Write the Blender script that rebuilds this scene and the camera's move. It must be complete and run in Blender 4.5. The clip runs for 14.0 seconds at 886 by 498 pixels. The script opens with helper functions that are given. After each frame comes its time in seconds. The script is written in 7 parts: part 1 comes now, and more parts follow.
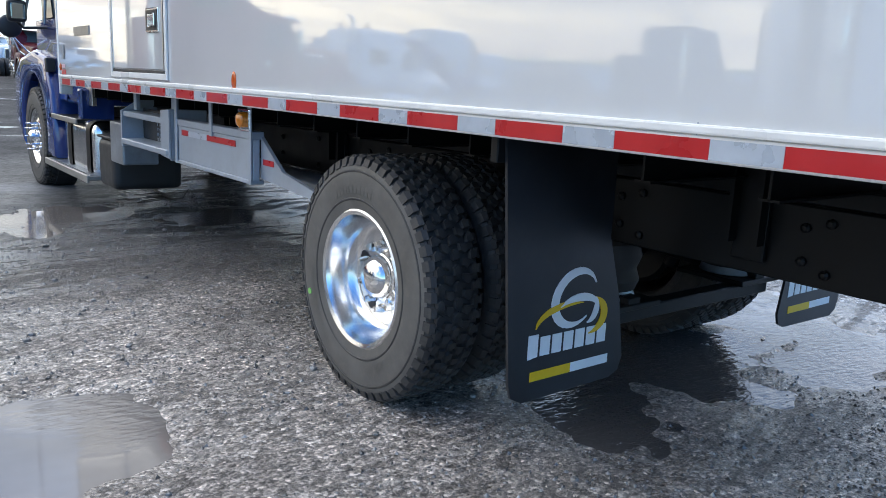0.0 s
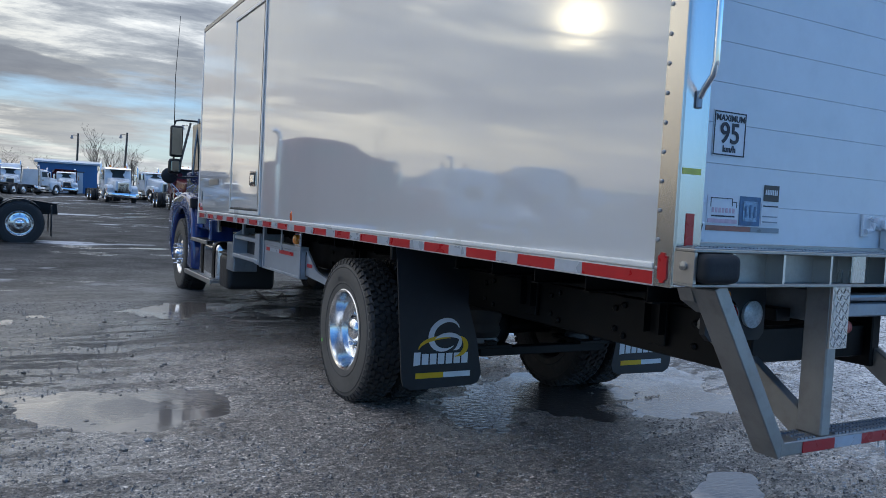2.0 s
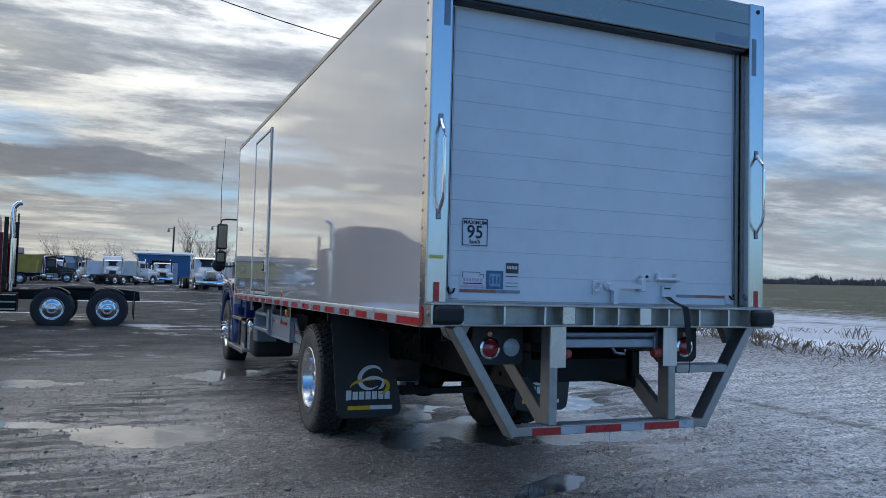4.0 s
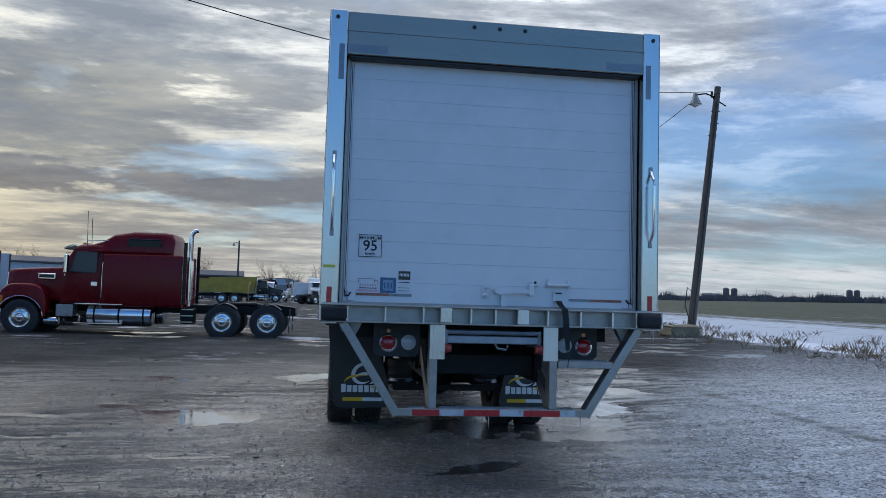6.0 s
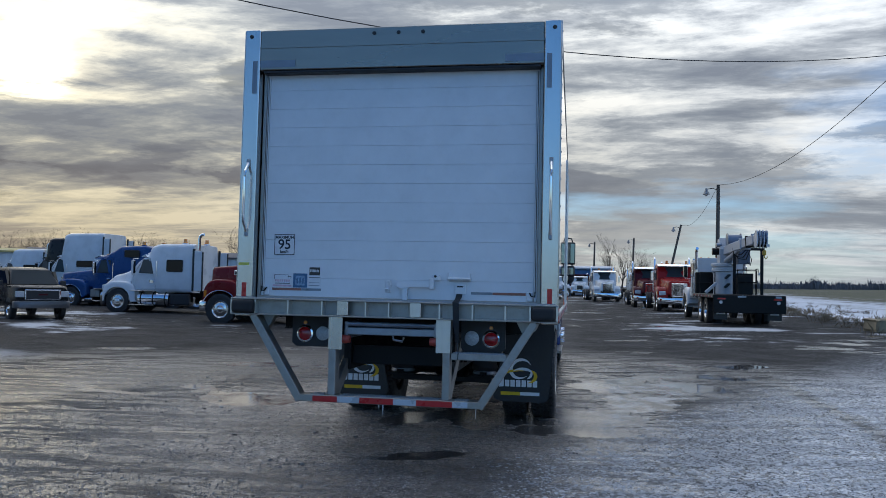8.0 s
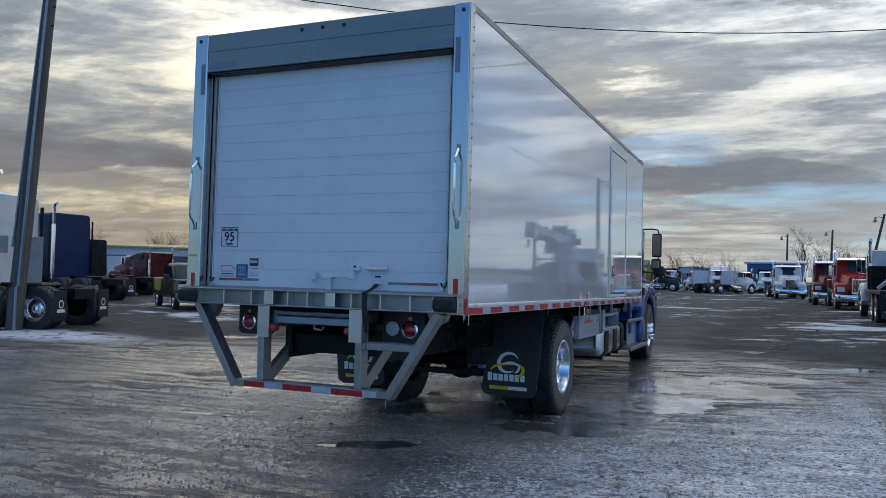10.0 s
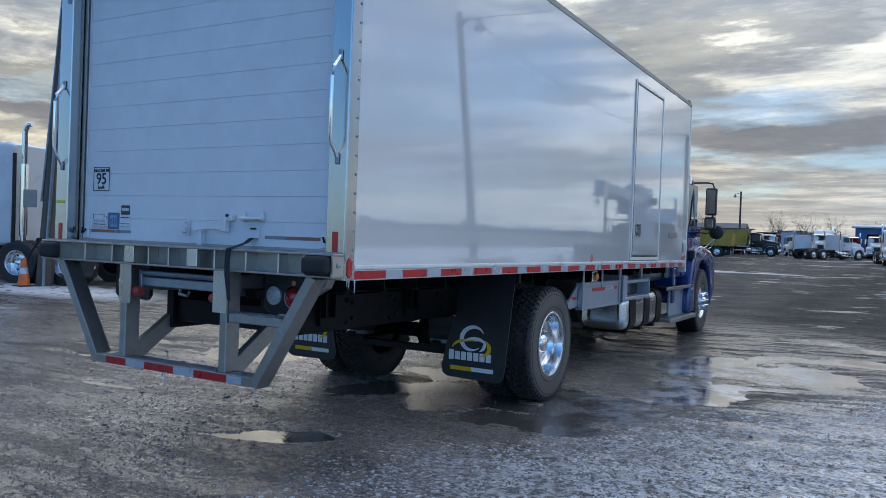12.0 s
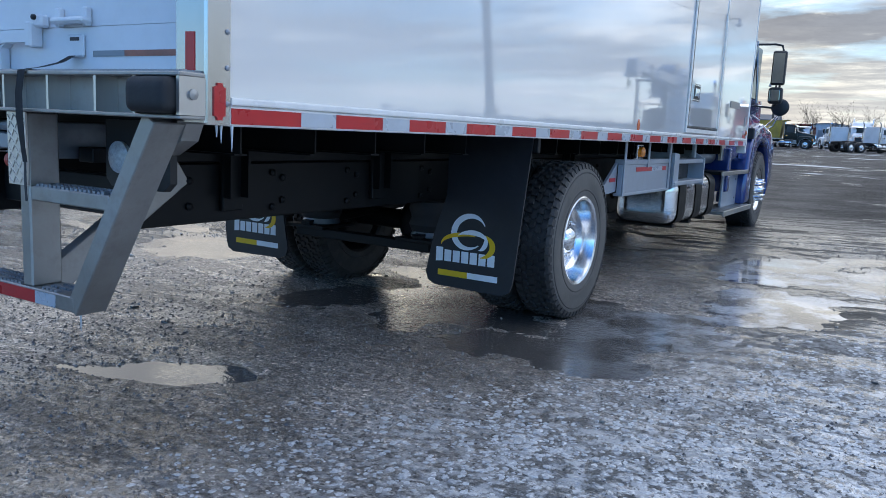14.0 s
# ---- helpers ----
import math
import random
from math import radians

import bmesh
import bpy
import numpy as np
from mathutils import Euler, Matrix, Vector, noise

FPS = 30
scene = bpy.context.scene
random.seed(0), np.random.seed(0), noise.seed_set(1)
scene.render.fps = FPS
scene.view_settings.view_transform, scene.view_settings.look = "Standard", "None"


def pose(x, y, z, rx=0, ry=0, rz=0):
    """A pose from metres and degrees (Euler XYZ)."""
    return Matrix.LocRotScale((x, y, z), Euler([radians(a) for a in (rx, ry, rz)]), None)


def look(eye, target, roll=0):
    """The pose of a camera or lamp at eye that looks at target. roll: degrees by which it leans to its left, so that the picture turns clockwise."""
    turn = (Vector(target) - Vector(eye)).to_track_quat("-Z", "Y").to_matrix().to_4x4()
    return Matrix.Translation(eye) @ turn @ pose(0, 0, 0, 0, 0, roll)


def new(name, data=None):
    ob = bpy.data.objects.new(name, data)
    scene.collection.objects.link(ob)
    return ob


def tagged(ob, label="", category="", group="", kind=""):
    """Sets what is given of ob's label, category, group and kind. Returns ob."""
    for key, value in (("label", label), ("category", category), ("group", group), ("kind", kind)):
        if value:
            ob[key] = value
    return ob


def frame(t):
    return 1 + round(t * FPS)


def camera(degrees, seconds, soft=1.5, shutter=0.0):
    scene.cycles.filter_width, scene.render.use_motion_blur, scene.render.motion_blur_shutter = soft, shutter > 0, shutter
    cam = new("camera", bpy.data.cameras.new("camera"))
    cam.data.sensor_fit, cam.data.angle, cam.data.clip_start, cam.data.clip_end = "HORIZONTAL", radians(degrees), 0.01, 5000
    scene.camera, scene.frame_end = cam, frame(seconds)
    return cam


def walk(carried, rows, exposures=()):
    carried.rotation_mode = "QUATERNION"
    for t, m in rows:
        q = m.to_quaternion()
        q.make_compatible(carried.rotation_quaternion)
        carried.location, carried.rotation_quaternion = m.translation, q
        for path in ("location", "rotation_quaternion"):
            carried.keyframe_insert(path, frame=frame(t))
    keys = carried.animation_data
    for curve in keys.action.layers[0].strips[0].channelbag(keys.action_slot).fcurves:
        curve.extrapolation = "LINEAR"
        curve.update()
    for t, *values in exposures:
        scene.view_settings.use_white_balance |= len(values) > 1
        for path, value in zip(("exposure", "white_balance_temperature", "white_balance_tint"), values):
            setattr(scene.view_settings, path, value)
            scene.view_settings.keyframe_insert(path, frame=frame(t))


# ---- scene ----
cam = camera(59.2, 14.0, 0.85)
PATH = [
    (0, (-2.922, 0.492, 1.362), (-1.708, 2.023, 0.936), 3.2),
    (0.5, (-3.076, -0.178, 1.425), (-1.956, 1.441, 1.076), 3.0),
    (1, (-3.19, -0.823, 1.469), (-2.132, 0.854, 1.202), 3.3),
    (1.5, (-3.361, -1.47, 1.497), (-2.346, 0.242, 1.306), 3.2),
    (2, (-3.366, -2.102, 1.478), (-2.397, -0.357, 1.362), 3.3),
    (2.5, (-3.423, -2.709, 1.524), (-2.498, -0.937, 1.458), 2.7),
    (3, (-3.418, -3.291, 1.56), (-2.544, -1.492, 1.539), 2.0),
    (3.2, (-3.35, -3.528, 1.518), (-2.494, -1.721, 1.519), 1.8),
    (5.3, (-2.067, -5.466, 1.492), (-1.569, -3.534, 1.629), 2.1),
    (5.5, (-1.847, -5.62, 1.478), (-1.41, -3.673, 1.607), 2.0),
    (6, (-1.198, -5.864, 1.452), (-0.925, -3.886, 1.571), 1.7),
    (6.5, (-0.481, -5.922, 1.504), (-0.363, -3.929, 1.618), 1.7),
    (7, (0.185, -6.03, 1.523), (0.149, -4.033, 1.618), 1.7),
    (7.5, (0.81, -6.052, 1.523), (0.622, -4.063, 1.606), 1.4),
    (8, (1.413, -6.073, 1.531), (1.081, -4.102, 1.615), 1.2),
    (8.5, (1.952, -6.004, 1.516), (1.489, -4.06, 1.599), 1.4),
    (9, (2.516, -5.927, 1.535), (1.927, -4.017, 1.605), 1.5),
    (9.2, (2.743, -5.878, 1.518), (2.108, -3.982, 1.585), 1.3),
    (11.3, (3.92, -4.245, 1.559), (2.964, -2.489, 1.597), 1.9),
    (11.5, (3.935, -4.048, 1.521), (2.964, -2.3, 1.544), 1.8),
    (12, (3.926, -3.523, 1.505), (2.924, -1.793, 1.464), 1.8),
    (12.5, (3.751, -3.062, 1.444), (2.727, -1.348, 1.33), 1.6),
    (13, (3.563, -2.66, 1.396), (2.527, -0.96, 1.209), 1.4),
    (13.5, (3.356, -2.204, 1.357), (2.324, -0.51, 1.097), 1.7),
    (14, (3.122, -1.695, 1.259), (2.096, -0.008, 0.939), 2.4),
]
EXPOSURE = ((0, 1.30, 6900, 10), (0.5, 1.05, 6600, 10), (1.0, .75, 6500, 10), (1.5, .5, 6400, 10), (2.5, .25, 6400, 10), (5.5, .05, 6500, 10), (9.0, 0, 6500, 10), (11.5, .15, 6500, 10),
            (12.5, .45, 6500, 10), (13.3, .65, 6500, 10), (14.0, .85, 6500, 10))
walk(cam, [(t, look(eye, target, roll)) for t, eye, target, roll in PATH], EXPOSURE)


# ---- world and sun ----
SKY_K, BACK_OPEN, OVERHEAD = 0.15, 1.7, 5.2
SUN_DIR = Vector((-0.600, 0.766, 0.228)).normalized()
scene.world = bpy.data.worlds.new("world")
scene.world.use_nodes = True
wt = scene.world.node_tree
wt.nodes.clear()


def wnode(kind, **kw):
    n = wt.nodes.new(kind)
    for k, v in kw.items():
        if k == "operation":
            n.operation = v
        elif k == "blend":
            n.blend_type = v
    return n


def wmath(op, a, b=None, clamp=False):
    n = wt.nodes.new("ShaderNodeMath")
    n.operation, n.use_clamp = op, clamp
    for k, v in enumerate((a, b)):
        if v is None:
            continue
        if isinstance(v, (int, float)):
            n.inputs[k].default_value = v
        else:
            wt.links.new(v, n.inputs[k])
    return n.outputs[0]


def wmix(f, a, b, blend="MIX"):
    n = wt.nodes.new("ShaderNodeMix")
    n.data_type, n.blend_type = "RGBA", blend
    for k, v in ((0, f), (6, a), (7, b)):
        if isinstance(v, (int, float)):
            n.inputs[k].default_value = v
        elif isinstance(v, tuple):
            n.inputs[k].default_value = (*v, 1)
        else:
            wt.links.new(v, n.inputs[k])
    return n.outputs[2]


def wramp(f, stops):
    n = wt.nodes.new("ShaderNodeValToRGB")
    els = n.color_ramp.elements
    while len(els) < len(stops):
        els.new(.5)
    for e, (p, c) in zip(els, stops):
        e.position, e.color = p, (*c, 1) if isinstance(c, tuple) else (c, c, c, 1)
    wt.links.new(f, n.inputs[0])
    return n.outputs[0]


tc = wt.nodes.new("ShaderNodeTexCoord")
sep = wt.nodes.new("ShaderNodeSeparateXYZ")
wt.links.new(tc.outputs["Generated"], sep.inputs[0])
DX, DY, DZ = sep.outputs
up = wmath("ADD", wmath("MAXIMUM", DZ, 0.0), 0.10)
flat = wt.nodes.new("ShaderNodeCombineXYZ")
wt.links.new(wmath("DIVIDE", DX, up), flat.inputs[0])
wt.links.new(wmath("DIVIDE", DY, up), flat.inputs[1])
wt.links.new(wmath("MULTIPLY", DZ, 1.5), flat.inputs[2])


def wnoise(scale, detail, rough, offset, stretch=(1, 1, 1), distort=0.0):
    m = wt.nodes.new("ShaderNodeMapping")
    m.inputs["Location"].default_value, m.inputs["Scale"].default_value = offset, stretch
    m.inputs["Rotation"].default_value = (0, 0, radians(14))
    wt.links.new(flat.outputs[0], m.inputs[0])
    n = wt.nodes.new("ShaderNodeTexNoise")
    n.inputs["Scale"].default_value, n.inputs["Detail"].default_value = scale, detail
    n.inputs["Roughness"].default_value, n.inputs["Distortion"].default_value = rough, distort
    wt.links.new(m.outputs[0], n.inputs["Vector"])
    return n.outputs[0]


sky = wt.nodes.new("ShaderNodeTexSky")
sky.sky_type, sky.sun_disc = "NISHITA", False
sky.sun_elevation, sky.sun_rotation = math.asin(SUN_DIR.z), math.atan2(SUN_DIR.x, SUN_DIR.y)
sky.air_density, sky.dust_density, sky.ozone_density = 1.0, 1.2, 1.5
dotn = wt.nodes.new("ShaderNodeVectorMath")
dotn.operation = "DOT_PRODUCT"
dotn.inputs[1].default_value = SUN_DIR
wt.links.new(tc.outputs["Generated"], dotn.inputs[0])
sun_dot = wmath("MAXIMUM", dotn.outputs["Value"], 0.0)
near_sun = wmath("POWER", sun_dot, 5.0)
halo = wmath("POWER", sun_dot, 150.0)
core = wmath("POWER", sun_dot, 2400.0)

low = wt.nodes.new("ShaderNodeMapping")
low.inputs["Scale"].default_value = (1, 1, 4.2)
wt.links.new(tc.outputs["Generated"], low.inputs[0])


def wlow(scale, detail, rough, offset):
    a = wt.nodes.new("ShaderNodeVectorMath")
    a.operation = "ADD"
    a.inputs[1].default_value = offset
    wt.links.new(low.outputs[0], a.inputs[0])
    n = wt.nodes.new("ShaderNodeTexNoise")
    n.inputs["Scale"].default_value, n.inputs["Detail"].default_value, n.inputs["Roughness"].default_value = scale, detail, rough
    n.inputs["Distortion"].default_value = .15
    wt.links.new(a.outputs[0], n.inputs["Vector"])
    return n.outputs[0]


# long flat streaks, thin as they are seen towards the horizon
low.inputs["Location"].default_value = (0, 0, 0)
flatter = wt.nodes.new("ShaderNodeMapping")
flatter.inputs["Scale"].default_value = (1, 1, 9.0)
wt.links.new(tc.outputs["Generated"], flatter.inputs[0])


def wstreak(scale, detail, rough, offset, distort=.2):
    a = wt.nodes.new("ShaderNodeVectorMath")
    a.operation = "ADD"
    a.inputs[1].default_value = offset
    wt.links.new(flatter.outputs[0], a.inputs[0])
    n = wt.nodes.new("ShaderNodeTexNoise")
    n.inputs["Scale"].default_value, n.inputs["Detail"].default_value, n.inputs["Roughness"].default_value = scale, detail, rough
    n.inputs["Distortion"].default_value = distort
    wt.links.new(a.outputs[0], n.inputs["Vector"])
    return n.outputs[0]


streaks = wstreak(2.1, 12, .57, (1.3, 4.2, .7))
cover = wnoise(0.62, 7, 0.55, (3.1, 1.7, 0), (1.0, 1.25, 1))
body = wnoise(1.9, 12, 0.65, (7.3, 4.4, 0), (0.8, 1.5, 1), 0.25)
puffs = wlow(3.1, 12, 0.64, (2.3, 5.1, .4))
body = wmath("ADD", wmath("ADD", wmath("MULTIPLY", body, 0.36), wmath("MULTIPLY", puffs, 0.30)), wmath("MULTIPLY", streaks, 0.34))
cloud = wramp(body, ((0.425, (.16, .185, .23)), (0.47, (.225, .255, .30)), (0.502, (.33, .365, .415)), (0.535, (.52, .56, .61)), (0.585, (.72, .75, .78))))
# grey cumulus banks low over the horizon, with sharper edges
bank = wlow(2.2, 12, 0.64, (5.7, 1.9, .9))
dark = wramp(bank, ((0.515, 0.0), (0.56, 1.0)))
cloud = wmix(wmath("MULTIPLY", dark, 0.80), cloud, wramp(puffs, ((.35, (.135, .160, .205)), (.65, (.25, .285, .335)))))
# the covered sky is brighter overhead than along the horizon
lift = wmath("ADD", 1.0, wmath("MULTIPLY", wmath("POWER", wmath("MAXIMUM", DZ, 0.0), 1.8), wmath("ADD", OVERHEAD, wmath("MULTIPLY", near_sun, 1.0))))
cloud = wmix(1.0, cloud, lift, "MULTIPLY")
warm = wmix(wmath("MULTIPLY", wmath("MULTIPLY", wmath("POWER", sun_dot, 3.5), wmath("SUBTRACT", 1.15, wmath("MULTIPLY", DZ, 2.0), True)), wramp(body, ((.44, .25), (.54, 1.0)))), (1.0, 1.0, 1.0), (1.0, .87, .60))
cloud = wmix(1.0, cloud, warm, "MULTIPLY")
# a broken bank of cumulus some degrees above the horizon
band = wmath("SUBTRACT", 1.0, wmath("MULTIPLY", wmath("ABSOLUTE", wmath("SUBTRACT", DZ, 0.125)), 17.0), True)
lumps = wmath("ADD", wmath("MULTIPLY", wlow(4.0, 10, .56, (8.1, 3.3, 2.2)), .62), wmath("MULTIPLY", band, .16))
lumps = wmath("MULTIPLY", wramp(lumps, ((.422, 0.0), (.445, 1.0))), wramp(DX, ((.0, 1.0), (.22, .25))))
lumps = wmath("MULTIPLY", lumps, wmath("POWER", band, .5))
cloud = wmix(wmath("MULTIPLY", lumps, .92), cloud, wramp(puffs, ((.38, (.075, .092, .13)), (.62, (.18, .205, .25)))))
dark = wmath("MAXIMUM", dark, lumps)
blue = wmix(1.0, sky.outputs[0], (SKY_K * .52, SKY_K * .93, SKY_K * 1.52), "MULTIPLY")
holes = wramp(cover, ((0.40, 0.0), (0.56, 1.0)))
# away from the sun the cloud breaks up and the sky is bluer
behind = wmath("MULTIPLY", wmath("MAXIMUM", wmath("MULTIPLY", DY, -1.0), 0.0), BACK_OPEN)
amount = wmath("SUBTRACT", wmath("ADD", wmath("ADD", wmath("MULTIPLY", holes, 0.55), 0.42), wmath("MULTIPLY", near_sun, 0.7)), behind, True)
total = wmix(amount, blue, cloud)
thin = wramp(wmath("ADD", wmath("MULTIPLY", body, 0.3), wmath("MULTIPLY", streaks, 0.7)), ((.485, .02), (.54, 1.0)))
shine = wmath("ADD", wmath("MULTIPLY", wmath("MULTIPLY", halo, thin), 0.32), wmath("MULTIPLY", wmath("MULTIPLY", core, thin), 6.0))
glow = wmix(1.0, (1.0, .86, .56), wmath("MULTIPLY", shine, wmath("SUBTRACT", 1.0, wmath("MULTIPLY", dark, .75))), "MULTIPLY")
total = wmix(1.0, total, glow, "ADD")
haze = wmath("POWER", wmath("SUBTRACT", 1.0, wmath("ABSOLUTE", DZ)), 13.0)
total = wmix(wmath("MULTIPLY", haze, 0.62), total, wmix(near_sun, (.58, .635, .69), (.66, .47, .23)))
bg = wt.nodes.new("ShaderNodeBackground")
bg.inputs["Strength"].default_value = 1.0
wt.links.new(total, bg.inputs["Color"])
wo = wt.nodes.new("ShaderNodeOutputWorld")
wt.links.new(bg.outputs[0], wo.inputs["Surface"])

sun = new("sun", bpy.data.lights.new("sun", "SUN"))
sun.data.energy, sun.data.angle, sun.data.color = 0.3, radians(80), (1.0, .90, .76)
sun.matrix_world = look(SUN_DIR * 60, (0, 0, 0))

# ---- materials ----


def tree_of(m):
    m.use_nodes = True
    return m.node_tree, m.node_tree.nodes["Principled BSDF"]


def lk(t, a, b):
    t.links.new(a, b)


def tnoise(t, vec, scale, detail=4, rough=.55):
    n = t.nodes.new("ShaderNodeTexNoise")
    n.inputs["Scale"].default_value, n.inputs["Detail"].default_value, n.inputs["Roughness"].default_value = scale, detail, rough
    lk(t, vec, n.inputs["Vector"])
    return n.outputs[0]


def tramp(t, f, stops):
    n = t.nodes.new("ShaderNodeValToRGB")
    els = n.color_ramp.elements
    while len(els) < len(stops):
        els.new(.5)
    for e, (p, c) in zip(els, stops):
        e.position, e.color = p, (*c, 1) if isinstance(c, tuple) else (c, c, c, 1)
    lk(t, f, n.inputs[0])
    return n.outputs[0]


def tmath(t, op, a, b=None, clamp=False):
    n = t.nodes.new("ShaderNodeMath")
    n.operation, n.use_clamp = op, clamp
    for k, v in enumerate((a, b)):
        if v is None:
            continue
        if isinstance(v, (int, float)):
            n.inputs[k].default_value = v
        else:
            lk(t, v, n.inputs[k])
    return n.outputs[0]


def tmix(t, f, a, b, blend="MIX"):
    n = t.nodes.new("ShaderNodeMix")
    n.data_type, n.blend_type = "RGBA", blend
    for k, v in ((0, f), (6, a), (7, b)):
        if isinstance(v, (int, float)):
            n.inputs[k].default_value = v
        elif isinstance(v, tuple):
            n.inputs[k].default_value = (*v, 1)
        else:
            lk(t, v, n.inputs[k])
    return n.outputs[2]


def tbump(t, bs, h, strength, dist=.01):
    n = t.nodes.new("ShaderNodeBump")
    n.inputs["Strength"].default_value, n.inputs["Distance"].default_value = strength, dist
    lk(t, h, n.inputs["Height"])
    lk(t, n.outputs[0], bs.inputs["Normal"])


def mat(name, col, rough=.5, metal=0.0, var=.12, coarse=2.5, fine=45.0, bump=.05, coat=0.0, grime=0.0, stretch=(1, 1, 1), spec=.5):
    """A painted, rubber or metal surface with cloudy wear, fine grain and thin grime."""
    m = bpy.data.materials.new(name)
    t, bs = tree_of(m)
    c = t.nodes.new("ShaderNodeTexCoord")
    mp = t.nodes.new("ShaderNodeMapping")
    mp.inputs["Scale"].default_value = stretch
    lk(t, c.outputs["Object"], mp.inputs[0])
    v = mp.outputs[0]
    n1, n2 = tnoise(t, v, coarse, 5), tnoise(t, v, fine, 3)
    lo, hi = tuple(max(0, x * (1 - var)) for x in col), tuple(min(1, x * (1 + var)) for x in col)
    base = tramp(t, n1, ((.3, lo), (.7, hi)))
    base = tmix(t, tmath(t, "MULTIPLY", n2, var), base, tuple(x * .6 for x in col))
    if grime:
        spots = tramp(t, tnoise(t, v, coarse * 3.1, 8, .65), ((.48, 0.0), (.72, 1.0)))
        base = tmix(t, tmath(t, "MULTIPLY", spots, grime), base, (.16, .14, .12))
    lk(t, base, bs.inputs["Base Color"])
    lk(t, tramp(t, n1, ((.25, max(0.01, rough * .75)), (.75, min(1, rough * 1.3)))), bs.inputs["Roughness"])
    bs.inputs["Metallic"].default_value = metal
    bs.inputs["Specular IOR Level"].default_value = spec
    bs.inputs["Coat Weight"].default_value = coat
    bs.inputs["Coat Roughness"].default_value = .02
    if bump:
        tbump(t, bs, n2, bump, .004)
    return m


def glass_mat(name, col):
    m = bpy.data.materials.new(name)
    t, bs = tree_of(m)
    bs.inputs["Base Color"].default_value = (*col, 1)
    bs.inputs["Roughness"].default_value, bs.inputs["Specular IOR Level"].default_value = .03, .22
    return m


def lens_mat(name, col):
    m = bpy.data.materials.new(name)
    t, bs = tree_of(m)
    c = t.nodes.new("ShaderNodeTexCoord")
    n = tnoise(t, c.outputs["Object"], 90, 2)
    lk(t, tramp(t, n, ((.3, tuple(x * .7 for x in col)), (.7, col))), bs.inputs["Base Color"])
    bs.inputs["Roughness"].default_value, bs.inputs["Coat Weight"].default_value = .2, .8
    return m


WHITE_GEL = mat("white_gelcoat_panel", (.66, .66, .65), .045, 0, .03, 1.2, 3, .005, 1.0, 0, (1, 1, 1), .8)
WHITE_GEL.node_tree.nodes["Principled BSDF"].inputs["Coat IOR"].default_value = 1.65
for node in WHITE_GEL.node_tree.nodes:
    if node.type == "BSDF_PRINCIPLED":
        node.inputs["Coat IOR"].default_value = 1.8
WHITE_TRIM = mat("white_painted_trim", (.78, .77, .74), .3, 0, .06, 4, 60, .03, .3, .10)
DOOR_WHITE = mat("white_rollup_slat", (.70, .72, .74), .38, 0, .05, 3, 40, .03, .1, .06)
ALU = mat("brushed_aluminium", (.60, .58, .55), .30, .95, .10, 3, 160, .05, 0, .12, (1, 1, .12))
ALU_DULL = mat("dull_mill_aluminium", (.36, .355, .34), .45, .85, .16, 4, 80, .10, 0, .30)
RACK_ALU = mat("pale_grey_painted_steel", (.36, .40, .45), .38, .35, .10, 5, 60, .04, 0, .10)
GALV = mat("galvanised_steel", (.30, .33, .37), .42, .75, .18, 6, 70, .08, 0, .25)
CHROME = mat("polished_chrome", (.82, .83, .84), .07, 1.0, .03, 6, 50, .004)
POLISHED = mat("polished_aluminium", (.74, .75, .76), .17, 1.0, .06, 5, 90, .015, 0, .05)
BLACK_STEEL = mat("black_chassis_paint", (.005, .006, .007), .45, 0, .35, 5, 70, .06, 0, 0, spec=.22)
BLACK_PLASTIC = mat("black_plastic", (.020, .021, .023), .5, 0, .2, 6, 120, .08)
FLAP_RUBBER = mat("mudflap_rubber", (.011, .014, .019), .36, 0, .3, 4, 110, .05, 0, .05, spec=.5)
TYRE_RUBBER = mat("tyre_rubber", (.034, .033, .033), .62, 0, .3, 6, 90, .10, 0, .22)
TYRE_DUSTY = mat("dusty_tyre_sidewall", (.105, .099, .090), .62, 0, .3, 7, 120, .08, 0, .35)
DOCK_RUBBER = mat("dock_bumper_rubber", (.016, .017, .019), .7, 0, .3, 8, 90, .2)
TAPE_RED = mat("red_reflective_tape", (.46, .012, .016), .30, 0, .10, 9, 250, .03, .2)
TAPE_WHITE = mat("white_reflective_tape", (.47, .52, .58), .28, .25, .10, 9, 250, .05, .2, .08)
TAPE_GREY = mat("grey_reflective_tape", (.20, .23, .27), .35, .3, .10, 9, 200, .03)
TAPE_RUST = mat("scuffed_red_tape", (.33, .12, .08), .45, 0, .3, 14, 120, .05, 0, .3)
BLUE_PAINT = mat("blue_cab_paint", (.012, .040, .185), .22, .1, .08, 3, 60, .01, 1.0, .05)
RED_LENS = lens_mat("red_lens", (.50, .012, .015))
AMBER_LENS = lens_mat("amber_lens", (.75, .22, .01))
CLEAR_LENS = lens_mat("clear_lens", (.55, .58, .60))
ORANGE_LENS = lens_mat("orange_marker", (.72, .12, .02))
RED_CAP = mat("red_rubber_cap", (.42, .06, .04), .5, 0, .2, 20, 90, .1)
INK = mat("black_ink", (.02, .02, .03), .5, 0, .1, 20, 100, 0)
STICKER_WHITE = mat("white_sticker", (.70, .70, .72), .4, 0, .06, 20, 100, 0)
STICKER_BLUE = mat("blue_sticker", (.05, .13, .25), .4, 0, .35, 40, 150, 0)
STICKER_PINK = mat("pink_sticker", (.62, .42, .48), .4, 0, .15, 40, 150, 0)
STICKER_DARK = mat("dark_sticker", (.045, .035, .03), .4, 0, .2, 40, 150, 0)
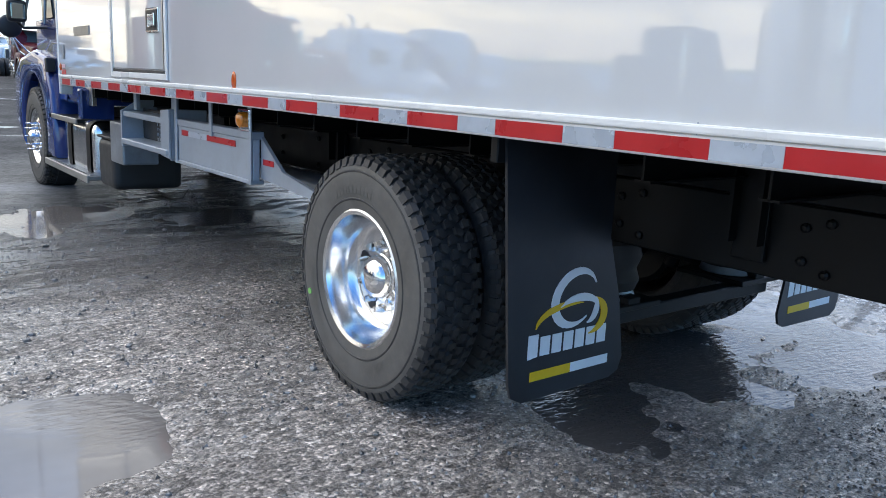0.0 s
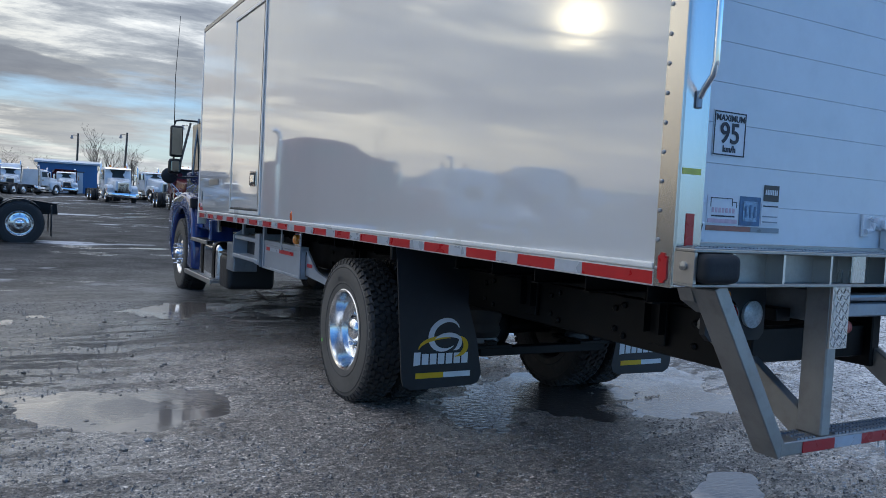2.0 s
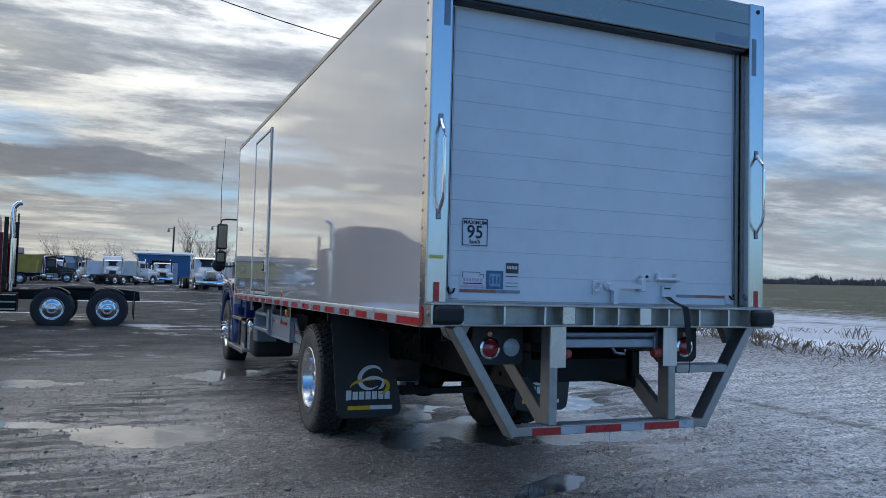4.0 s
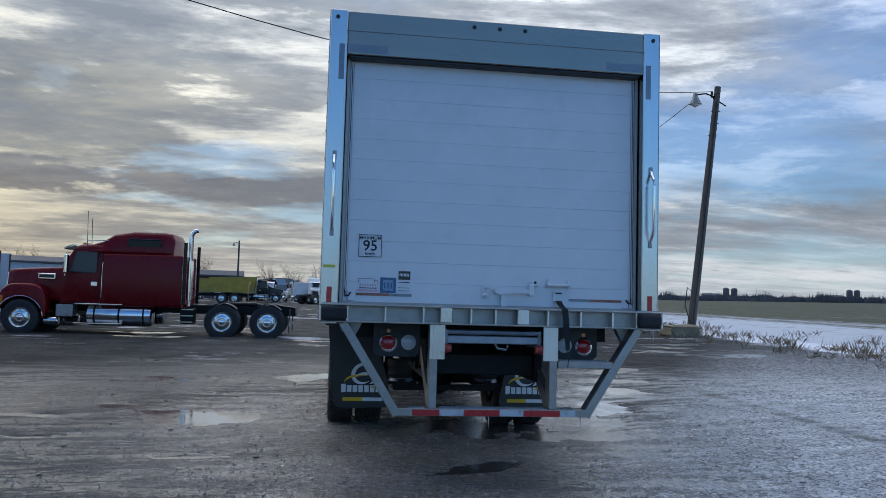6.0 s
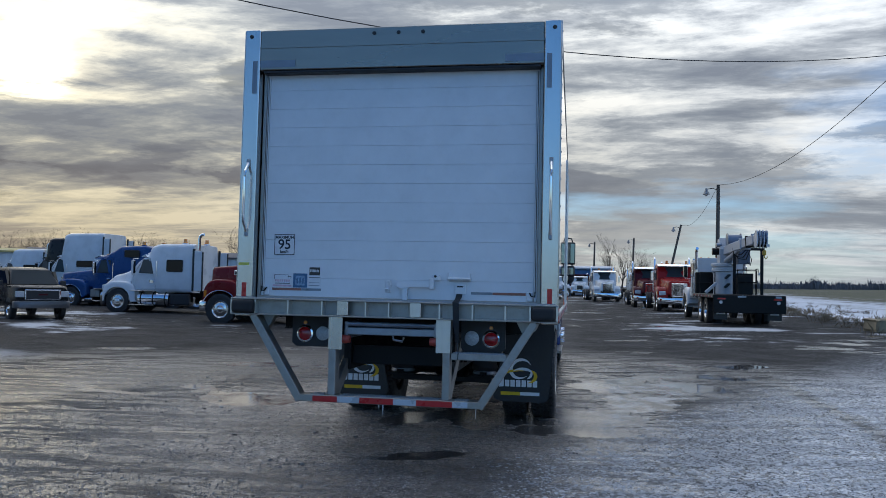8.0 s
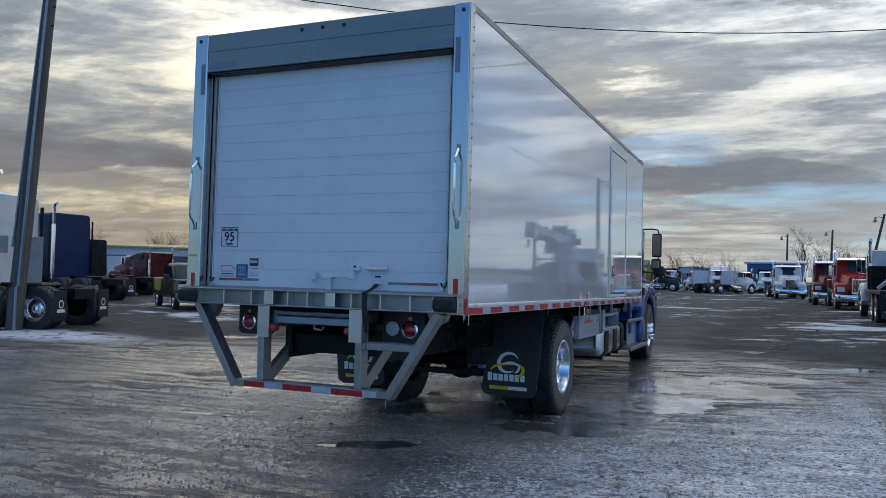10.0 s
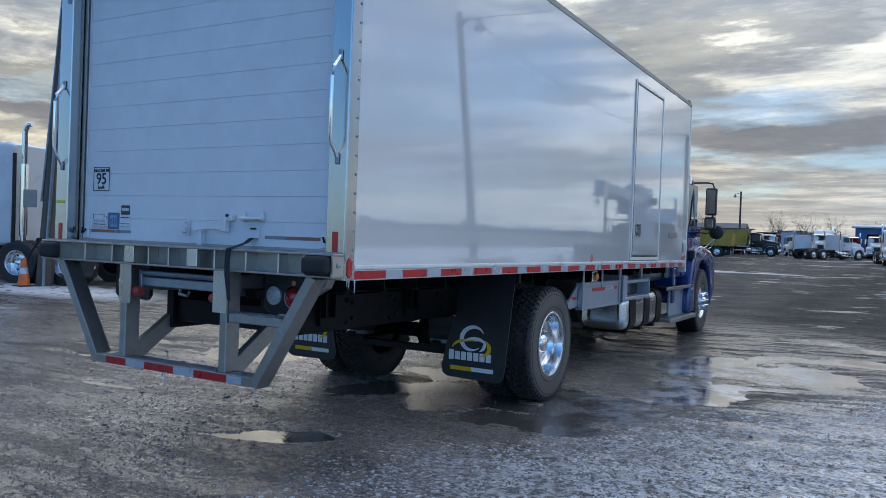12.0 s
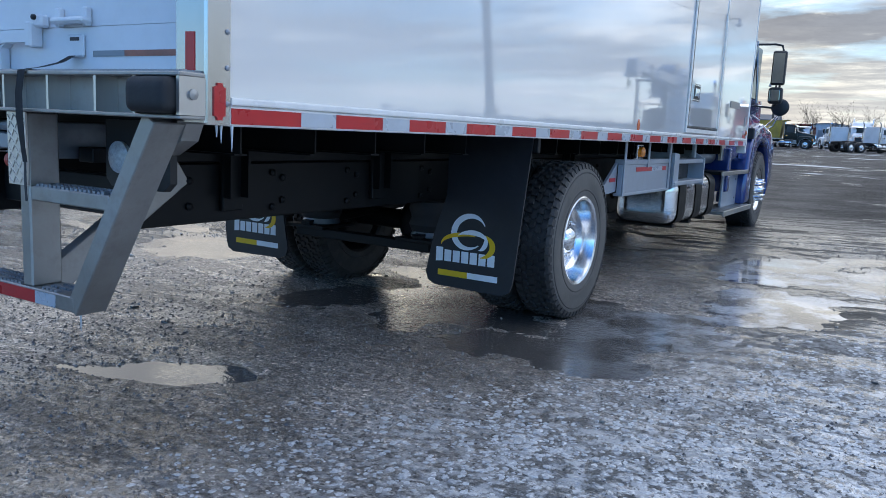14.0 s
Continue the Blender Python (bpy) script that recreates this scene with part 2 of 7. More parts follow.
STICKER_YELLOW = mat("yellow_sticker", (.60, .58, .10), .4, 0, .15, 40, 150, 0)
LOGO_WHITE = mat("logo_white", (.74, .78, .82), .4, 0, .05, 12, 100, 0)
LOGO_YELLOW = mat("logo_yellow", (.74, .46, .01), .4, 0, .06, 12, 100, 0)
STRAP = mat("grey_webbing_strap", (.05, .055, .06), .8, 0, .2, 20, 220, .3)
MIRROR = mat("mirror_glass", (.22, .25, .25), .02, 1.0, .02, 2, 20, 0)
GLASS = glass_mat("dark_tinted_glass", (.008, .012, .014))
GLASS_PALE = glass_mat("pale_window_glass", (.07, .085, .09))
ICE = glass_mat("clear_ice", (.55, .60, .64))
GREEN_DOT = mat("green_tyre_dot", (.20, .50, .12), .5, 0, .1, 30, 90, 0)

# ---- mesh helpers ----


def add_box(bm, x0, x1, y0, y1, z0, z1, b=0.0, seg=1):
    r = bmesh.ops.create_cube(bm, size=1)["verts"]
    for v in r:
        v.co = Vector((x0 + (v.co.x + .5) * (x1 - x0), y0 + (v.co.y + .5) * (y1 - y0), z0 + (v.co.z + .5) * (z1 - z0)))
    if b:
        es = list({e for v in r for e in v.link_edges})
        bmesh.ops.bevel(bm, geom=es, offset=b, segments=seg, profile=.6, affect="EDGES")
    return bm


def add_prism(bm, pts, axis, a0, a1):
    def at(p, a):
        return {"x": (a, p[0], p[1]), "y": (p[0], a, p[1]), "z": (p[0], p[1], a)}[axis]
    lo = [bm.verts.new(at(p, a0)) for p in pts]
    hi = [bm.verts.new(at(p, a1)) for p in pts]
    n = len(pts)
    fs = [bm.faces.new(lo), bm.faces.new(hi)]
    fs += [bm.faces.new((lo[k], lo[(k + 1) % n], hi[(k + 1) % n], hi[k])) for k in range(n)]
    bmesh.ops.recalc_face_normals(bm, faces=fs)
    return bm


def ring(bm, c, u, v, r, seg):
    return [bm.verts.new(c + (u * math.cos(2 * math.pi * k / seg) + v * math.sin(2 * math.pi * k / seg)) * r) for k in range(seg)]


def add_tube(bm, pts, r, seg=8, r1=None):
    pts = [Vector(p) for p in pts]
    rings, n, fs = [], len(pts), []
    for k, p in enumerate(pts):
        d = (pts[min(k + 1, n - 1)] - pts[max(k - 1, 0)]).normalized()
        a = Vector((0, 0, 1)) if abs(d.z) < .9 else Vector((0, 1, 0))
        u = d.cross(a).normalized()
        rings.append(ring(bm, p, u, d.cross(u), r + ((r1 if r1 is not None else r) - r) * k / max(1, n - 1), seg))
    for a, b in zip(rings, rings[1:]):
        fs += [bm.faces.new((a[k], a[(k + 1) % seg], b[(k + 1) % seg], b[k])) for k in range(seg)]
    fs += [bm.faces.new(rings[0]), bm.faces.new(rings[-1])]
    bmesh.ops.recalc_face_normals(bm, faces=fs)
    return bm


def add_cyl(bm, p0, p1, r, r1=None, seg=16):
    return add_tube(bm, (p0, p1), r, seg, r1)


def add_beam(bm, p0, p1, w, h, b=.004):
    """A square bar from p0 to p1, w across x, h across the other way."""
    p0, p1 = Vector(p0), Vector(p1)
    d = p1 - p0
    q = d.to_track_quat("Y", "Z").to_matrix().to_4x4()
    r = bmesh.ops.create_cube(bm, size=1)["verts"]
    for v in r:
        v.co = Vector((v.co.x * w, v.co.y * d.length, v.co.z * h))
    if b:
        bmesh.ops.bevel(bm, geom=list({e for v in r for e in v.link_edges}), offset=b, segments=1, profile=.6, affect="EDGES")
    return d, q, (p0 + p1) / 2


def bar(p0, p1, w, h, b=.004):
    bm = bmesh.new()
    d, q, c = add_beam(bm, p0, p1, w, h, b)
    bm.transform(Matrix.Translation(c) @ q)
    return bm


def add_lathe(bm, prof, c, seg=32, axis="x", sign=1, hollow=False):
    """Spins (radius, along) pairs round an axis through c."""
    c = Vector(c)
    A, U, V = {"x": ((1, 0, 0), (0, 1, 0), (0, 0, 1)), "y": ((0, 1, 0), (0, 0, 1), (1, 0, 0)), "z": ((0, 0, 1), (1, 0, 0), (0, 1, 0))}[axis]
    A, U, V = Vector(A) * sign, Vector(U), Vector(V)
    rings = [ring(bm, c + A * h, U, V, max(r, .0005), seg) for r, h in prof]
    fs = []
    for a, b in zip(rings, rings[1:]):
        fs += [bm.faces.new((a[k], a[(k + 1) % seg], b[(k + 1) % seg], b[k])) for k in range(seg)]
    if hollow:
        a, b = rings[-1], rings[0]
        fs += [bm.faces.new((a[k], a[(k + 1) % seg], b[(k + 1) % seg], b[k])) for k in range(seg)]
    else:
        fs += [bm.faces.new(rings[0]), bm.faces.new(rings[-1])]
    bmesh.ops.recalc_face_normals(bm, faces=fs)
    return bm


def add_loft(bm, secs):
    """Rings of (y, half width below, half width above, z0, z1, corner) joined into a rounded body."""
    rings, fs = [], []
    arc = [(math.sin(radians(q)), 1 - math.cos(radians(q))) for q in (0, 30, 60, 90)]
    for y, wb, wa, z0, z1, c in secs:
        p = [(wb - c + c * u, z0 + c * w) for u, w in arc] + [(wa - c * (1 - u), z1 - c * w) for u, w in reversed(arc)]
        p += [(-x, z) for x, z in reversed(p)]
        rings.append([bm.verts.new((x, y, z)) for x, z in p])
    n = len(rings[0])
    for a, b in zip(rings, rings[1:]):
        fs += [bm.faces.new((a[k], a[(k + 1) % n], b[(k + 1) % n], b[k])) for k in range(n)]
    fs += [bm.faces.new(rings[0]), bm.faces.new(rings[-1])]
    bmesh.ops.recalc_face_normals(bm, faces=fs)
    return bm


def to_mesh(name, bm, material, smooth=False):
    me = bpy.data.meshes.new(name)
    if smooth:
        for f in bm.faces:
            f.smooth = True
    bm.to_mesh(me)
    bm.free()
    if smooth:
        me.set_sharp_from_angle(angle=radians(38))
    me.materials.append(material)
    return me


def part(name, bm, material, parent, label="", smooth=False, m=None):
    ob = new(name, bm if isinstance(bm, bpy.types.Mesh) else to_mesh(name, bm, material, smooth))
    ob.parent = parent
    if m is not None:
        ob.matrix_basis = m
    return tagged(ob, label)


def thing(name, label, category, m=None, group="", kind=""):
    ob = new(name)
    if m is not None:
        ob.matrix_basis = m
    return tagged(ob, label, category, group, kind)


def box(*a, **k):
    return add_box(bmesh.new(), *a, **k)


def prism(*a):
    return add_prism(bmesh.new(), *a)


def cyl(*a, **k):
    return add_cyl(bmesh.new(), *a, **k)


def tube(*a, **k):
    return add_tube(bmesh.new(), *a, **k)


def lathe(*a, **k):
    return add_lathe(bmesh.new(), *a, **k)


def loft(*a):
    return add_loft(bmesh.new(), *a)


def words(text, size, x, y, z):
    """Upright lettering that faces -y, centred at x, with its foot at z."""
    cu = bpy.data.curves.new("letters", "FONT")
    cu.body, cu.size, cu.align_x, cu.extrude, cu.offset = text, size, "CENTER", .001, size * .012
    ob = bpy.data.objects.new("letters", cu)
    scene.collection.objects.link(ob)
    me = bpy.data.meshes.new_from_object(ob.evaluated_get(bpy.context.evaluated_depsgraph_get()))
    bpy.data.objects.remove(ob)
    me.transform(Matrix.Translation((x, y, z)) @ Matrix.Rotation(math.pi / 2, 4, "X"))
    return me


# ---- wheels ----
TYRE_R, TYRE_W = .515, .27


def swell(bm):
    """Full-size tyre: the crown stands a little farther out than the bead."""
    for v in bm.verts:
        rr = math.hypot(v.co.y, v.co.z)
        k = 1 + .011 * min(1, max(0, (rr - .30) / .2)) / max(rr, .1)
        v.co.y *= k
        v.co.z *= k


def tyre_mesh(lugs=54, rows=5, w=TYRE_W):
    h = w / 2
    side = [(.285, .80), (.300, .93), (.330, .985), (.385, 1.0), (.425, 1.005), (.455, .985), (.478, .93), (.490, .86), (.499, .80)]
    prof = [(r, -h * k) for r, k in side] + [(.503, 0)] + [(r, h * k) for r, k in reversed(side)]
    bm = lathe(prof, (0, 0, 0), seg=64, hollow=True)
    # raised rings and marks on the sidewall
    for s in (-1, 1):
        for r0 in (.335, .445):
            add_lathe(bm, [(r0, h * 1.0), (r0 + .003, h * 1.022), (r0 + .008, h * 1.022), (r0 + .011, h * 1.0)], (0, 0, 0), seg=64, sign=s, hollow=True)
    # tread: hooked blocks, staggered row by row, and shoulder lugs that run down the side
    tw = w * .80
    rng = random.Random(rows)
    pitch = 2 * math.pi / lugs
    for j in range(rows):
        xc = -tw / 2 + tw * (j + .5) / rows
        for k in range(lugs):
            a, hw, da = pitch * (k + .5 * (j % 2)) + rng.uniform(-.05, .05) * pitch, tw / rows * .43, pitch * rng.uniform(.33, .39)
            hook = .55 if j % 2 else -.55
            outline = ((-1, -.75), (-.15, -1.0 - hook * .3), (1, -.75 + hook * .4), (1, .75 + hook * .4), (.15, 1.0 - hook * .3), (-1, .75))
            tops = []
            for rr, sh in ((.497, 1.0), (.517, .86)):
                tops.append([bm.verts.new((xc + hw * u * sh, rr * math.cos(a + da * q * sh), rr * math.sin(a + da * q * sh))) for u, q in outline])
            bm.faces.new(tops[1])
            for q in range(6):
                bm.faces.new((tops[0][q], tops[0][(q + 1) % 6], tops[1][(q + 1) % 6], tops[1][q]))
    for s in (-1, 1):
        for k in range(lugs):
            a, da = pitch * (k + .25 + .25 * s), pitch * .34
            sec = ((tw / 2 * .97, .514), (h * .93, .504), (h * 1.0, .474), (h * .90, .470), (tw / 2 * .97, .494))
            ends = [[bm.verts.new((s * x, rr * math.cos(a + q * da), rr * math.sin(a + q * da))) for x, rr in sec] for q in (-1, 1)]
            bm.faces.new(ends[0])
            bm.faces.new(ends[1])
            for q in range(5):
                bm.faces.new((ends[0][q], ends[0][(q + 1) % 5], ends[1][(q + 1) % 5], ends[1][q]))
    bmesh.ops.recalc_face_normals(bm, faces=bm.faces[:])
    swell(bm)
    return to_mesh("tyre", bm, TYRE_RUBBER)


def sidewall_mesh(material, w=TYRE_W):
    h = w / 2
    prof = [(.300, h * .95), (.332, h * 1.0), (.385, h * 1.022), (.425, h * 1.026), (.456, h * 1.0), (.480, h * .94)]
    bm = bmesh.new()
    c, U, V = Vector(), Vector((0, 1, 0)), Vector((0, 0, 1))
    rings = [ring(bm, Vector((x, 0, 0)), U, V, r, 64) for r, x in prof]
    for a, b in zip(rings, rings[1:]):
        for k in range(64):
            bm.faces.new((a[k], a[(k + 1) % 64], b[(k + 1) % 64], b[k]))
    # moulded raised strokes round the sidewall, too worn to read
    rng = random.Random(5)
    for a0, a1, r0 in ((.35, 1.15, .362), (2.2, 3.2, .372), (4.2, 5.3, .362)):
        a = a0
        while a < a1:
            da = rng.uniform(.03, .06)
            vs = [bm.verts.new((h * 1.034, r * math.cos(q), r * math.sin(q))) for r, q in ((r0, a), (r0, a + da), (r0 + .034, a + da), (r0 + .034, a))]
            bm.faces.new(vs)
            a += da + .022
    for f in bm.faces:
        f.normal_update()
        if f.normal.x < 0:
            f.normal_flip()
    swell(bm)
    return to_mesh("sidewall", bm, material, True)


def dish_rim_mesh():
    prof = [(.001, -.05), (.262, -.05), (.270, .085), (.298, .118), (.300, .128), (.292, .133), (.276, .126), (.266, .10), (.258, .045), (.246, .005), (.225, -.012),
            (.205, -.016), (.120, -.010), (.105, -.004), (.098, .002), (.0, .004)]
    return to_mesh("rim", lathe(prof, (0, 0, 0), seg=64), POLISHED, True)


def flat_rim_mesh():
    prof = [(.001, .02), (.262, .02), (.270, .060), (.298, .100), (.300, .118), (.290, .122), (.272, .108), (.262, .085), (.240, .080), (.170, .108), (.140, .118), (.125, .118), (.0, .118)]
    return to_mesh("rim", lathe(prof, (0, 0, 0), seg=48), POLISHED, True)


# no opening is cut: a black disc gives the hand hole its shade
def hole_mesh(x, size, depth=.002):
    bm = bmesh.new()
    add_cyl(bm, (x - .012, 0, 0), (x + depth, 0, 0), size, seg=12)
    return to_mesh("hand_hole", bm, BLACK_PLASTIC)


def lug_mesh(x, spike):
    bm = bmesh.new()
    add_lathe(bm, [(.021, 0), (.021, .012), (.016, .03), (.013, .05), (.005 if spike else .012, .05 + spike), (.0005, .052 + spike)], (x, 0, 0), seg=8)
    return to_mesh("lug_nut", bm, CHROME, True)


def hub_mesh(x, r, h):
    prof = [(r * 1.08, x), (r * 1.08, x + .012), (r, x + .016), (r, x + h * .35), (r * .86, x + h * .7), (r * .5, x + h * .95), (.0005, x + h)]
    return to_mesh("hub_cap", lathe(prof, (0, 0, 0), seg=24), CHROME, True)


def core_mesh():
    return to_mesh("wheel", lathe([(.05, -.12), (.20, -.12), (.225, -.10), (.225, -.03), (.10, -.02), (.05, -.01)], (0, 0, 0), seg=24), BLACK_STEEL, True)


TYRE, SIDEWALL, DISH, FLAT, CORE = tyre_mesh(), sidewall_mesh(TYRE_DUSTY), dish_rim_mesh(), flat_rim_mesh(), core_mesh()
TYRE_FAR, SIDEWALL_FAR = tyre_mesh(36, 3), sidewall_mesh(mat("black_sidewall", (.018, .018, .018), .6, 0, .3, 7, 90, .08, 0, .06))
DISH_HOLE, FLAT_HOLE = hole_mesh(-.012, .030), hole_mesh(.088, .024, .006)
DISH_HUB, FLAT_HUB, FLAT_HUB_FAR = hub_mesh(.0, .095, .085), hub_mesh(.115, .075, .09), hub_mesh(.115, .09, .05)
SPIKE, NUT = lug_mesh(.108, .055), lug_mesh(-.008, .0)


def wheel(parent, x, y, z, outward, kind="flat", near=False, spin=0.0, size=1.0, rim=True):
    """A wheel whose outer face looks along +x (outward 1) or -x (-1)."""
    m = Matrix.Translation((x, y, z)) @ Matrix.Rotation(0 if outward > 0 else math.pi, 4, "Z") @ Matrix.Rotation(spin, 4, "X") @ Matrix.Scale(size, 4)
    w = part("wheel", CORE, None, parent, m=m)
    t = part("tyre", TYRE if near else TYRE_FAR, None, w)
    if rim:
        part("sidewall", SIDEWALL if near else SIDEWALL_FAR, None, w)
        part("rim", DISH if kind == "dish" else FLAT, None, w, "polished aluminium rim")
        n, r = (5, .175) if kind == "dish" else (10, .205)
        for k in range(n):
            a = 2 * math.pi * (k + .5) / n
            part("hand_hole", DISH_HOLE if kind == "dish" else FLAT_HOLE, None, w, m=Matrix.Translation((0, r * math.cos(a), r * math.sin(a))))
        part("hub_cap", DISH_HUB if kind == "dish" else (FLAT_HUB if near else FLAT_HUB_FAR), None, w, "chrome hub cap")
        if near:
            for k in range(10):
                a = 2 * math.pi * k / 10
                part("lug_nut", NUT if kind == "dish" else SPIKE, None, w, m=Matrix.Translation((0, .143 * math.cos(a), .143 * math.sin(a))))
    return w


# ---- the box truck ----
AXLE_R, AXLE_F = 3.28, 9.92
RAKE = 0.65
WHEEL_Y, WHEEL_Z = 3.21, .512
truck = thing("box_truck", "white box truck with blue cab and closed roll-up rear door", "truck",
              Matrix.Translation((0, AXLE_R, 0)) @ Matrix.Rotation(radians(-RAKE), 4, "X") @ Matrix.Translation((0, -AXLE_R, 0)))
BX, BZ0, BZ1 = 1.292, 1.185, 3.555
F_LIFT = (AXLE_F - AXLE_R) * math.sin(radians(RAKE))

# cargo body: each wall a panel with thickness
cargo = part("cargo_floor", box(-1.27, 1.27, .02, 8.06, 1.19, 1.26), BLACK_STEEL, truck)
for s in (-1, 1):
    x0, x1 = sorted((s * BX, s * (BX - .035)))
    part("side_panel", box(x0, x1, .004, 8.06, 1.235, 3.52), WHITE_GEL, cargo, "glossy white moulded side panel")
    # lower rail with a lip, upper rail, front post
    a, b = sorted((s * (BX + .006), s * (BX - .05)))
    part("bottom_rail", box(a, b, .006, 8.05, BZ0 - .002, BZ0 + .062, .004), WHITE_TRIM, cargo, "white painted lower side rail")
    a, b = sorted((s * (BX + .014), s * (BX - .03)))
    part("rail_lip", box(a, b, .006, 8.05, BZ0 + .062, BZ0 + .086, .006, 2), WHITE_TRIM, cargo)
    a, b = sorted((s * (BX + .006), s * (BX - .06)))
    part("top_rail", box(a, b, .0, 8.08, 3.50, BZ1, .008, 2), ALU_DULL, cargo, "dull aluminium roof rail")
    a, b = sorted((s * (BX + .006), s * (BX - .10)))
    part("front_post", box(a, b, 8.05, 8.10, 1.10, BZ1, .012, 2), WHITE_TRIM, cargo)
part("front_wall", box(-1.24, 1.24, 8.06, 8.095, 1.19, 3.545), WHITE_TRIM, cargo)
part("roof", box(-1.25, 1.25, .0, 8.06, 3.515, 3.55), WHITE_GEL, cargo)
part("ceiling_bow", box(-1.24, 1.24, .30, .34, 3.49, 3.53), ALU_DULL, cargo)
for s in (-1, 1):
    part("roof_marker", lathe([(.035, 0), (.035, .02), (.02, .045), (.001, .05)], (s * 1.25, 8.05, BZ1 - .002), axis="z", seg=14), BLACK_PLASTIC, cargo)

# panel joint line and small plates on the sides
for s in (-1, 1):
    f = s * (BX + .0015)
    a, b = sorted((f, f + s * .002))
    part("panel_joint", box(a, b, 1.583, 1.586, 1.239, 1.275), GALV, cargo)
    c, d = sorted((f, f + s * .006))
    part("data_plate", box(c, d, 7.02, 7.48, 1.585, 1.655, .002), ALU_DULL, cargo, "thin aluminium data plate")
    part("vent_plate", box(c, d, 7.84, 7.91, 1.40, 1.52, .004), GALV, cargo)
    part("warning_sticker", box(a, b, 7.82, 7.96, 1.275, 1.315), TAPE_RED, cargo)
    part("warning_sticker", box(a, b, 7.84, 7.94, 1.33, 1.36), STICKER_PINK, cargo)

# side marker lamps and reflective tape: red and white lengths along the lower rail
for s, ym in ((-1, 4.30), (1, 3.99)):
    bm = lathe([(.028, 0), (.028, .004), (.020, .007), (.001, .008)], (0, 0, 0), seg=16)
    bm.transform(Matrix.Translation((s * (BX + .001), ym, 1.306)) @ Matrix.Rotation(0 if s > 0 else math.pi, 4, "Z") @ Matrix.Diagonal((.8, 1, 1.65, 1)))
    part("side_marker", bm, ORANGE_LENS, cargo, "oval orange side marker")
    bm = lathe([(.018, 0), (.018, .010), (.001, .016)], (0, 0, 0), seg=12)
    bm.transform(Matrix.Translation((s * (BX + .001), 7.99, 1.335)) @ Matrix.Rotation(0 if s > 0 else math.pi, 4, "Z") @ Matrix.Diagonal((1, 1, 1.6, 1)))
    part("side_marker", bm, ORANGE_LENS, cargo)
    f = s * (BX + .0065)
    a, b = sorted((f, f + s * .0015))
    y = .010
    k, nxt_red = (.325 if s > 0 else .415), False
    edges, cols = [y, k], [TAPE_RED]
    while k < 8.04:
        k2 = min(8.04, k + (.285 if nxt_red else .186))
        edges.append(k2)
        cols.append(TAPE_RED if nxt_red else TAPE_WHITE)
        k, nxt_red = k2, not nxt_red
    for c, e0, e1 in zip(cols, edges, edges[1:]):
        part("reflective_tape", box(a, b, e0 + .0005, e1 - .0005, 1.190, 1.238), c, cargo)

# side doors with a metal frame, a dark gap and a flush latch
for s, y0, y1 in ((-1, 5.26, 6.43), (1, 5.28, 6.51)):
    z0, z1 = 1.285, 3.36
    f = s * (BX + .001)

    def slab(ya, yb, za, zb, t0, t1, b=.003):
        a, c = sorted((f + s * t0, f + s * t1))
        return box(a, c, ya, yb, za, zb, b)
    door = part("side_door", slab(y0 + .05, y1 - .05, z0 + .06, z1 - .05, .001, .010), WHITE_GEL, truck, "closed white side access door")
    for q in ((y0 + .034, y0 + .05, z0 + .04, z1 - .035), (y1 - .05, y1 - .034, z0 + .04, z1 - .035)):
        part("door_seal", slab(*q, 0, .006, 0), BLACK_PLASTIC, door, "black rubber seal")
    part("door_seal", slab(y0 + .05, y1 - .05, z1 - .05, z1 - .034, 0, .006, 0), BLACK_PLASTIC, door)
    part("door_seal", slab(y0 + .05, y1 - .05, z0 + .038, z0 + .056, 0, .012, .003), BLACK_PLASTIC, door)
    for q in ((y0, y0 + .034, z0, z1), (y1 - .034, y1, z0, z1), (y0 + .034, y1 - .034, z1 - .034, z1), (y0 + .034, y1 - .034, z0, z0 + .036)):
        part("door_frame", slab(*q, 0, .014), WHITE_TRIM, door, "pale metal door frame")
    for ya in (y0 + .05, y1 - .062):
        part("door_edge", slab(ya, ya + .012, z0 + .06, z1 - .05, .010, .0145, 0), ALU, door)
    lt = part("latch", slab(y0 + .12, y0 + .36, 1.565, 1.715, .010, .018, .006), POLISHED, door, "polished steel flush latch")
    lt = part("latch_recess", slab(y0 + .135, y0 + .345, 1.58, 1.70, .018, .0195, 0), BLACK_PLASTIC, door)
    part("latch_paddle", slab(y0 + .16, y0 + .29, 1.60, 1.68, .0195, .030, .008), CHROME, door)

# rear frame: posts, header, sill
POST_ALU = mat("weathered_post_aluminium", (.56, .55, .53), .20, 1.0, .12, 2, 120, .03, 0, .08, (1, 1, .12))
HEADER = mat("smoke_grey_aluminium", (.32, .285, .24), .30, .9, .12, 2, 90, .04, 0, .12, (.2, 1, 1))
rear = part("rear_header", box(-1.166, 1.166, -.084, .02, 3.205, BZ1 - .018, .006), HEADER, truck, "brushed aluminium header over the door")
part("header_lip", box(-1.166, 1.166, -.090, -.084, 3.385, 3.397, 0), HEADER, rear)
# black strip added for the shade under the header, above the door
part("header_shadow_strip", box(-1.14, 1.14, -.070, .05, 3.183, 3.203, .004), BLACK_PLASTIC, rear)
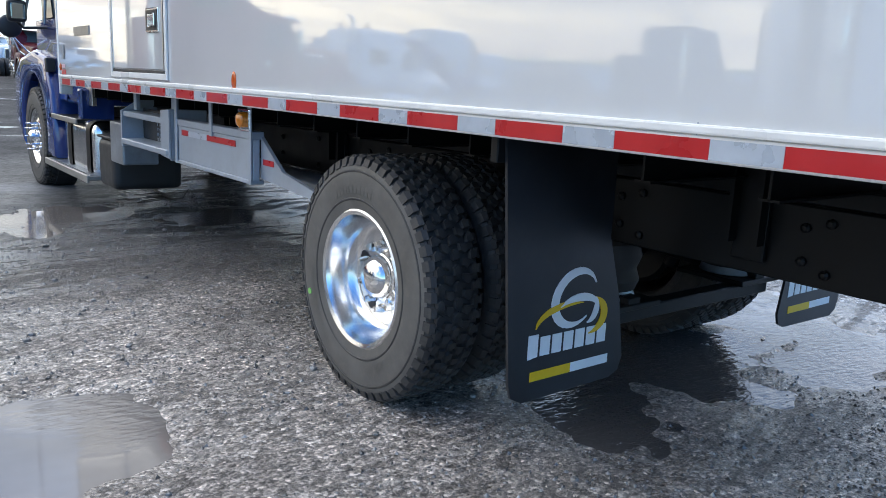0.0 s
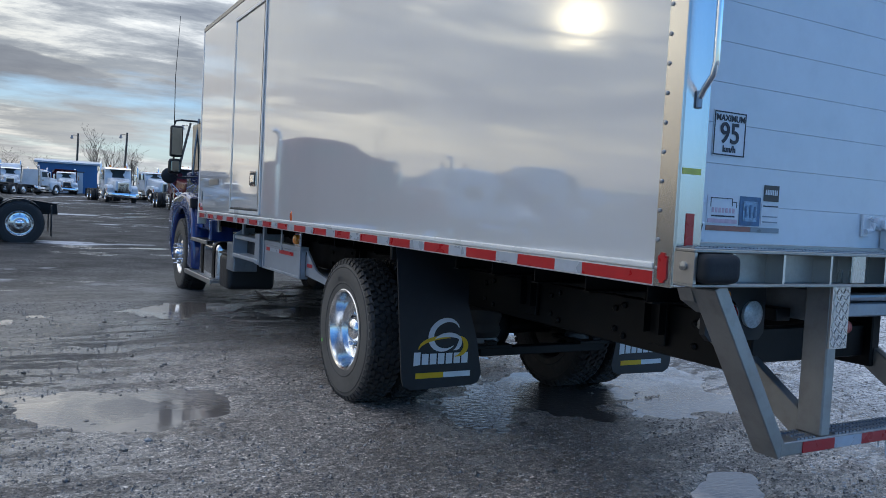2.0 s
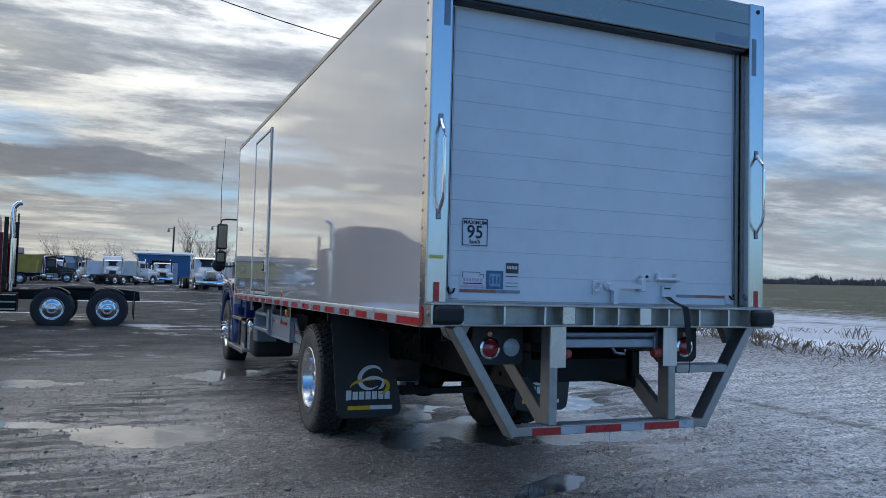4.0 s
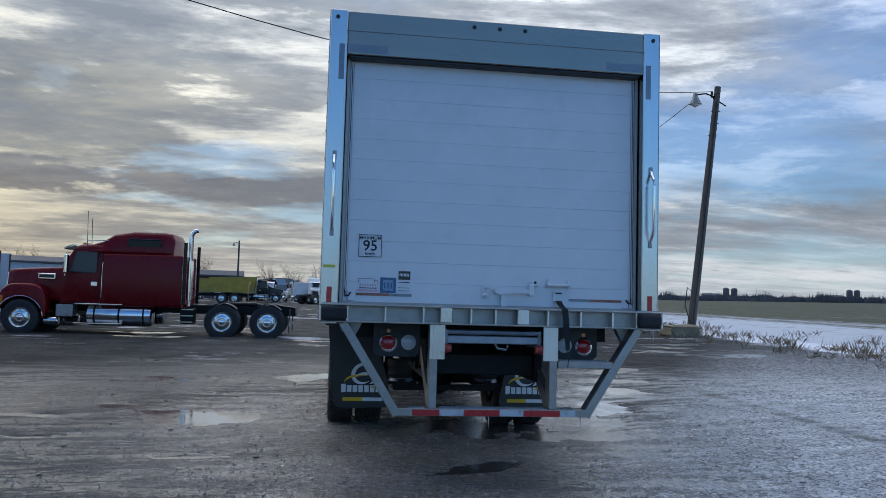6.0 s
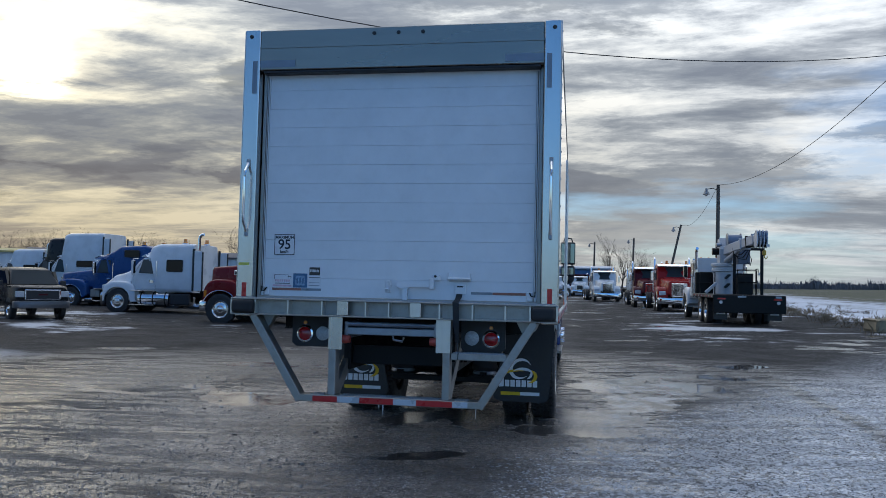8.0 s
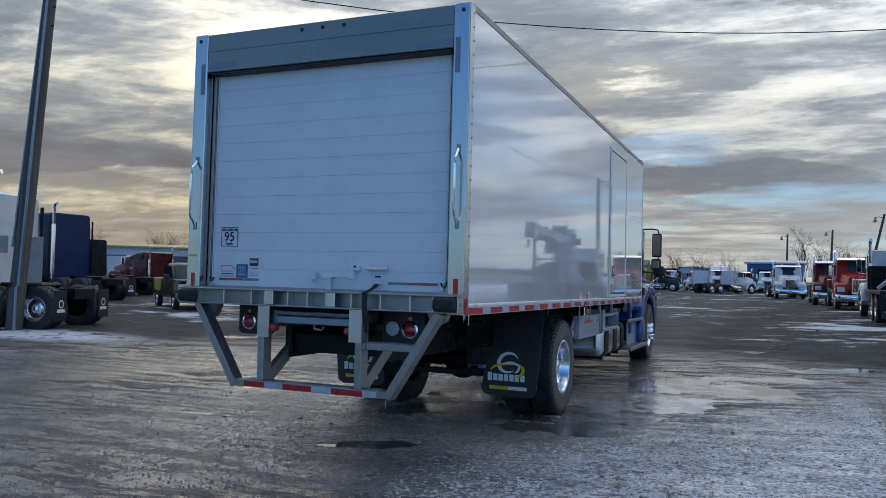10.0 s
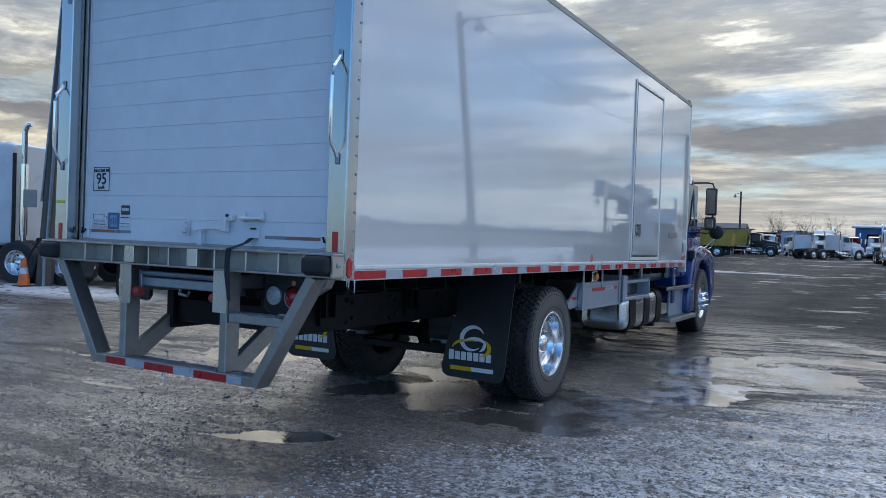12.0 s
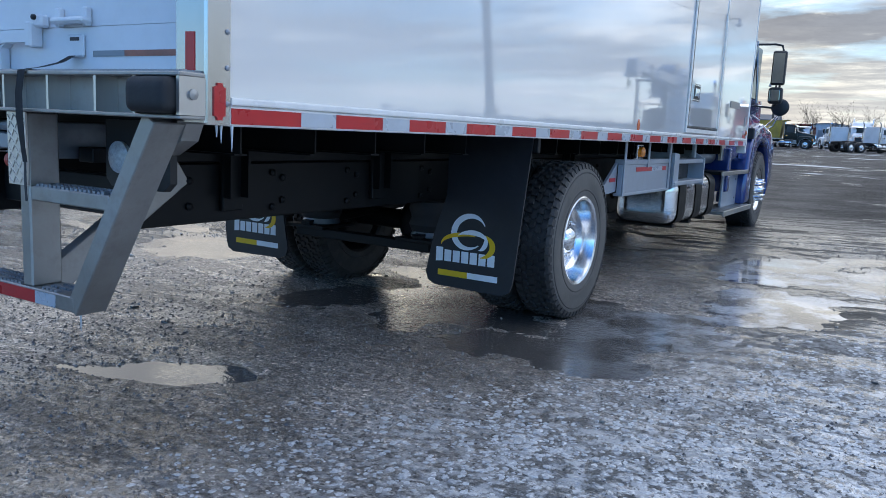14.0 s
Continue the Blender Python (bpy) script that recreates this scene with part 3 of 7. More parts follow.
for s in (-1, 1):
    a, b = sorted((s * 1.166, s * 1.297))
    post = part("rear_post", box(a, b, -.090, .003, 1.185, BZ1 - .012, .006), POST_ALU, truck, "brushed aluminium rear corner post")
    a, b = sorted((s * 1.2975, s * 1.302))
    part("post_flange", box(a, b, -.086, .0035, 1.185, BZ1 - .018, .001), POST_ALU, post)
    for k in range(22):
        z = 1.25 + k * .106
        add = lathe([(.0085, 0), (.0085, .003), (.005, .005), (.001, .0055)], (s * 1.302, -.010, z), seg=8, sign=s)
        part("rivet", add, GALV, post)
    # red reflectors: upright strip behind, rounded one on the side
    part("reflector", box(s * 1.233 - .019, s * 1.233 + .019, -.093, -.090, 1.335, 1.455), TAPE_RED, post)
    bm = box(-.003, .003, -.022, .022, -.055, .055)
    bmesh.ops.bevel(bm, geom=[e for e in bm.edges if abs(e.verts[0].co.x - e.verts[1].co.x) > .004], offset=.012, segments=3, affect="EDGES")
    bm.transform(Matrix.Translation((s * 1.304, -.042, 1.255)))
    part("reflector", bm, TAPE_RED, post)
    part("marker_bolt", lathe([(.016, 0), (.016, .004), (.009, .006), (.009, .010), (.001, .011)], (s * 1.243, -.090, 3.485), axis="y", sign=-1, seg=14), BLACK_PLASTIC, post)
    # grey reflective corner strips
    part("corner_strip", box(*sorted((s * 1.185, s * 1.225)), -.0925, -.0905, 3.01, 3.28), TAPE_GREY, post)
    part("corner_strip", box(*sorted((s * .86, s * 1.163)), -.0865, -.0845, 3.225, 3.285), TAPE_GREY, rear)
    # grab handle standing off on two feet
    hx = s * 1.231
    part("grab_handle", tube([(hx, -.097, 2.43), (hx, -.115, 2.40), (hx, -.150, 2.36), (hx, -.162, 2.31), (hx, -.162, 1.99), (hx, -.150, 1.94), (hx, -.115, 1.90), (hx, -.097, 1.87)], .012, seg=10), CHROME, post, "steel grab handle", True)
    for z in (2.435, 1.862):
        part("handle_foot", box(hx - .015, hx + .015, -.101, -.0905, z - .032, z + .032, .005), GALV, post)
for x in (-.20, 0, .20):
    part("marker_bolt", lathe([(.016, 0), (.016, .004), (.009, .006), (.009, .010), (.001, .011)], (x, -.085, 3.485), axis="y", sign=-1, seg=14), BLACK_PLASTIC, rear)
part("inspection_sticker", box(-1.285, -1.195, -.0925, -.0905, 1.595, 1.617), STICKER_YELLOW, rear)

# roll-up door of narrow slats
z, k = 1.345, 0
door = part("rollup_door", box(-1.16, 1.16, .036, .056, 1.335, 3.20), DOOR_WHITE, truck, "closed white roll-up rear door")
while z < 3.17:
    h = min(.1555, 3.195 - z)
    part("slat", box(-1.105, 1.105, .018, .037, z + .0005, z + h - .0005, .0012), DOOR_WHITE, door)
    z += h
for s in (-1, 1):
    part("edge_strip", box(*sorted((s * 1.108, s * 1.130)), .016, .036, 1.345, 3.19, .002), DOOR_WHITE, door)
    part("door_track", box(*sorted((s * 1.132, s * 1.160)), .006, .034, 1.335, 3.20, .003), ALU_DULL, door)
    part("cable_bracket", box(*sorted((s * 1.05, s * 1.10)), .004, .018, 1.355, 1.43, .006), DOOR_WHITE, door)
    part("cable", tube([(s * 1.118, .012, 1.40), (s * 1.118, .010, 3.17)], .0025, seg=6), BLACK_PLASTIC, door)
    part("cable_shackle", tube([(s * 1.075, .0, 1.42), (s * 1.09, -.008, 1.395), (s * 1.115, -.004, 1.39), (s * 1.118, .004, 1.43)], .006, seg=6), BLACK_STEEL, door)
part("door_sill", box(-1.14, 1.14, -.01, .03, 1.335, 1.352, .003), ALU_DULL, door)

FACE = .0165


def decal(name, x0, x1, z0, z1, material, lift=0.0, label=""):
    return part(name, box(x0, x1, FACE - .0012 - lift, FACE - lift, z0, z1), material, door, label)


def lettering(text, size, x, z, lift):
    me = words(text, size, x, FACE - .002 - lift, z)
    me.materials.clear()
    me.materials.append(INK)
    return part("lettering", me, None, door)


# speed limit sticker
decal("speed_sticker", -1.030, -.848, 1.685, 1.862, STICKER_WHITE, 0, "white speed limit sticker with black figures")
for q in ((-1.026, -.852, 1.689, 1.694), (-1.026, -.852, 1.853, 1.858), (-1.026, -1.021, 1.694, 1.853), (-.857, -.852, 1.694, 1.853)):
    decal("sticker_border", *q, INK, .0015)
lettering("MAXIMUM", .034, -.939, 1.822, .001)
lettering("95", .112, -.939, 1.738, .001)
lettering("km/h", .036, -.939, 1.703, .001)
# maker's stickers as plain shapes
decal("sticker", -1.035, -.862, 1.425, 1.535, STICKER_WHITE, 0)
decal("sticker_stripe", -1.03, -.868, 1.428, 1.444, STICKER_PINK, .0015)
for k in range(7):
    decal("sticker_mark", -1.01 + k * .019, -.998 + k * .019, 1.468, 1.487, STICKER_PINK, .0015)
decal("sticker_mark", -1.012, -.882, 1.452, 1.458, INK, .0015)
for q in ((-1.015, -.90, 1.523, 1.526), (-.90, -.897, 1.495, 1.526), (-.897, -.875, 1.510, 1.513), (-.875, -.872, 1.49, 1.513), (-1.018, -1.015, 1.49, 1.526)):
    decal("sticker_mark", *q, INK, .0015)
decal("sticker", -.855, -.735, 1.422, 1.538, STICKER_BLUE, 0, "dark blue square sticker")
decal("sticker_disc", -.835, -.755, 1.44, 1.52, mat("pale_blue_print", (.22, .36, .50), .4, 0, .6, 60, 150, 0), .0015)
for q in ((-.825, -.815, 1.455, 1.50), (-.80, -.79, 1.455, 1.505), (-.775, -.765, 1.455, 1.50)):
    decal("sticker_mark", *q, STICKER_BLUE, .003)
decal("sticker", -.728, -.622, 1.43, 1.517, STICKER_WHITE, 0)
for k in range(3):
    decal("sticker_mark", -.72, -.63, 1.503 - k * .022 - (.02 if k else 0), 1.508 - k * .022 - (.02 if k else 0), INK if k == 0 else TAPE_GREY, .0015)
decal("sticker", -.718, -.628, 1.525, 1.59, STICKER_DARK, 0, "small dark square sticker")
for k in range(7):
    decal("sticker_mark", -.71 + k * .0108, -.703 + k * .0108, 1.551, 1.572, STICKER_WHITE, .0015)
decal("reflective_strip", -1.035, -.785, 1.398, 1.418, TAPE_RUST, 0)
decal("reflective_strip", -.784, -.615, 1.398, 1.418, TAPE_GREY, 0)
decal("reflective_strip", .615, .785, 1.398, 1.418, TAPE_GREY, 0)
decal("reflective_strip", .786, 1.045, 1.398, 1.418, TAPE_RUST, 0)
# latch bar with its pivot and keeper
lock = part("latch_plate", box(-.075, -.03, .002, .017, 1.40, 1.50, .004), DOOR_WHITE, truck, "white painted door latch")
part("latch_claw", tube([(-.07, -.01, 1.425), (-.045, -.018, 1.43), (-.03, -.018, 1.46), (-.045, -.01, 1.485)], .013, seg=8), DOOR_WHITE, lock)
part("latch_pivot", lathe([(.030, 0), (.030, .02), (.014, .028), (.001, .030)], (.045, .016, 1.462), axis="y", sign=-1, seg=18), DOOR_WHITE, lock)
bm = prism([(.03, 1.445), (.06, 1.432), (.14, 1.448), (.30, 1.448), (.30, 1.478), (.05, 1.488), (.03, 1.478)], "y", -.030, -.014)
part("latch_lever", bm, DOOR_WHITE, lock)
part("latch_foot", prism([(.072, 1.445), (.072, 1.345), (.108, 1.345), (.108, 1.43), (.14, 1.448)], "y", -.022, .012), DOOR_WHITE, lock)
part("latch_keeper", box(.285, .325, -.035, .016, 1.43, 1.52, .006), DOOR_WHITE, lock)
part("latch_keeper", box(.30, .37, -.022, .016, 1.50, 1.545, .008), DOOR_WHITE, lock)
part("latch_bolt", lathe([(.010, 0), (.010, .01), (.004, .014)], (.335, -.022, 1.535), axis="y", sign=-1, seg=10), BLACK_PLASTIC, lock)
pull = part("pull_step", box(.43, .62, -.030, .016, 1.508, 1.53, .008), DOOR_WHITE, truck, "white folding foot pull")
part("pull_foot", box(.435, .46, -.012, .017, 1.50, 1.565, .006), DOOR_WHITE, pull)
part("pull_foot", box(.59, .615, -.012, .017, 1.50, 1.565, .006), DOOR_WHITE, pull)
part("strap_plate", box(.485, .575, .004, .017, 1.395, 1.475, .006), DOOR_WHITE, pull)
part("strap_slot", box(.505, .555, .001, .0045, 1.452, 1.464), INK, pull)
bm = bmesh.new()
path = [(.528, -.003, 1.40), (.528, -.05, 1.372), (.527, -.12, 1.350), (.525, -.188, 1.336), (.53, -.202, 1.26), (.535, -.205, 1.18), (.545, -.202, 1.08), (.548, -.198, 1.03)]
rows = [[bm.verts.new((x - .024 * (1 - .3 * (k > 5)), y, z)), bm.verts.new((x + .024 * (1 - .3 * (k > 5)), y - .003, z))] for k, (x, y, z) in enumerate(path)]
for a, b in zip(rows, rows[1:]):
    bm.faces.new((a[0], a[1], b[1], b[0]))
bmesh.ops.solidify(bm, geom=bm.faces[:], thickness=.004)
part("pull_strap", bm, STRAP, pull, "hanging dark webbing strap", True)
part("strap_cord", tube([(.548, -.20, 1.03), (.555, -.205, .95), (.55, -.20, .90)], .004, seg=6), STRAP, pull)

# rear sill beam: channel with flanges and upright ribs, rubber dock bumpers
SY0, SY1 = -.187, -.092
beam = part("sill_beam", box(-1.295, 1.295, SY1 - .012, SY1, 1.205, 1.325), ALU_DULL, truck, "weathered aluminium rear sill beam")
part("sill_flange", box(-1.30, 1.30, SY0, SY1, 1.320, 1.333, .003), ALU_DULL, beam)
part("sill_flange", box(-1.30, 1.30, SY0, SY1, 1.198, 1.210, .003), ALU_DULL, beam)
part("sill_tread", box(-1.28, 1.28, SY0 + .02, .0, 1.333, 1.338, .001), GALV, beam)
bm = bmesh.new()
for k in range(120):
    x = -1.26 + k * .0212
    add_box(bm, x, x + .012, SY0 + .03, SY0 + .05, 1.338, 1.341)
    add_box(bm, x + .008, x + .018, SY0 + .07, SY0 + .09, 1.338, 1.341)
part("tread_plate", bm, GALV, beam)
for x in (-1.095, -.82, -.54, -.385, -.185, .0, .19, .40, .655, .905, 1.092):
    part("sill_rib", box(x - .006, x + .006, SY0 + .006, SY1 - .012, 1.210, 1.320), ALU, beam)
for x in (-.37, .21):
    part("sill_pocket", box(x - .045, x + .045, SY0 + .002, SY0 + .010, 1.212, 1.326, .004), ALU, beam)
for s in (-1, 1):
    a, b = sorted((s * 1.286, s * 1.30))
    part("sill_end", box(a, b, SY0, SY1, 1.210, 1.320), ALU, beam)
    part("end_bolt", lathe([(.016, 0), (.016, .008), (.001, .012)], (s * 1.30, -.14, 1.27), sign=s, seg=12), ALU_DULL, beam)
    bm = box(*sorted((s * 1.098, s * 1.284)), SY0 - .040, SY1 - .014, 1.212, 1.318, .035, 4)
    part("dock_bumper", bm, DOCK_RUBBER, beam, "black rubber dock bumper", True)

# under-ride guard and steps
guard = part("guard_bar", box(-.73, .73, -.155, -.03, .530, .585, .004), ALU_DULL, truck, "aluminium under-ride guard with steps")
CLEAT = to_mesh("cleat", box(0, .015, -.010, .010, .585, .592), GALV)
for j, y in enumerate((-.135, -.095, -.055)):
    for k in range(52):
        x = -.62 + k * .024 + .012 * (j % 2)
        if abs(abs(x) - .46) > .06:
            part("cleat", CLEAT, None, guard, m=Matrix.Translation((x, y, 0)))
x = -.60
for k, (w, c) in enumerate(((.20, TAPE_RED), (.18, TAPE_WHITE), (.27, TAPE_RED), (.18, TAPE_WHITE), (.28, TAPE_RED), (.12, TAPE_WHITE))):
    part("reflective_tape", box(x, x + w - .001, -.158, -.1555, .534, .578), c, guard)
    x += w
for s in (-1, 1):
    part("diagonal_leg", bar((s * 1.125, -.095, 1.20), (s * .712, -.095, .535), .118, .062), ALU_DULL, guard)
    part("leg_gusset", prism([(s * .98, 1.197), (s * 1.16, 1.197), (s * 1.13, 1.13), (s * 1.04, 1.08)], "y", -.04, .03), ALU_DULL, guard)
    part("upright", box(s * .455 - .030, s * .455 + .030, -.150, -.035, .585, 1.198, .006), ALU_DULL, guard)
    bm = bar((s * .455, -.05, .60), (s * .455, .52, .98), .05, .11)
    part("brace", bm, ALU_DULL, guard)
    tx = s * .43
    plate = part("tread_plate", box(tx - .056, tx + .056, -.158, -.151, .945, 1.196), ALU, guard, "diamond tread plate")
    bm = bmesh.new()
    for i in range(5):
        for j in range(9):
            cx, cz = tx - .043 + i * .0215, .962 + j * .027
            d = .008 if (i + j) % 2 else -.008
            add_prism(bm, [(cx - .008, cz - d), (cx - .005, cz - d - .004), (cx + .008, cz + d), (cx + .005, cz + d + .004)], "y", -.1605, -.158)
    part("diamond_relief", bm, ALU, plate)
part("step", box(.492, .92, -.150, -.04, .895, .945, .004), ALU_DULL, guard)
bm = bmesh.new()
for j in range(3):
    for k in range(16):
        x = .51 + k * .024 + .012 * (j % 2)
        add_box(bm, x, x + .015, -.14 + j * .036, -.12 + j * .036, .945, .953)
part("step_tread", bm, GALV, guard)

# icicles under the corners
for x, y, n in ((1.29, -.03, 4), (.70, -.10, 1), (-.05, -.15, 2)):
    rng = random.Random(n)
    for k in range(n):
        px, top = x + rng.uniform(-.02, .02), (.53 if abs(x) < .8 else 1.185)
        part("icicle", cyl((px, y + k * .012, top), (px, y + k * .012, top - rng.uniform(.03, .09)), .005, .001, seg=6), ICE, guard)

# tail lamps on black plates
for s in (-1, 1):
    lp = part("lamp_plate", prism([(s * .53, 1.185), (s * .885, 1.185), (s * .885, .97), (s * .85, .94), (s * .56, .94), (s * .53, .97)], "y", .12, .15), BLACK_PLASTIC, truck, "black tail lamp plate")
    part("lamp_ring", lathe([(.070, 0), (.070, .012), (.056, .018), (.056, .006)], (s * .772, .12, 1.045), axis="y", sign=-1, seg=28), CHROME, lp)
    part("tail_lamp", lathe([(.055, 0), (.055, .014), (.035, .026), (.001, .030)], (s * .772, .12, 1.045), axis="y", sign=-1, seg=28), RED_LENS, lp, "round red tail lamp", True)
    part("reverse_lamp", lathe([(.058, 0), (.058, .014), (.035, .024), (.001, .028)], (s * .618, .12, 1.05), axis="y", sign=-1, seg=28), CLEAR_LENS, lp, "round clear reversing lamp", True)
    part("side_reflector", cyl((s * .772, .121, 1.135), (s * .772, .112, 1.135), .016, seg=14), AMBER_LENS, lp)

# stored ramp between the uprights
ramp = part("stored_ramp", box(-.365, .365, -.09, 1.6, 1.060, 1.120, .006), GALV, truck, "grey aluminium loading ramp stored under the floor")
for s in (-1, 1):
    part("ramp_rail", box(*sorted((s * .345, s * .375)), -.10, 1.6, 1.03, 1.165, .004), GALV, ramp)
    part("ramp_roller", lathe([(.034, 0), (.034, .035), (.028, .05), (.028, .065), (.001, .066)], (s * .385, -.115, 1.025), axis="x", sign=-s, seg=16), RED_CAP, ramp, "red rubber roller")
part("ramp_bar", cyl((-.35, -.085, 1.145), (.35, -.085, 1.145), .018, seg=10), GALV, ramp)
part("ramp_hook", tube([(.02, -.09, 1.06), (.03, -.11, 1.03), (.10, -.11, 1.02), (.11, -.10, 1.05)], .010, seg=6), ALU_DULL, ramp)

# chassis
chassis = part("frame_rail", box(-.47, -.405, .22, 9.6, .752, 1.012, .006), BLACK_STEEL, truck, "black painted chassis rail")
part("frame_rail", box(.405, .47, .22, 9.6, .752, 1.012, .006), BLACK_STEEL, truck, "black painted chassis rail")
for s in (-1, 1):
    part("long_sill", box(*sorted((s * .39, s * .48)), .10, 8.0, 1.02, 1.075, .003), BLACK_STEEL, chassis)
    for k, y in enumerate((.55, 1.05, 1.12, 1.62, 1.70, 2.35, 2.45, 4.1, 4.3, 4.9, 5.4)):
        for z in (.80, .965) if k % 2 else (.83, .94):
            part("bolt", lathe([(.017, 0), (.017, .012), (.008, .018), (.001, .019)], (s * .47, y, z), sign=s, seg=8), BLACK_STEEL, chassis)
    for y in (.78, 1.88, 4.6, 6.2):
        part("hanger_bracket", box(*sorted((s * .472, s * .50)), y - .06, y + .06, .80, 1.185, .005), BLACK_STEEL, chassis)
        part("hanger_flange", box(*sorted((s * .50, s * .545)), y + .045, y + .06, .86, 1.185), BLACK_STEEL, chassis)
        part("hanger_flange", box(*sorted((s * .50, s * .545)), y - .06, y - .045, .86, 1.185), BLACK_STEEL, chassis)
for k in range(20):
    y = .32 + k * .405
    bm = box(-1.02, 1.02, y - .004, y + .004, 1.078, 1.188)
    add_box(bm, -1.02, 1.02, y - .03, y + .03, 1.076, 1.083)
    part("crossmember", bm, BLACK_STEEL, chassis)
for y in (.30, 2.2, 4.2, 6.5):
    part("frame_tie", box(-.405, .405, y - .04, y + .04, .80, .96, .006), BLACK_STEEL, chassis)
# rear suspension: axle, differential, air bags, arms
axle = part("rear_axle", cyl((-.95, WHEEL_Y, .515), (.95, WHEEL_Y, .515), .075, seg=16), BLACK_STEEL, truck, "black rear axle", True)
bm = bmesh.new()
bmesh.ops.create_icosphere(bm, subdivisions=3, radius=.23, matrix=Matrix.Translation((0, WHEEL_Y, .515)) @ Matrix.Diagonal((.95, 1, .95, 1)))
part("differential", bm, BLACK_STEEL, axle, "", True)
part("drive_shaft", cyl((0, WHEEL_Y + .2, .56), (0, 7.0, .75), .05, seg=12), BLACK_STEEL, axle, "", True)
for s in (-1, 1):
    part("spring_arm", bar((s * .46, 2.35, .52), (s * .46, 4.3, .66), .075, .05), BLACK_STEEL, axle)
    part("air_bag", lathe([(.10, .55), (.13, .56), (.145, .60), (.13, .645), (.135, .66), (.15, .70), (.135, .75), (.10, .752)], (s * .46, 2.52, 0), axis="z", seg=24), DOCK_RUBBER, axle, "black rubber air bag", True)
    part("bag_seat", lathe([(.12, .52), (.135, .525), (.115, .575), (.125, .59)], (s * .46, 2.52, 0), axis="z", seg=24), GALV, axle, "", True)
    part("bag_plate", box(s * .46 - .16, s * .46 + .16, 2.34, 2.70, .495, .52, .004), BLACK_STEEL, axle)
    part("shock", cyl((s * .60, 2.95, .45), (s * .55, 2.75, .98), .035, seg=12), BLACK_STEEL, axle, "", True)
    part("brake_can", cyl((s * .55, 2.98, .62), (s * .55, 2.72, .60), .085, seg=18), BLACK_STEEL, axle, "", True)
part("cross_tube", box(-.55, .55, 2.36, 2.44, .44, .50, .006), BLACK_STEEL, axle)
part("exhaust_pipe", cyl((-.62, 4.4, .72), (-.62, 7.2, .72), .06, seg=14), GALV, axle, "", True)

rng = random.Random(2)
for s in (-1, 1):
    wheel(truck, s * 1.085, WHEEL_Y, WHEEL_Z, s, "dish", True, rng.uniform(0, 1))
    wheel(truck, s * .765, WHEEL_Y, WHEEL_Z, s, "dish", True, rng.uniform(0, 1), rim=False)
    wheel(truck, s * 1.035, AXLE_F, WHEEL_Z + F_LIFT, s, "flat", True, rng.uniform(0, 1))
part("tyre_dot", cyl((-1.228, WHEEL_Y + .395, .37), (-1.222, WHEEL_Y + .395, .37), .014, seg=14), GREEN_DOT, truck, "small green paint dot")


# mud flaps with a plain mark: swoosh, row of strokes and a two-colour bar
def crescent(bm, cx, cz, rx, rz, a0, a1, w, y0, y1, n=22, tilt=0.0):
    outer, inner = [], []
    for k in range(n + 1):
        f = k / n
        a = radians(a0 + (a1 - a0) * f)
        t = w * math.sin(math.pi * min(.97, max(.03, f))) ** .8
        for lst, q in ((outer, t / 2), (inner, -t / 2)):
            px, pz = (rx + q) * math.cos(a), (rz + q) * math.sin(a)
            lst.append((cx + px, cz + pz + tilt * px))
    rims = [[bm.verts.new((px, y, pz)) for px, pz in lst] for y in (y0, y1) for lst in (outer, inner)]
    fs = [bm.faces.new((rims[i][k], rims[i][k + 1], rims[j][k + 1], rims[j][k])) for i, j in ((0, 1), (1, 3), (3, 2), (2, 0)) for k in range(n)]
    fs += [bm.faces.new([rim[k] for rim in (rims[0], rims[1], rims[3], rims[2])]) for k in (0, n)]
    bmesh.ops.recalc_face_normals(bm, faces=fs)
    return bm


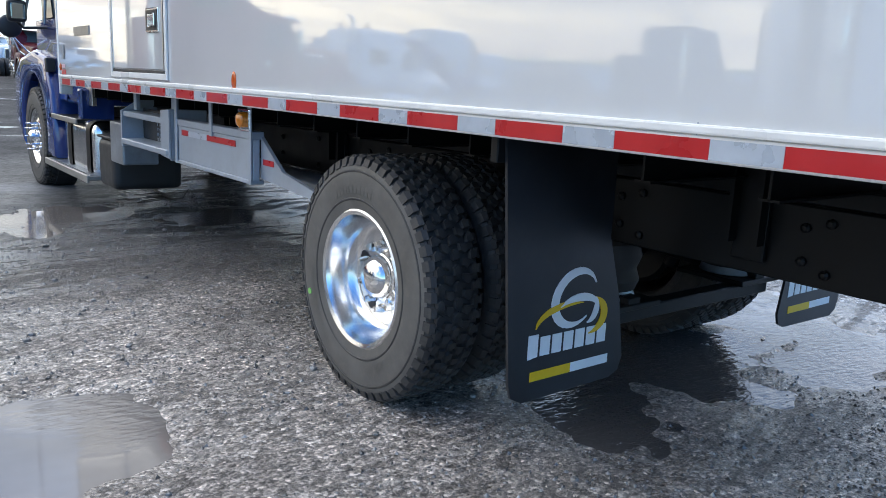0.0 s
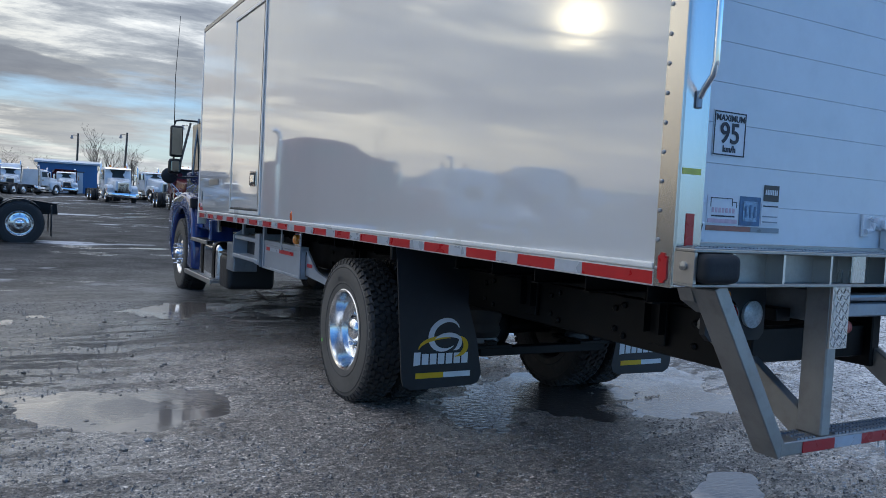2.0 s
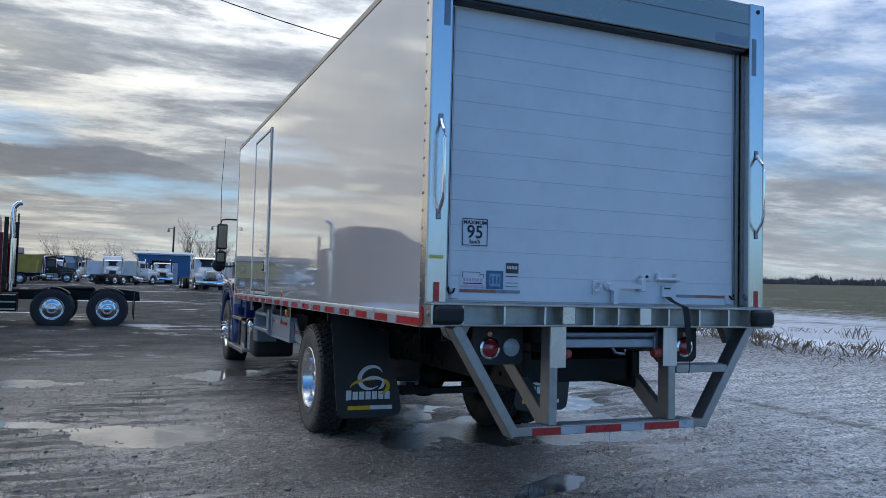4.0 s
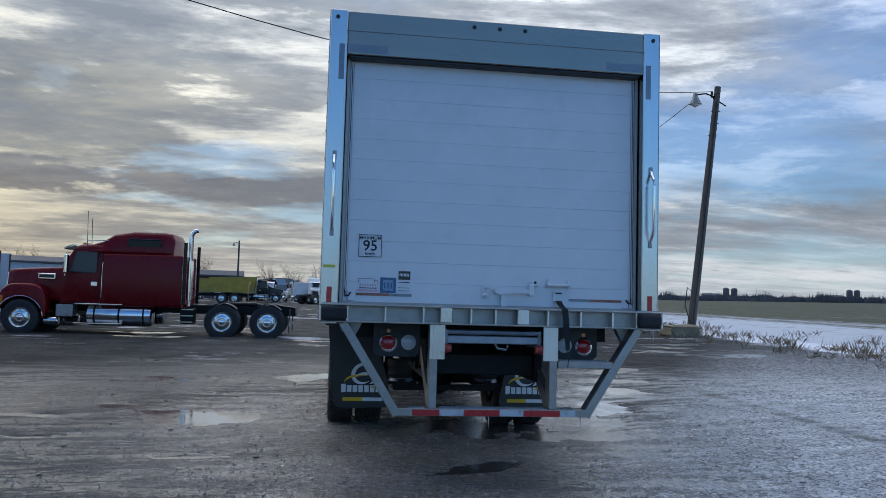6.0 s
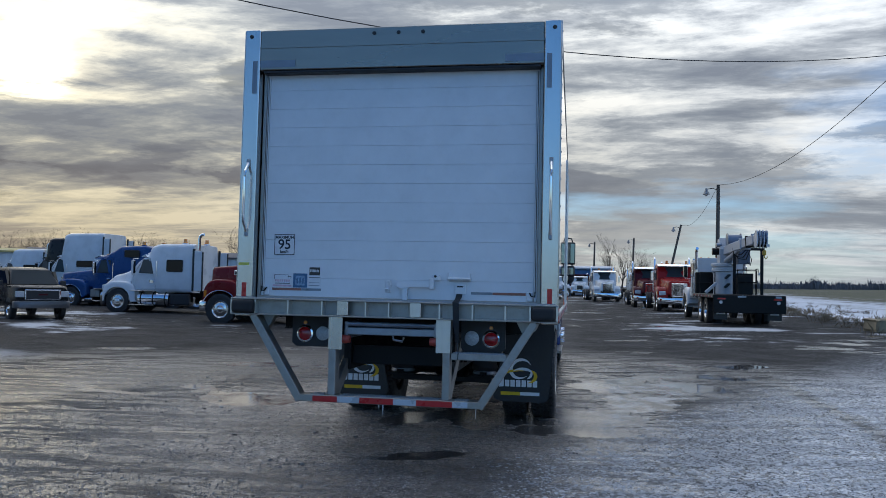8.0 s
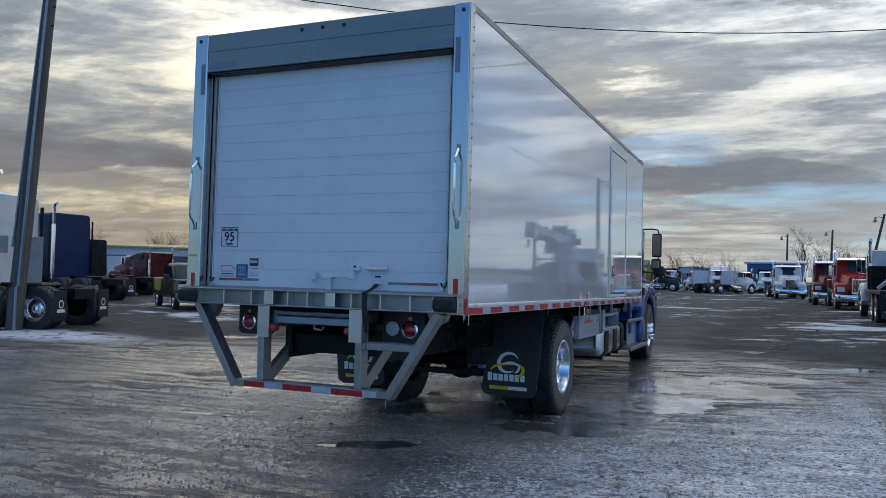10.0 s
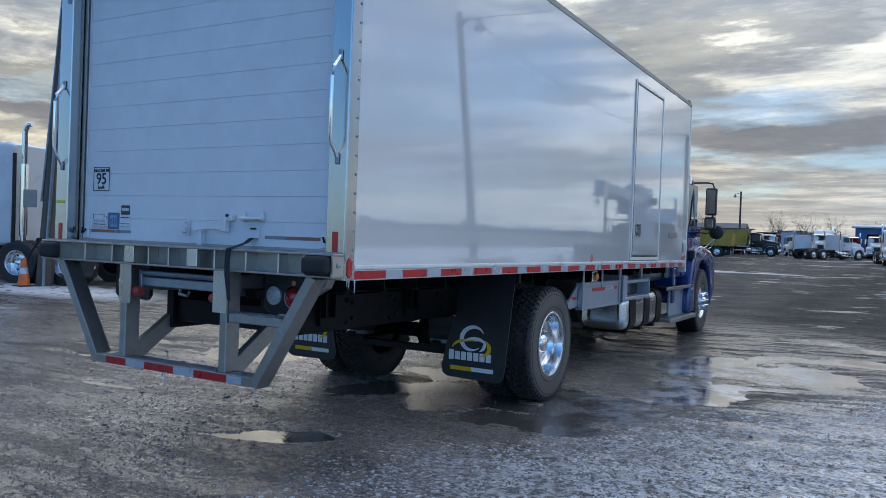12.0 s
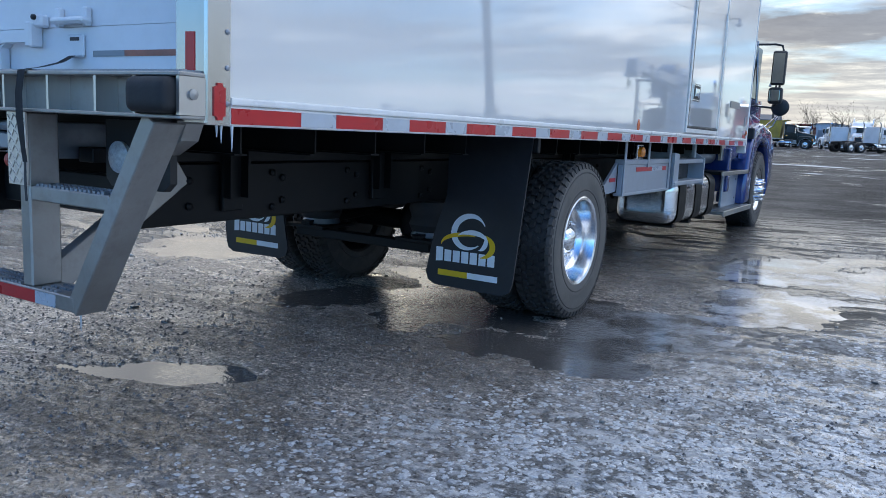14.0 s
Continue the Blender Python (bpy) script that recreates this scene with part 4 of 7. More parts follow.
for s in (-1, 1):
    pts = [(.70, 1.185), (1.245, 1.185), (1.205, .75), (1.168, .335), (1.152, .285), (1.10, .258), (.64, .266), (.59, .288), (.572, .34), (.62, .58), (.70, .82)]
    bm = prism([(s * x, z) for x, z in pts], "y", 2.300, 2.312)
    flap = part("mud_flap", bm, FLAP_RUBBER, truck, "black rubber mud flap with a white and yellow mark")
    part("flap_hanger", box(*sorted((s * .48, s * 1.27)), 2.314, 2.35, 1.10, 1.185, .004), BLACK_STEEL, flap)
    cx, ya, yb = s * .865, 2.2975, 2.300
    part("swoosh", crescent(bmesh.new(), cx + .005, 0.610, .108, .098, 22, 305, .040, ya, yb, tilt=.10), LOGO_WHITE, flap)
    part("swoosh", crescent(bmesh.new(), cx + .012, 0.552, .112, .058, 8, 140, .030, ya - .001, yb, tilt=.05), LOGO_WHITE, flap)
    part("swoosh", crescent(bmesh.new(), cx + .062, 0.570, .056, .062, -80, 30, .028, ya - .0015, yb), LOGO_WHITE, flap)
    part("swoosh", crescent(bmesh.new(), cx - .015, 0.515, .175, .078, 70, 176, .026, ya - .0005, yb), LOGO_YELLOW, flap)
    part("swoosh", crescent(bmesh.new(), cx + .070, 0.535, .092, .070, -82, 70, .036, ya - .0008, yb), LOGO_YELLOW, flap)
    for k in range(7):
        x = cx - .222 + k * .0592
        h = .082 if k == 0 else .070
        part("lettering_block", prism([(x, .420 - (k == 0) * .006), (x + .047, .420), (x + .047, .420 + h), (x, .420 + h)], "y", ya, yb), LOGO_WHITE, flap)
    part("mark_bar", box(cx - .205, cx, ya, yb, .330, .366, .001), LOGO_YELLOW, flap)
    part("mark_bar", box(cx + .0005, cx + .205, ya, yb, .330, .366, .001), LOGO_WHITE, flap)

# side guards, step racks, lamps
for s, g0, g1, k1 in ((-1, 4.36, 5.52, 6.58), (1, 4.10, 5.36, 6.50)):
    xo, xi = s * 1.165, s * 1.125
    a, b = sorted((xo, xi))
    sg = part("side_guard", box(a, b, g0, g1, .785, 1.005, .004), RACK_ALU, truck, "grey aluminium side guard plate")
    part("guard_flange", box(*sorted((s * 1.175, s * 1.10)), g0, g1, .765, .787, .003), RACK_ALU, sg)
    part("guard_flange", box(*sorted((s * 1.172, s * 1.10)), g0, g1 + .02, 1.005, 1.045, .003), RACK_ALU, sg)
    for y in (g0 + .02, (g0 + g1) / 2 - .02, g1 - .02):
        part("guard_strap", box(*sorted((s * 1.178, s * 1.168)), y - .02, y + .02, .765 if y != (g0 + g1) / 2 - .02 else .98, 1.186, .002), RACK_ALU, sg)
    gus = prism([(g0, .80), (g0 - .62, .76), (g0 - .62, .80), (g0 - .25, .86), (g0, 1.02)], "x", *sorted((s * 1.12, s * 1.10)))
    part("guard_tail", gus, RACK_ALU, sg)
    y = g1 - .10
    for w, c in ((.12, TAPE_RED), (.30, TAPE_WHITE), (.42, TAPE_RED)):
        part("reflective_tape", box(*sorted((xo + s * .001, xo + s * .003)), y - w, y - .002, .948, .982), c, sg)
        y -= w
    part("reflective_tape", box(*sorted((s * 1.121, s * 1.123)), g0 - .16, g0 - .03, .875, .905), TAPE_RED, sg)
    # amber lamp on its bracket
    ly = 4.44
    lb = part("amber_lamp", box(*sorted((s * 1.155, s * 1.185)), ly - .075, ly + .075, 1.045, 1.165, .012, 3), CHROME, truck, "amber side lamp in a chrome bezel")
    part("lens", lathe([(.042, 0), (.042, .02), (.028, .034), (.001, .038)], (s * 1.185, ly, 1.105), sign=s, seg=18), AMBER_LENS, lb, "", True)
    # rack of perforated steps
    r0, r1 = g1 + .03, k1
    rk = part("step_rack", box(*sorted((s * 1.19, s * .95)), r0, r0 + .03, .77, 1.10, .004), RACK_ALU, truck, "grey aluminium pull-out step rack")
    part("rack_side", prism([(s * 1.21, .78), (s * .95, .78), (s * .95, 1.12), (s * 1.08, 1.12), (s * 1.21, 1.04)], "y", r1 - .03, r1), RACK_ALU, rk)
    for z, w in ((.80, 1.215), (1.00, 1.20)):
        part("rack_tread", box(*sorted((s * w, s * 1.02)), r0 + .03, r1 - .03, z, z + .04, .006), RACK_ALU, rk)
    part("rack_cheek", prism([(r0 - .005, .785), (r0 + .16, .795), (r0 + .15, 1.09), (r0 - .005, 1.10)], "x", *sorted((s * 1.195, s * 1.205))), RACK_ALU, rk)
    # added black sheet: gives the slat gaps the shade of open perforations
    part("rack_dark_sheet", box(*sorted((s * 1.045, s * 1.055)), r0 + .03, r1 - .03, .80, 1.06, .003), BLACK_PLASTIC, rk)
    n = 12
    for j in range(n):
        y0 = r0 + .12 + j * (r1 - r0 - .5) / n
        bm = bmesh.new()
        add_box(bm, *sorted((s * 1.06, s * 1.063)), y0 + .008, y0 + .014, .84, 1.0)
        for z in range(4):
            add_box(bm, *sorted((s * 1.062, s * 1.072)), y0, y0 + .022, .85 + z * .035, .87 + z * .035)
        part("rack_slat", bm, POLISHED, rk)
    for y in (r0 + .1, r1 - .12):
        part("rack_hanger", box(*sorted((s * 1.13, s * 1.10)), y, y + .06, 1.05, 1.186, .003), RACK_ALU, rk)

# right fuel tank, polished, with straps
tk = part("fuel_tank", box(.50, 1.11, 5.88, 7.45, .385, .86, .15, 7), POLISHED, truck, "polished aluminium fuel tank", True)
for y in (6.12, 6.76, 7.36):
    part("tank_strap", box(.49, 1.117, y - .022, y + .022, .378, .867, .15, 7), BLACK_STEEL, tk, "", True)
    part("strap_bracket", box(.47, 1.05, y - .05, y + .05, .345, .382, .004), BLACK_STEEL, tk)
part("tank_cap", lathe([(.05, 0), (.05, .03), (.02, .04)], (.95, 6.3, .83), axis="z", seg=16), CHROME, tk)
part("air_hose", tube([(.7, 6.9, .9), (.95, 7.0, .95), (1.0, 7.2, .8), (.9, 7.45, .65)], .03, seg=8), BLACK_PLASTIC, tk)
part("air_intake", cyl((.85, 6.6, 1.04), (.85, 8.2, 1.04), .085, seg=18), GALV, tk, "", True)
# left side: black battery box, grey box, polished tank
tk = part("battery_box", box(-1.10, -.52, 7.22, 7.68, .345, .76, .07, 4), BLACK_PLASTIC, truck, "black plastic battery and tool box", True)
part("box_lid", box(-1.105, -.52, 7.22, 7.68, .76, .785, .008), BLACK_PLASTIC, tk)
part("tool_box", box(-1.13, -.85, 6.84, 7.18, .60, .93, .015, 2), GALV, truck, "grey steel tool box")
tk = part("air_tank", box(-1.13, -.55, 7.70, 8.75, .38, .88, .11, 5), POLISHED, truck, "polished aluminium tank beside the cab step", True)
for y in (7.84, 8.5):
    part("tank_strap", box(-1.138, -.54, y - .045, y + .045, .372, .888, .11, 5), BLACK_STEEL, tk, "", True)
# cab steps on both sides
for s in (-1, 1):
    cs = part("cab_step", box(*sorted((s * 1.20, s * .86)), 7.62, 9.26, .385, .425, .006), ALU_DULL, truck, "aluminium cab step with tread bars")
    part("step_edge", box(*sorted((s * 1.215, s * 1.195)), 7.62, 9.26, .365, .43, .006), ALU_DULL, cs)
    up0 = 7.55 if s > 0 else 8.10
    part("upper_step", box(*sorted((s * 1.16, s * .86)), up0, 9.14, .845, .88, .006), BLACK_STEEL, cs)
    part("step_edge", box(*sorted((s * 1.175, s * 1.155)), up0, 9.14, .835, .885, .006), ALU_DULL, cs)
    part("step_skirt", box(*sorted((s * 1.06, s * 1.03)), 8.15 if s > 0 else 8.78, 9.24, .43, .845, .006), RACK_ALU, cs)
    bm = bmesh.new()
    for k in range(21):
        add_box(bm, *sorted((s * 1.18, s * .90)), 7.66 + k * .072, 7.77 + k * .072, .425, .433)
    part("tread_ridge", bm, GALV, cs)
    for y in (8.86, 9.14):
        for z in (.52, .76):
            part("step_bolt", lathe([(.012, 0), (.012, .004), (.001, .006)], (s * 1.06, y, z), sign=s, seg=8), BLACK_PLASTIC, cs)

# blue conventional cab
cab = part("cab_body", loft([(8.30, 1.02, .98, .95 + .05, 2.62, .06), (8.45, 1.08, 1.02, .98, 2.72, .10), (9.35, 1.09, 1.02, .98, 2.76, .12), (9.72, 1.06, .98, .98, 2.68, .12), (10.05, 1.02, .96, .98, 1.86, .08)]),
           BLUE_PAINT, truck, "blue painted truck cab", True)
part("hood", loft([(10.0, .95, .86, .95, 1.84, .12), (10.6, .90, .80, .92, 1.72, .14), (11.0, .84, .70, .90, 1.52, .14), (11.2, .78, .60, .90, 1.32, .12)]), BLUE_PAINT, cab, "", True)
part("grille", box(-.52, .52, 11.16, 11.24, .92, 1.28, .02, 2), CHROME, cab)
part("front_bumper", box(-1.06, 1.06, 11.05, 11.28, .50, .80, .04, 3), GALV, cab)
part("windshield", loft([(9.83, .93, .86, 1.90, 2.60, .05), (10.06, .95, .93, 1.83, 1.90, .02)]), GLASS, cab, "", True)
for s in (-1, 1):
    part("side_window", box(*sorted((s * 1.055, s * 1.083)), 8.95, 9.70, 1.80, 2.48, .012, 2), GLASS, cab)
    part("cab_door", box(*sorted((s * 1.080, s * 1.094)), 8.75, 9.95, 1.02, 1.80, .01), BLUE_PAINT, cab)
    # wide front wing: an arch round the wheel with a skirt behind it
    bm = bmesh.new()
    pts = []
    for k in range(15):
        a = radians(-20 + k * 14)
        pts.append((AXLE_F + .62 * math.cos(a), .58 + F_LIFT + .60 * math.sin(a)))
    outer = [(AXLE_F + .98, .75), (AXLE_F + .95, 1.22), (AXLE_F + .55, 1.42), (AXLE_F - .1, 1.50), (AXLE_F - .62, 1.42), (AXLE_F - .86, 1.10), (AXLE_F - .95, .62), (AXLE_F - .93, .44), (AXLE_F - .60, .44)]
    add_prism(bm, pts + outer[::-1], "x", *sorted((s * 1.175, s * .82)))
    bmesh.ops.bevel(bm, geom=[e for e in bm.edges if len({round(v.co.x, 3) for v in e.verts}) == 1 and abs(e.verts[0].co.x) > 1.1], offset=.05, segments=3, profile=.6, affect="EDGES")
    part("front_wing", bm, BLUE_PAINT, cab, "", True)
    part("headlamp", box(*sorted((s * 1.0, s * .66)), AXLE_F + .80, AXLE_F + 1.0, .98, 1.20, .04, 3), CLEAR_LENS, cab)
    part("inner_arch", lathe([(.60, -.10), (.605, .10), (.595, .10), (.59, -.10)], (s * .95, AXLE_F, .56 + F_LIFT), seg=32, hollow=True), BLACK_PLASTIC, cab)
    # mirrors on a bracket
    mx, my = s * 1.35, 9.45
    ar = part("mirror_arm", tube([(s * 1.08, 9.45, 1.72), (s * 1.30, my + .02, 1.70), (s * 1.37, my + .02, 1.76), (s * 1.385, my + .02, 2.42), (s * 1.36, my + .02, 2.50), (s * 1.28, my, 2.515), (s * 1.04, 9.4, 2.51)], .014, seg=8), BLACK_PLASTIC, cab, "black mirror bracket", True)
    part("mirror_brace", tube([(s * 1.06, 9.40, 2.55), (s * 1.10, 9.35, 2.2), (s * 1.13, 9.35, 1.75)], .014, seg=8), GALV, cab)
    part("mirror_case", box(mx - .085, mx + .085, my - .05, my + .05, 1.99, 2.43, .035, 4), BLACK_PLASTIC, cab, "tall black door mirror", True)
    part("mirror_glass", box(mx - .068, mx + .068, my - .054, my - .051, 2.02, 2.40), MIRROR, cab)
    part("mirror_case", box(mx - .10, mx + .08, my - .05, my + .05, 1.75, 1.965, .05, 4), BLACK_PLASTIC, cab, "", True)
    part("mirror_glass", box(mx - .08, mx + .06, my - .056, my - .052, 1.78, 1.935, .02, 3), MIRROR, cab)
    bm = bmesh.new()
    bmesh.ops.create_uvsphere(bm, u_segments=20, v_segments=12, radius=.12, matrix=Matrix.Translation((s * 1.30, my + .75, 1.74)) @ Matrix.Diagonal((1, .35, 1, 1)))
    part("hood_mirror", bm, BLACK_PLASTIC, cab, "round black convex mirror", True)
    part("hood_mirror_leg", tube([(s * 1.30, my + .75, 1.65), (s * 1.22, my + .78, 1.48), (s * 1.05, my + .80, 1.36)], .010, seg=6), CHROME, cab)
    part("hood_mirror_leg", tube([(s * 1.30, my + .77, 1.66), (s * 1.10, my + 1.05, 1.50), (s * .95, my + 1.1, 1.40)], .010, seg=6), CHROME, cab)
    part("hood_latch", box(*sorted((s * 1.10, s * 1.185)), 9.12, 9.20, 1.28, 1.42, .015, 2), BLACK_PLASTIC, cab)
part("antenna", tube([(-1.38, 9.47, 2.42), (-1.39, 9.46, 3.1), (-1.36, 9.40, 3.95)], .006, seg=6, r1=.003), BLACK_PLASTIC, cab)
for s in (-1, 1):
    part("cab_bracket", box(*sorted((s * 1.02, s * .98)), 8.12, 8.30, 1.0, 1.20, .004), ALU, cab)
    part("back_skirt", box(*sorted((s * 1.10, s * .80)), 8.22, 8.33, .62, 1.15, .02, 2), BLUE_PAINT, cab)


# ---- ground: one sheet of wet gravel, with basins that hold water ----
SLOPE_X0, SLOPE = 1.0, .0165


def lie(x):
    """Height of the yard and field: it climbs slowly towards the field side."""
    return max(0.0, x - SLOPE_X0) * SLOPE


def lattice(ix, iy, seed):
    h = (ix.astype(np.int64) * 374761393 + iy.astype(np.int64) * 668265263 + seed * 1442695041) & 0x7fffffff
    h = ((h ^ (h >> 13)) * 1274126177) & 0x7fffffff
    return ((h ^ (h >> 16)) & 0xffff) / 65535.0


def vnoise(x, y, seed):
    ix, iy = np.floor(x), np.floor(y)
    fx, fy = x - ix, y - iy
    fx, fy = fx * fx * (3 - 2 * fx), fy * fy * (3 - 2 * fy)
    a, b, c, d = lattice(ix, iy, seed), lattice(ix + 1, iy, seed), lattice(ix, iy + 1, seed), lattice(ix + 1, iy + 1, seed)
    return (a * (1 - fx) + b * fx) * (1 - fy) + (c * (1 - fx) + d * fx) * fy


def fbm(x, y, seed, octaves=4):
    return sum(vnoise(x * 2.03 ** k, y * 2.03 ** k, seed + k) / 2 ** (k + 1) for k in range(octaves)) / (1 - .5 ** octaves)


# centre x, y, half-lengths, turn in degrees, depth
BASINS = ((-2.65, 3.50, .75, .58, 10, .034), (-3.65, 4.15, .42, .18, -10, .026), (.50, 2.98, 1.25, .58, 30, .036), (1.60, 2.95, .62, 1.05, -25, .034),
          (-.15, 3.90, .75, .50, 25, .030), (2.20, 4.50, .55, .90, -25, .034), (2.75, 6.0, 1.15, 1.0, -30, .036), (3.3, 7.4, 1.0, .50, 10, .032),
          (.12, .78, .34, .16, 28, .030), (-.15, .60, .28, .09, 20, .028),
          (-4.6, 3.45, .75, .14, -12, .028), (-4.1, 2.1, .85, .11, 8, .026), (-2.45, 1.2, .6, .09, 5, .024),
          (-1.5, 7.9, 1.0, .75, 20, .03), (-.05, 7.4, .7, .45, 30, .03), (4.4, 9.2, 1.3, .5, 30, .030), (-4.2, 7.2, 1.2, .5, 10, .028))
WATER_Z = -.010


def relief(x, y):
    near = np.clip(1.25 - np.hypot((x - .3) / 11, (y - 3.5) / 13), 0, 1)
    worn = np.clip(1.2 - np.hypot((x + .2) / 5.5, (y + 2.2) / 4.2), 0, 1)
    h = .012 * (fbm(x * .7, y * .7, 11, 3) - .45) + .007 * (fbm(x * 2.6, y * 2.6, 23, 3) - .45) + .008 * (fbm(x * 8, y * 8, 31, 3) - .5)
    # shallow ruts left by turning lorries, running across the yard
    v = y - .10 * x + .35 * fbm(x * .5, y * .5, 15, 2)
    h = h + worn * (.016 * (fbm(x * .8, v * 5.2, 47, 4) - .5) + .012 * (fbm(x * 5.0, v * 11, 51, 3) - .5))
    basin = np.zeros_like(x)
    wob = (fbm(x * 2.3, y * 2.3, 57, 5) - .5) * 1.7
    for cx, cy, rx, ry, turn, deep in BASINS:
        c, s = math.cos(radians(turn)), math.sin(radians(turn))
        u, v = (x - cx) * c + (y - cy) * s, -(x - cx) * s + (y - cy) * c
        d = np.hypot(u / rx, v / ry) + wob
        basin = np.maximum(basin, deep * np.clip(1.35 - d, 0, 1))
    return (h * (1.25 - .35 * np.clip(basin / .02, 0, 1)) + .004 - basin) * near


def axis_lines(a, b, step, far):
    lines = list(np.arange(a, b, step))
    w, p = step, lines[-1]
    while p < far:
        w *= 1.13
        p += w
        lines.append(p)
    w, p = step, a
    while p > -far:
        w *= 1.13
        p -= w
        lines.insert(0, p)
    return np.array(lines)


gx, gy = axis_lines(-5.2, 6.6, .03, 900), axis_lines(-5.0, 11.0, .03, 900)
X, Y = np.meshgrid(gx, gy)
Z = relief(X, Y) + np.maximum(0, X - SLOPE_X0) * SLOPE
nx, ny = len(gx), len(gy)
idx = np.arange(nx * ny).reshape(ny, nx)
quads = np.stack((idx[:-1, :-1], idx[:-1, 1:], idx[1:, 1:], idx[1:, :-1]), -1).reshape(-1, 4)
gm = bpy.data.meshes.new("ground")
gm.vertices.add(nx * ny)
gm.vertices.foreach_set("co", np.stack((X, Y, Z), -1).astype(np.float32).ravel())
gm.loops.add(quads.size)
gm.loops.foreach_set("vertex_index", quads.astype(np.int32).ravel())
gm.polygons.add(len(quads))
gm.polygons.foreach_set("loop_start", (np.arange(len(quads)) * 4).astype(np.int32))
gm.polygons.foreach_set("use_smooth", np.ones(len(quads), dtype=bool))
gm.update(calc_edges=True)
ground = tagged(new("ground", gm), "wet dark gravel yard with frost, puddles and a snowy field beyond", "ground", kind="structure")


def region(t, px, py, cx, cy, rx, ry):
    """1 inside an ellipse of the plan, falling to 0 outside."""
    u = tmath(t, "DIVIDE", tmath(t, "SUBTRACT", px, cx), rx)
    v = tmath(t, "DIVIDE", tmath(t, "SUBTRACT", py, cy), ry)
    r = tmath(t, "SQRT", tmath(t, "ADD", tmath(t, "MULTIPLY", u, u), tmath(t, "MULTIPLY", v, v)))
    return tmath(t, "SUBTRACT", 1.5, r, True)


def ground_mat():
    m = bpy.data.materials.new("wet_gravel_yard")
    t, bs = tree_of(m)
    geo = t.nodes.new("ShaderNodeNewGeometry")
    P = geo.outputs["Position"]
    sp = t.nodes.new("ShaderNodeSeparateXYZ")
    lk(t, P, sp.inputs[0])
    px, py, pz = sp.outputs

    def mapped(sx, sy, turn):
        n = t.nodes.new("ShaderNodeMapping")
        n.inputs["Scale"].default_value, n.inputs["Rotation"].default_value = (sx, sy, 1), (0, 0, radians(turn))
        lk(t, P, n.inputs[0])
        return n.outputs[0]

    def inv(v):
        return tmath(t, "SUBTRACT", 1.0, v, True)

    def mul(a, b, clamp=False):
        return tmath(t, "MULTIPLY", a, b, clamp)

    def add(a, b):
        return tmath(t, "ADD", a, b)

    big, mid, small, grit = tnoise(t, P, .35, 5), tnoise(t, P, 1.6, 6, .6), tnoise(t, P, 9, 5, .6), tnoise(t, P, 85, 4, .65)
    crumb = tnoise(t, mapped(.65, 1.25, -6), 24, 6, .66)
    vor = t.nodes.new("ShaderNodeTexVoronoi")
    vor.inputs["Scale"].default_value = 70
    lk(t, P, vor.inputs["Vector"])
    peb = t.nodes.new("ShaderNodeSeparateColor")
    lk(t, vor.outputs["Color"], peb.inputs[0])
    # dark wet grit with a few paler stones
    base = tramp(t, grit, ((.32, (.013, .013, .014)), (.50, (.045, .044, .042)), (.68, (.18, .175, .168))))
    stones = tramp(t, peb.outputs[0], ((.0, (.016, .016, .017)), (.6, (.055, .053, .051)), (.9, (.14, .137, .133)), (1.0, (.30, .295, .29))))
    base = tmix(t, .45, base, stones)
    # browner drained gravel strip beside the truck
    strip = mul(tmath(t, "SUBTRACT", mul(region(t, px, py, -.5, 2.7, 2.6, 3.3), 2.0), mul(mid, 1.1)), 1.0, True)
    base = tmix(t, strip, base, tmix(t, 1.0, base, (4.8, 4.25, 3.8), "MULTIPLY"))
    # older crazed asphalt beyond the gravel, its edge running slantwise from the truck's front axle
    slant = tmath(t, "SUBTRACT", py, add(9.35, mul(px, 1.33)))
    pave = mul(add(slant, mul(tmath(t, "SUBTRACT", mid, .5), 2.2)), 1.6, True)
    pave = mul(mul(pave, inv(mul(tmath(t, "SUBTRACT", px, 1.0), .8, True))), inv(mul(tmath(t, "SUBTRACT", -4.5, px), .35, True)))
    strip = mul(strip, inv(pave))
    craze = t.nodes.new("ShaderNodeTexVoronoi")
    craze.feature = "DISTANCE_TO_EDGE"
    craze.inputs["Scale"].default_value = 4.5
    lk(t, tmix(t, .12, P, tnoise(t, P, 3.0, 3), "ADD"), craze.inputs["Vector"])
    crack = mul(tramp(t, craze.outputs["Distance"], ((.015, 1.0), (.05, 0.0))), inv(mul(tmath(t, "SUBTRACT", slant, 1.0), .35, True)))
    tar = tramp(t, add(mul(grit, .5), mul(mid, .5)), ((.38, (.055, .054, .053)), (.62, (.115, .112, .108))))
    base = tmix(t, mul(pave, .85), base, tmix(t, mul(crack, .75), tar, (.022, .021, .020)))
    base = tmix(t, mul(tramp(t, big, ((.4, 0.0), (.65, 1.0))), .3), base, (.050, .048, .046))
    damp = tramp(t, add(mul(tnoise(t, P, .8, 7, .62), .6), mul(tnoise(t, mapped(.30, .36, -12), 2.6, 6, .6), .4)), ((.40, .55), (.60, 1.35)))
    base = tmix(t, 1.0, base, damp, "MULTIPLY")
    base = tmix(t, 1.0, base, tramp(t, crumb, ((.40, .45), (.50, 1.0), (.60, 1.45))), "MULTIPLY")
    # ruts across the yard: wet hollows, crumbly crests
    wav = tnoise(t, P, .5, 2)
    rut_v = t.nodes.new("ShaderNodeCombineXYZ")
    lk(t, mul(px, .42), rut_v.inputs[0])
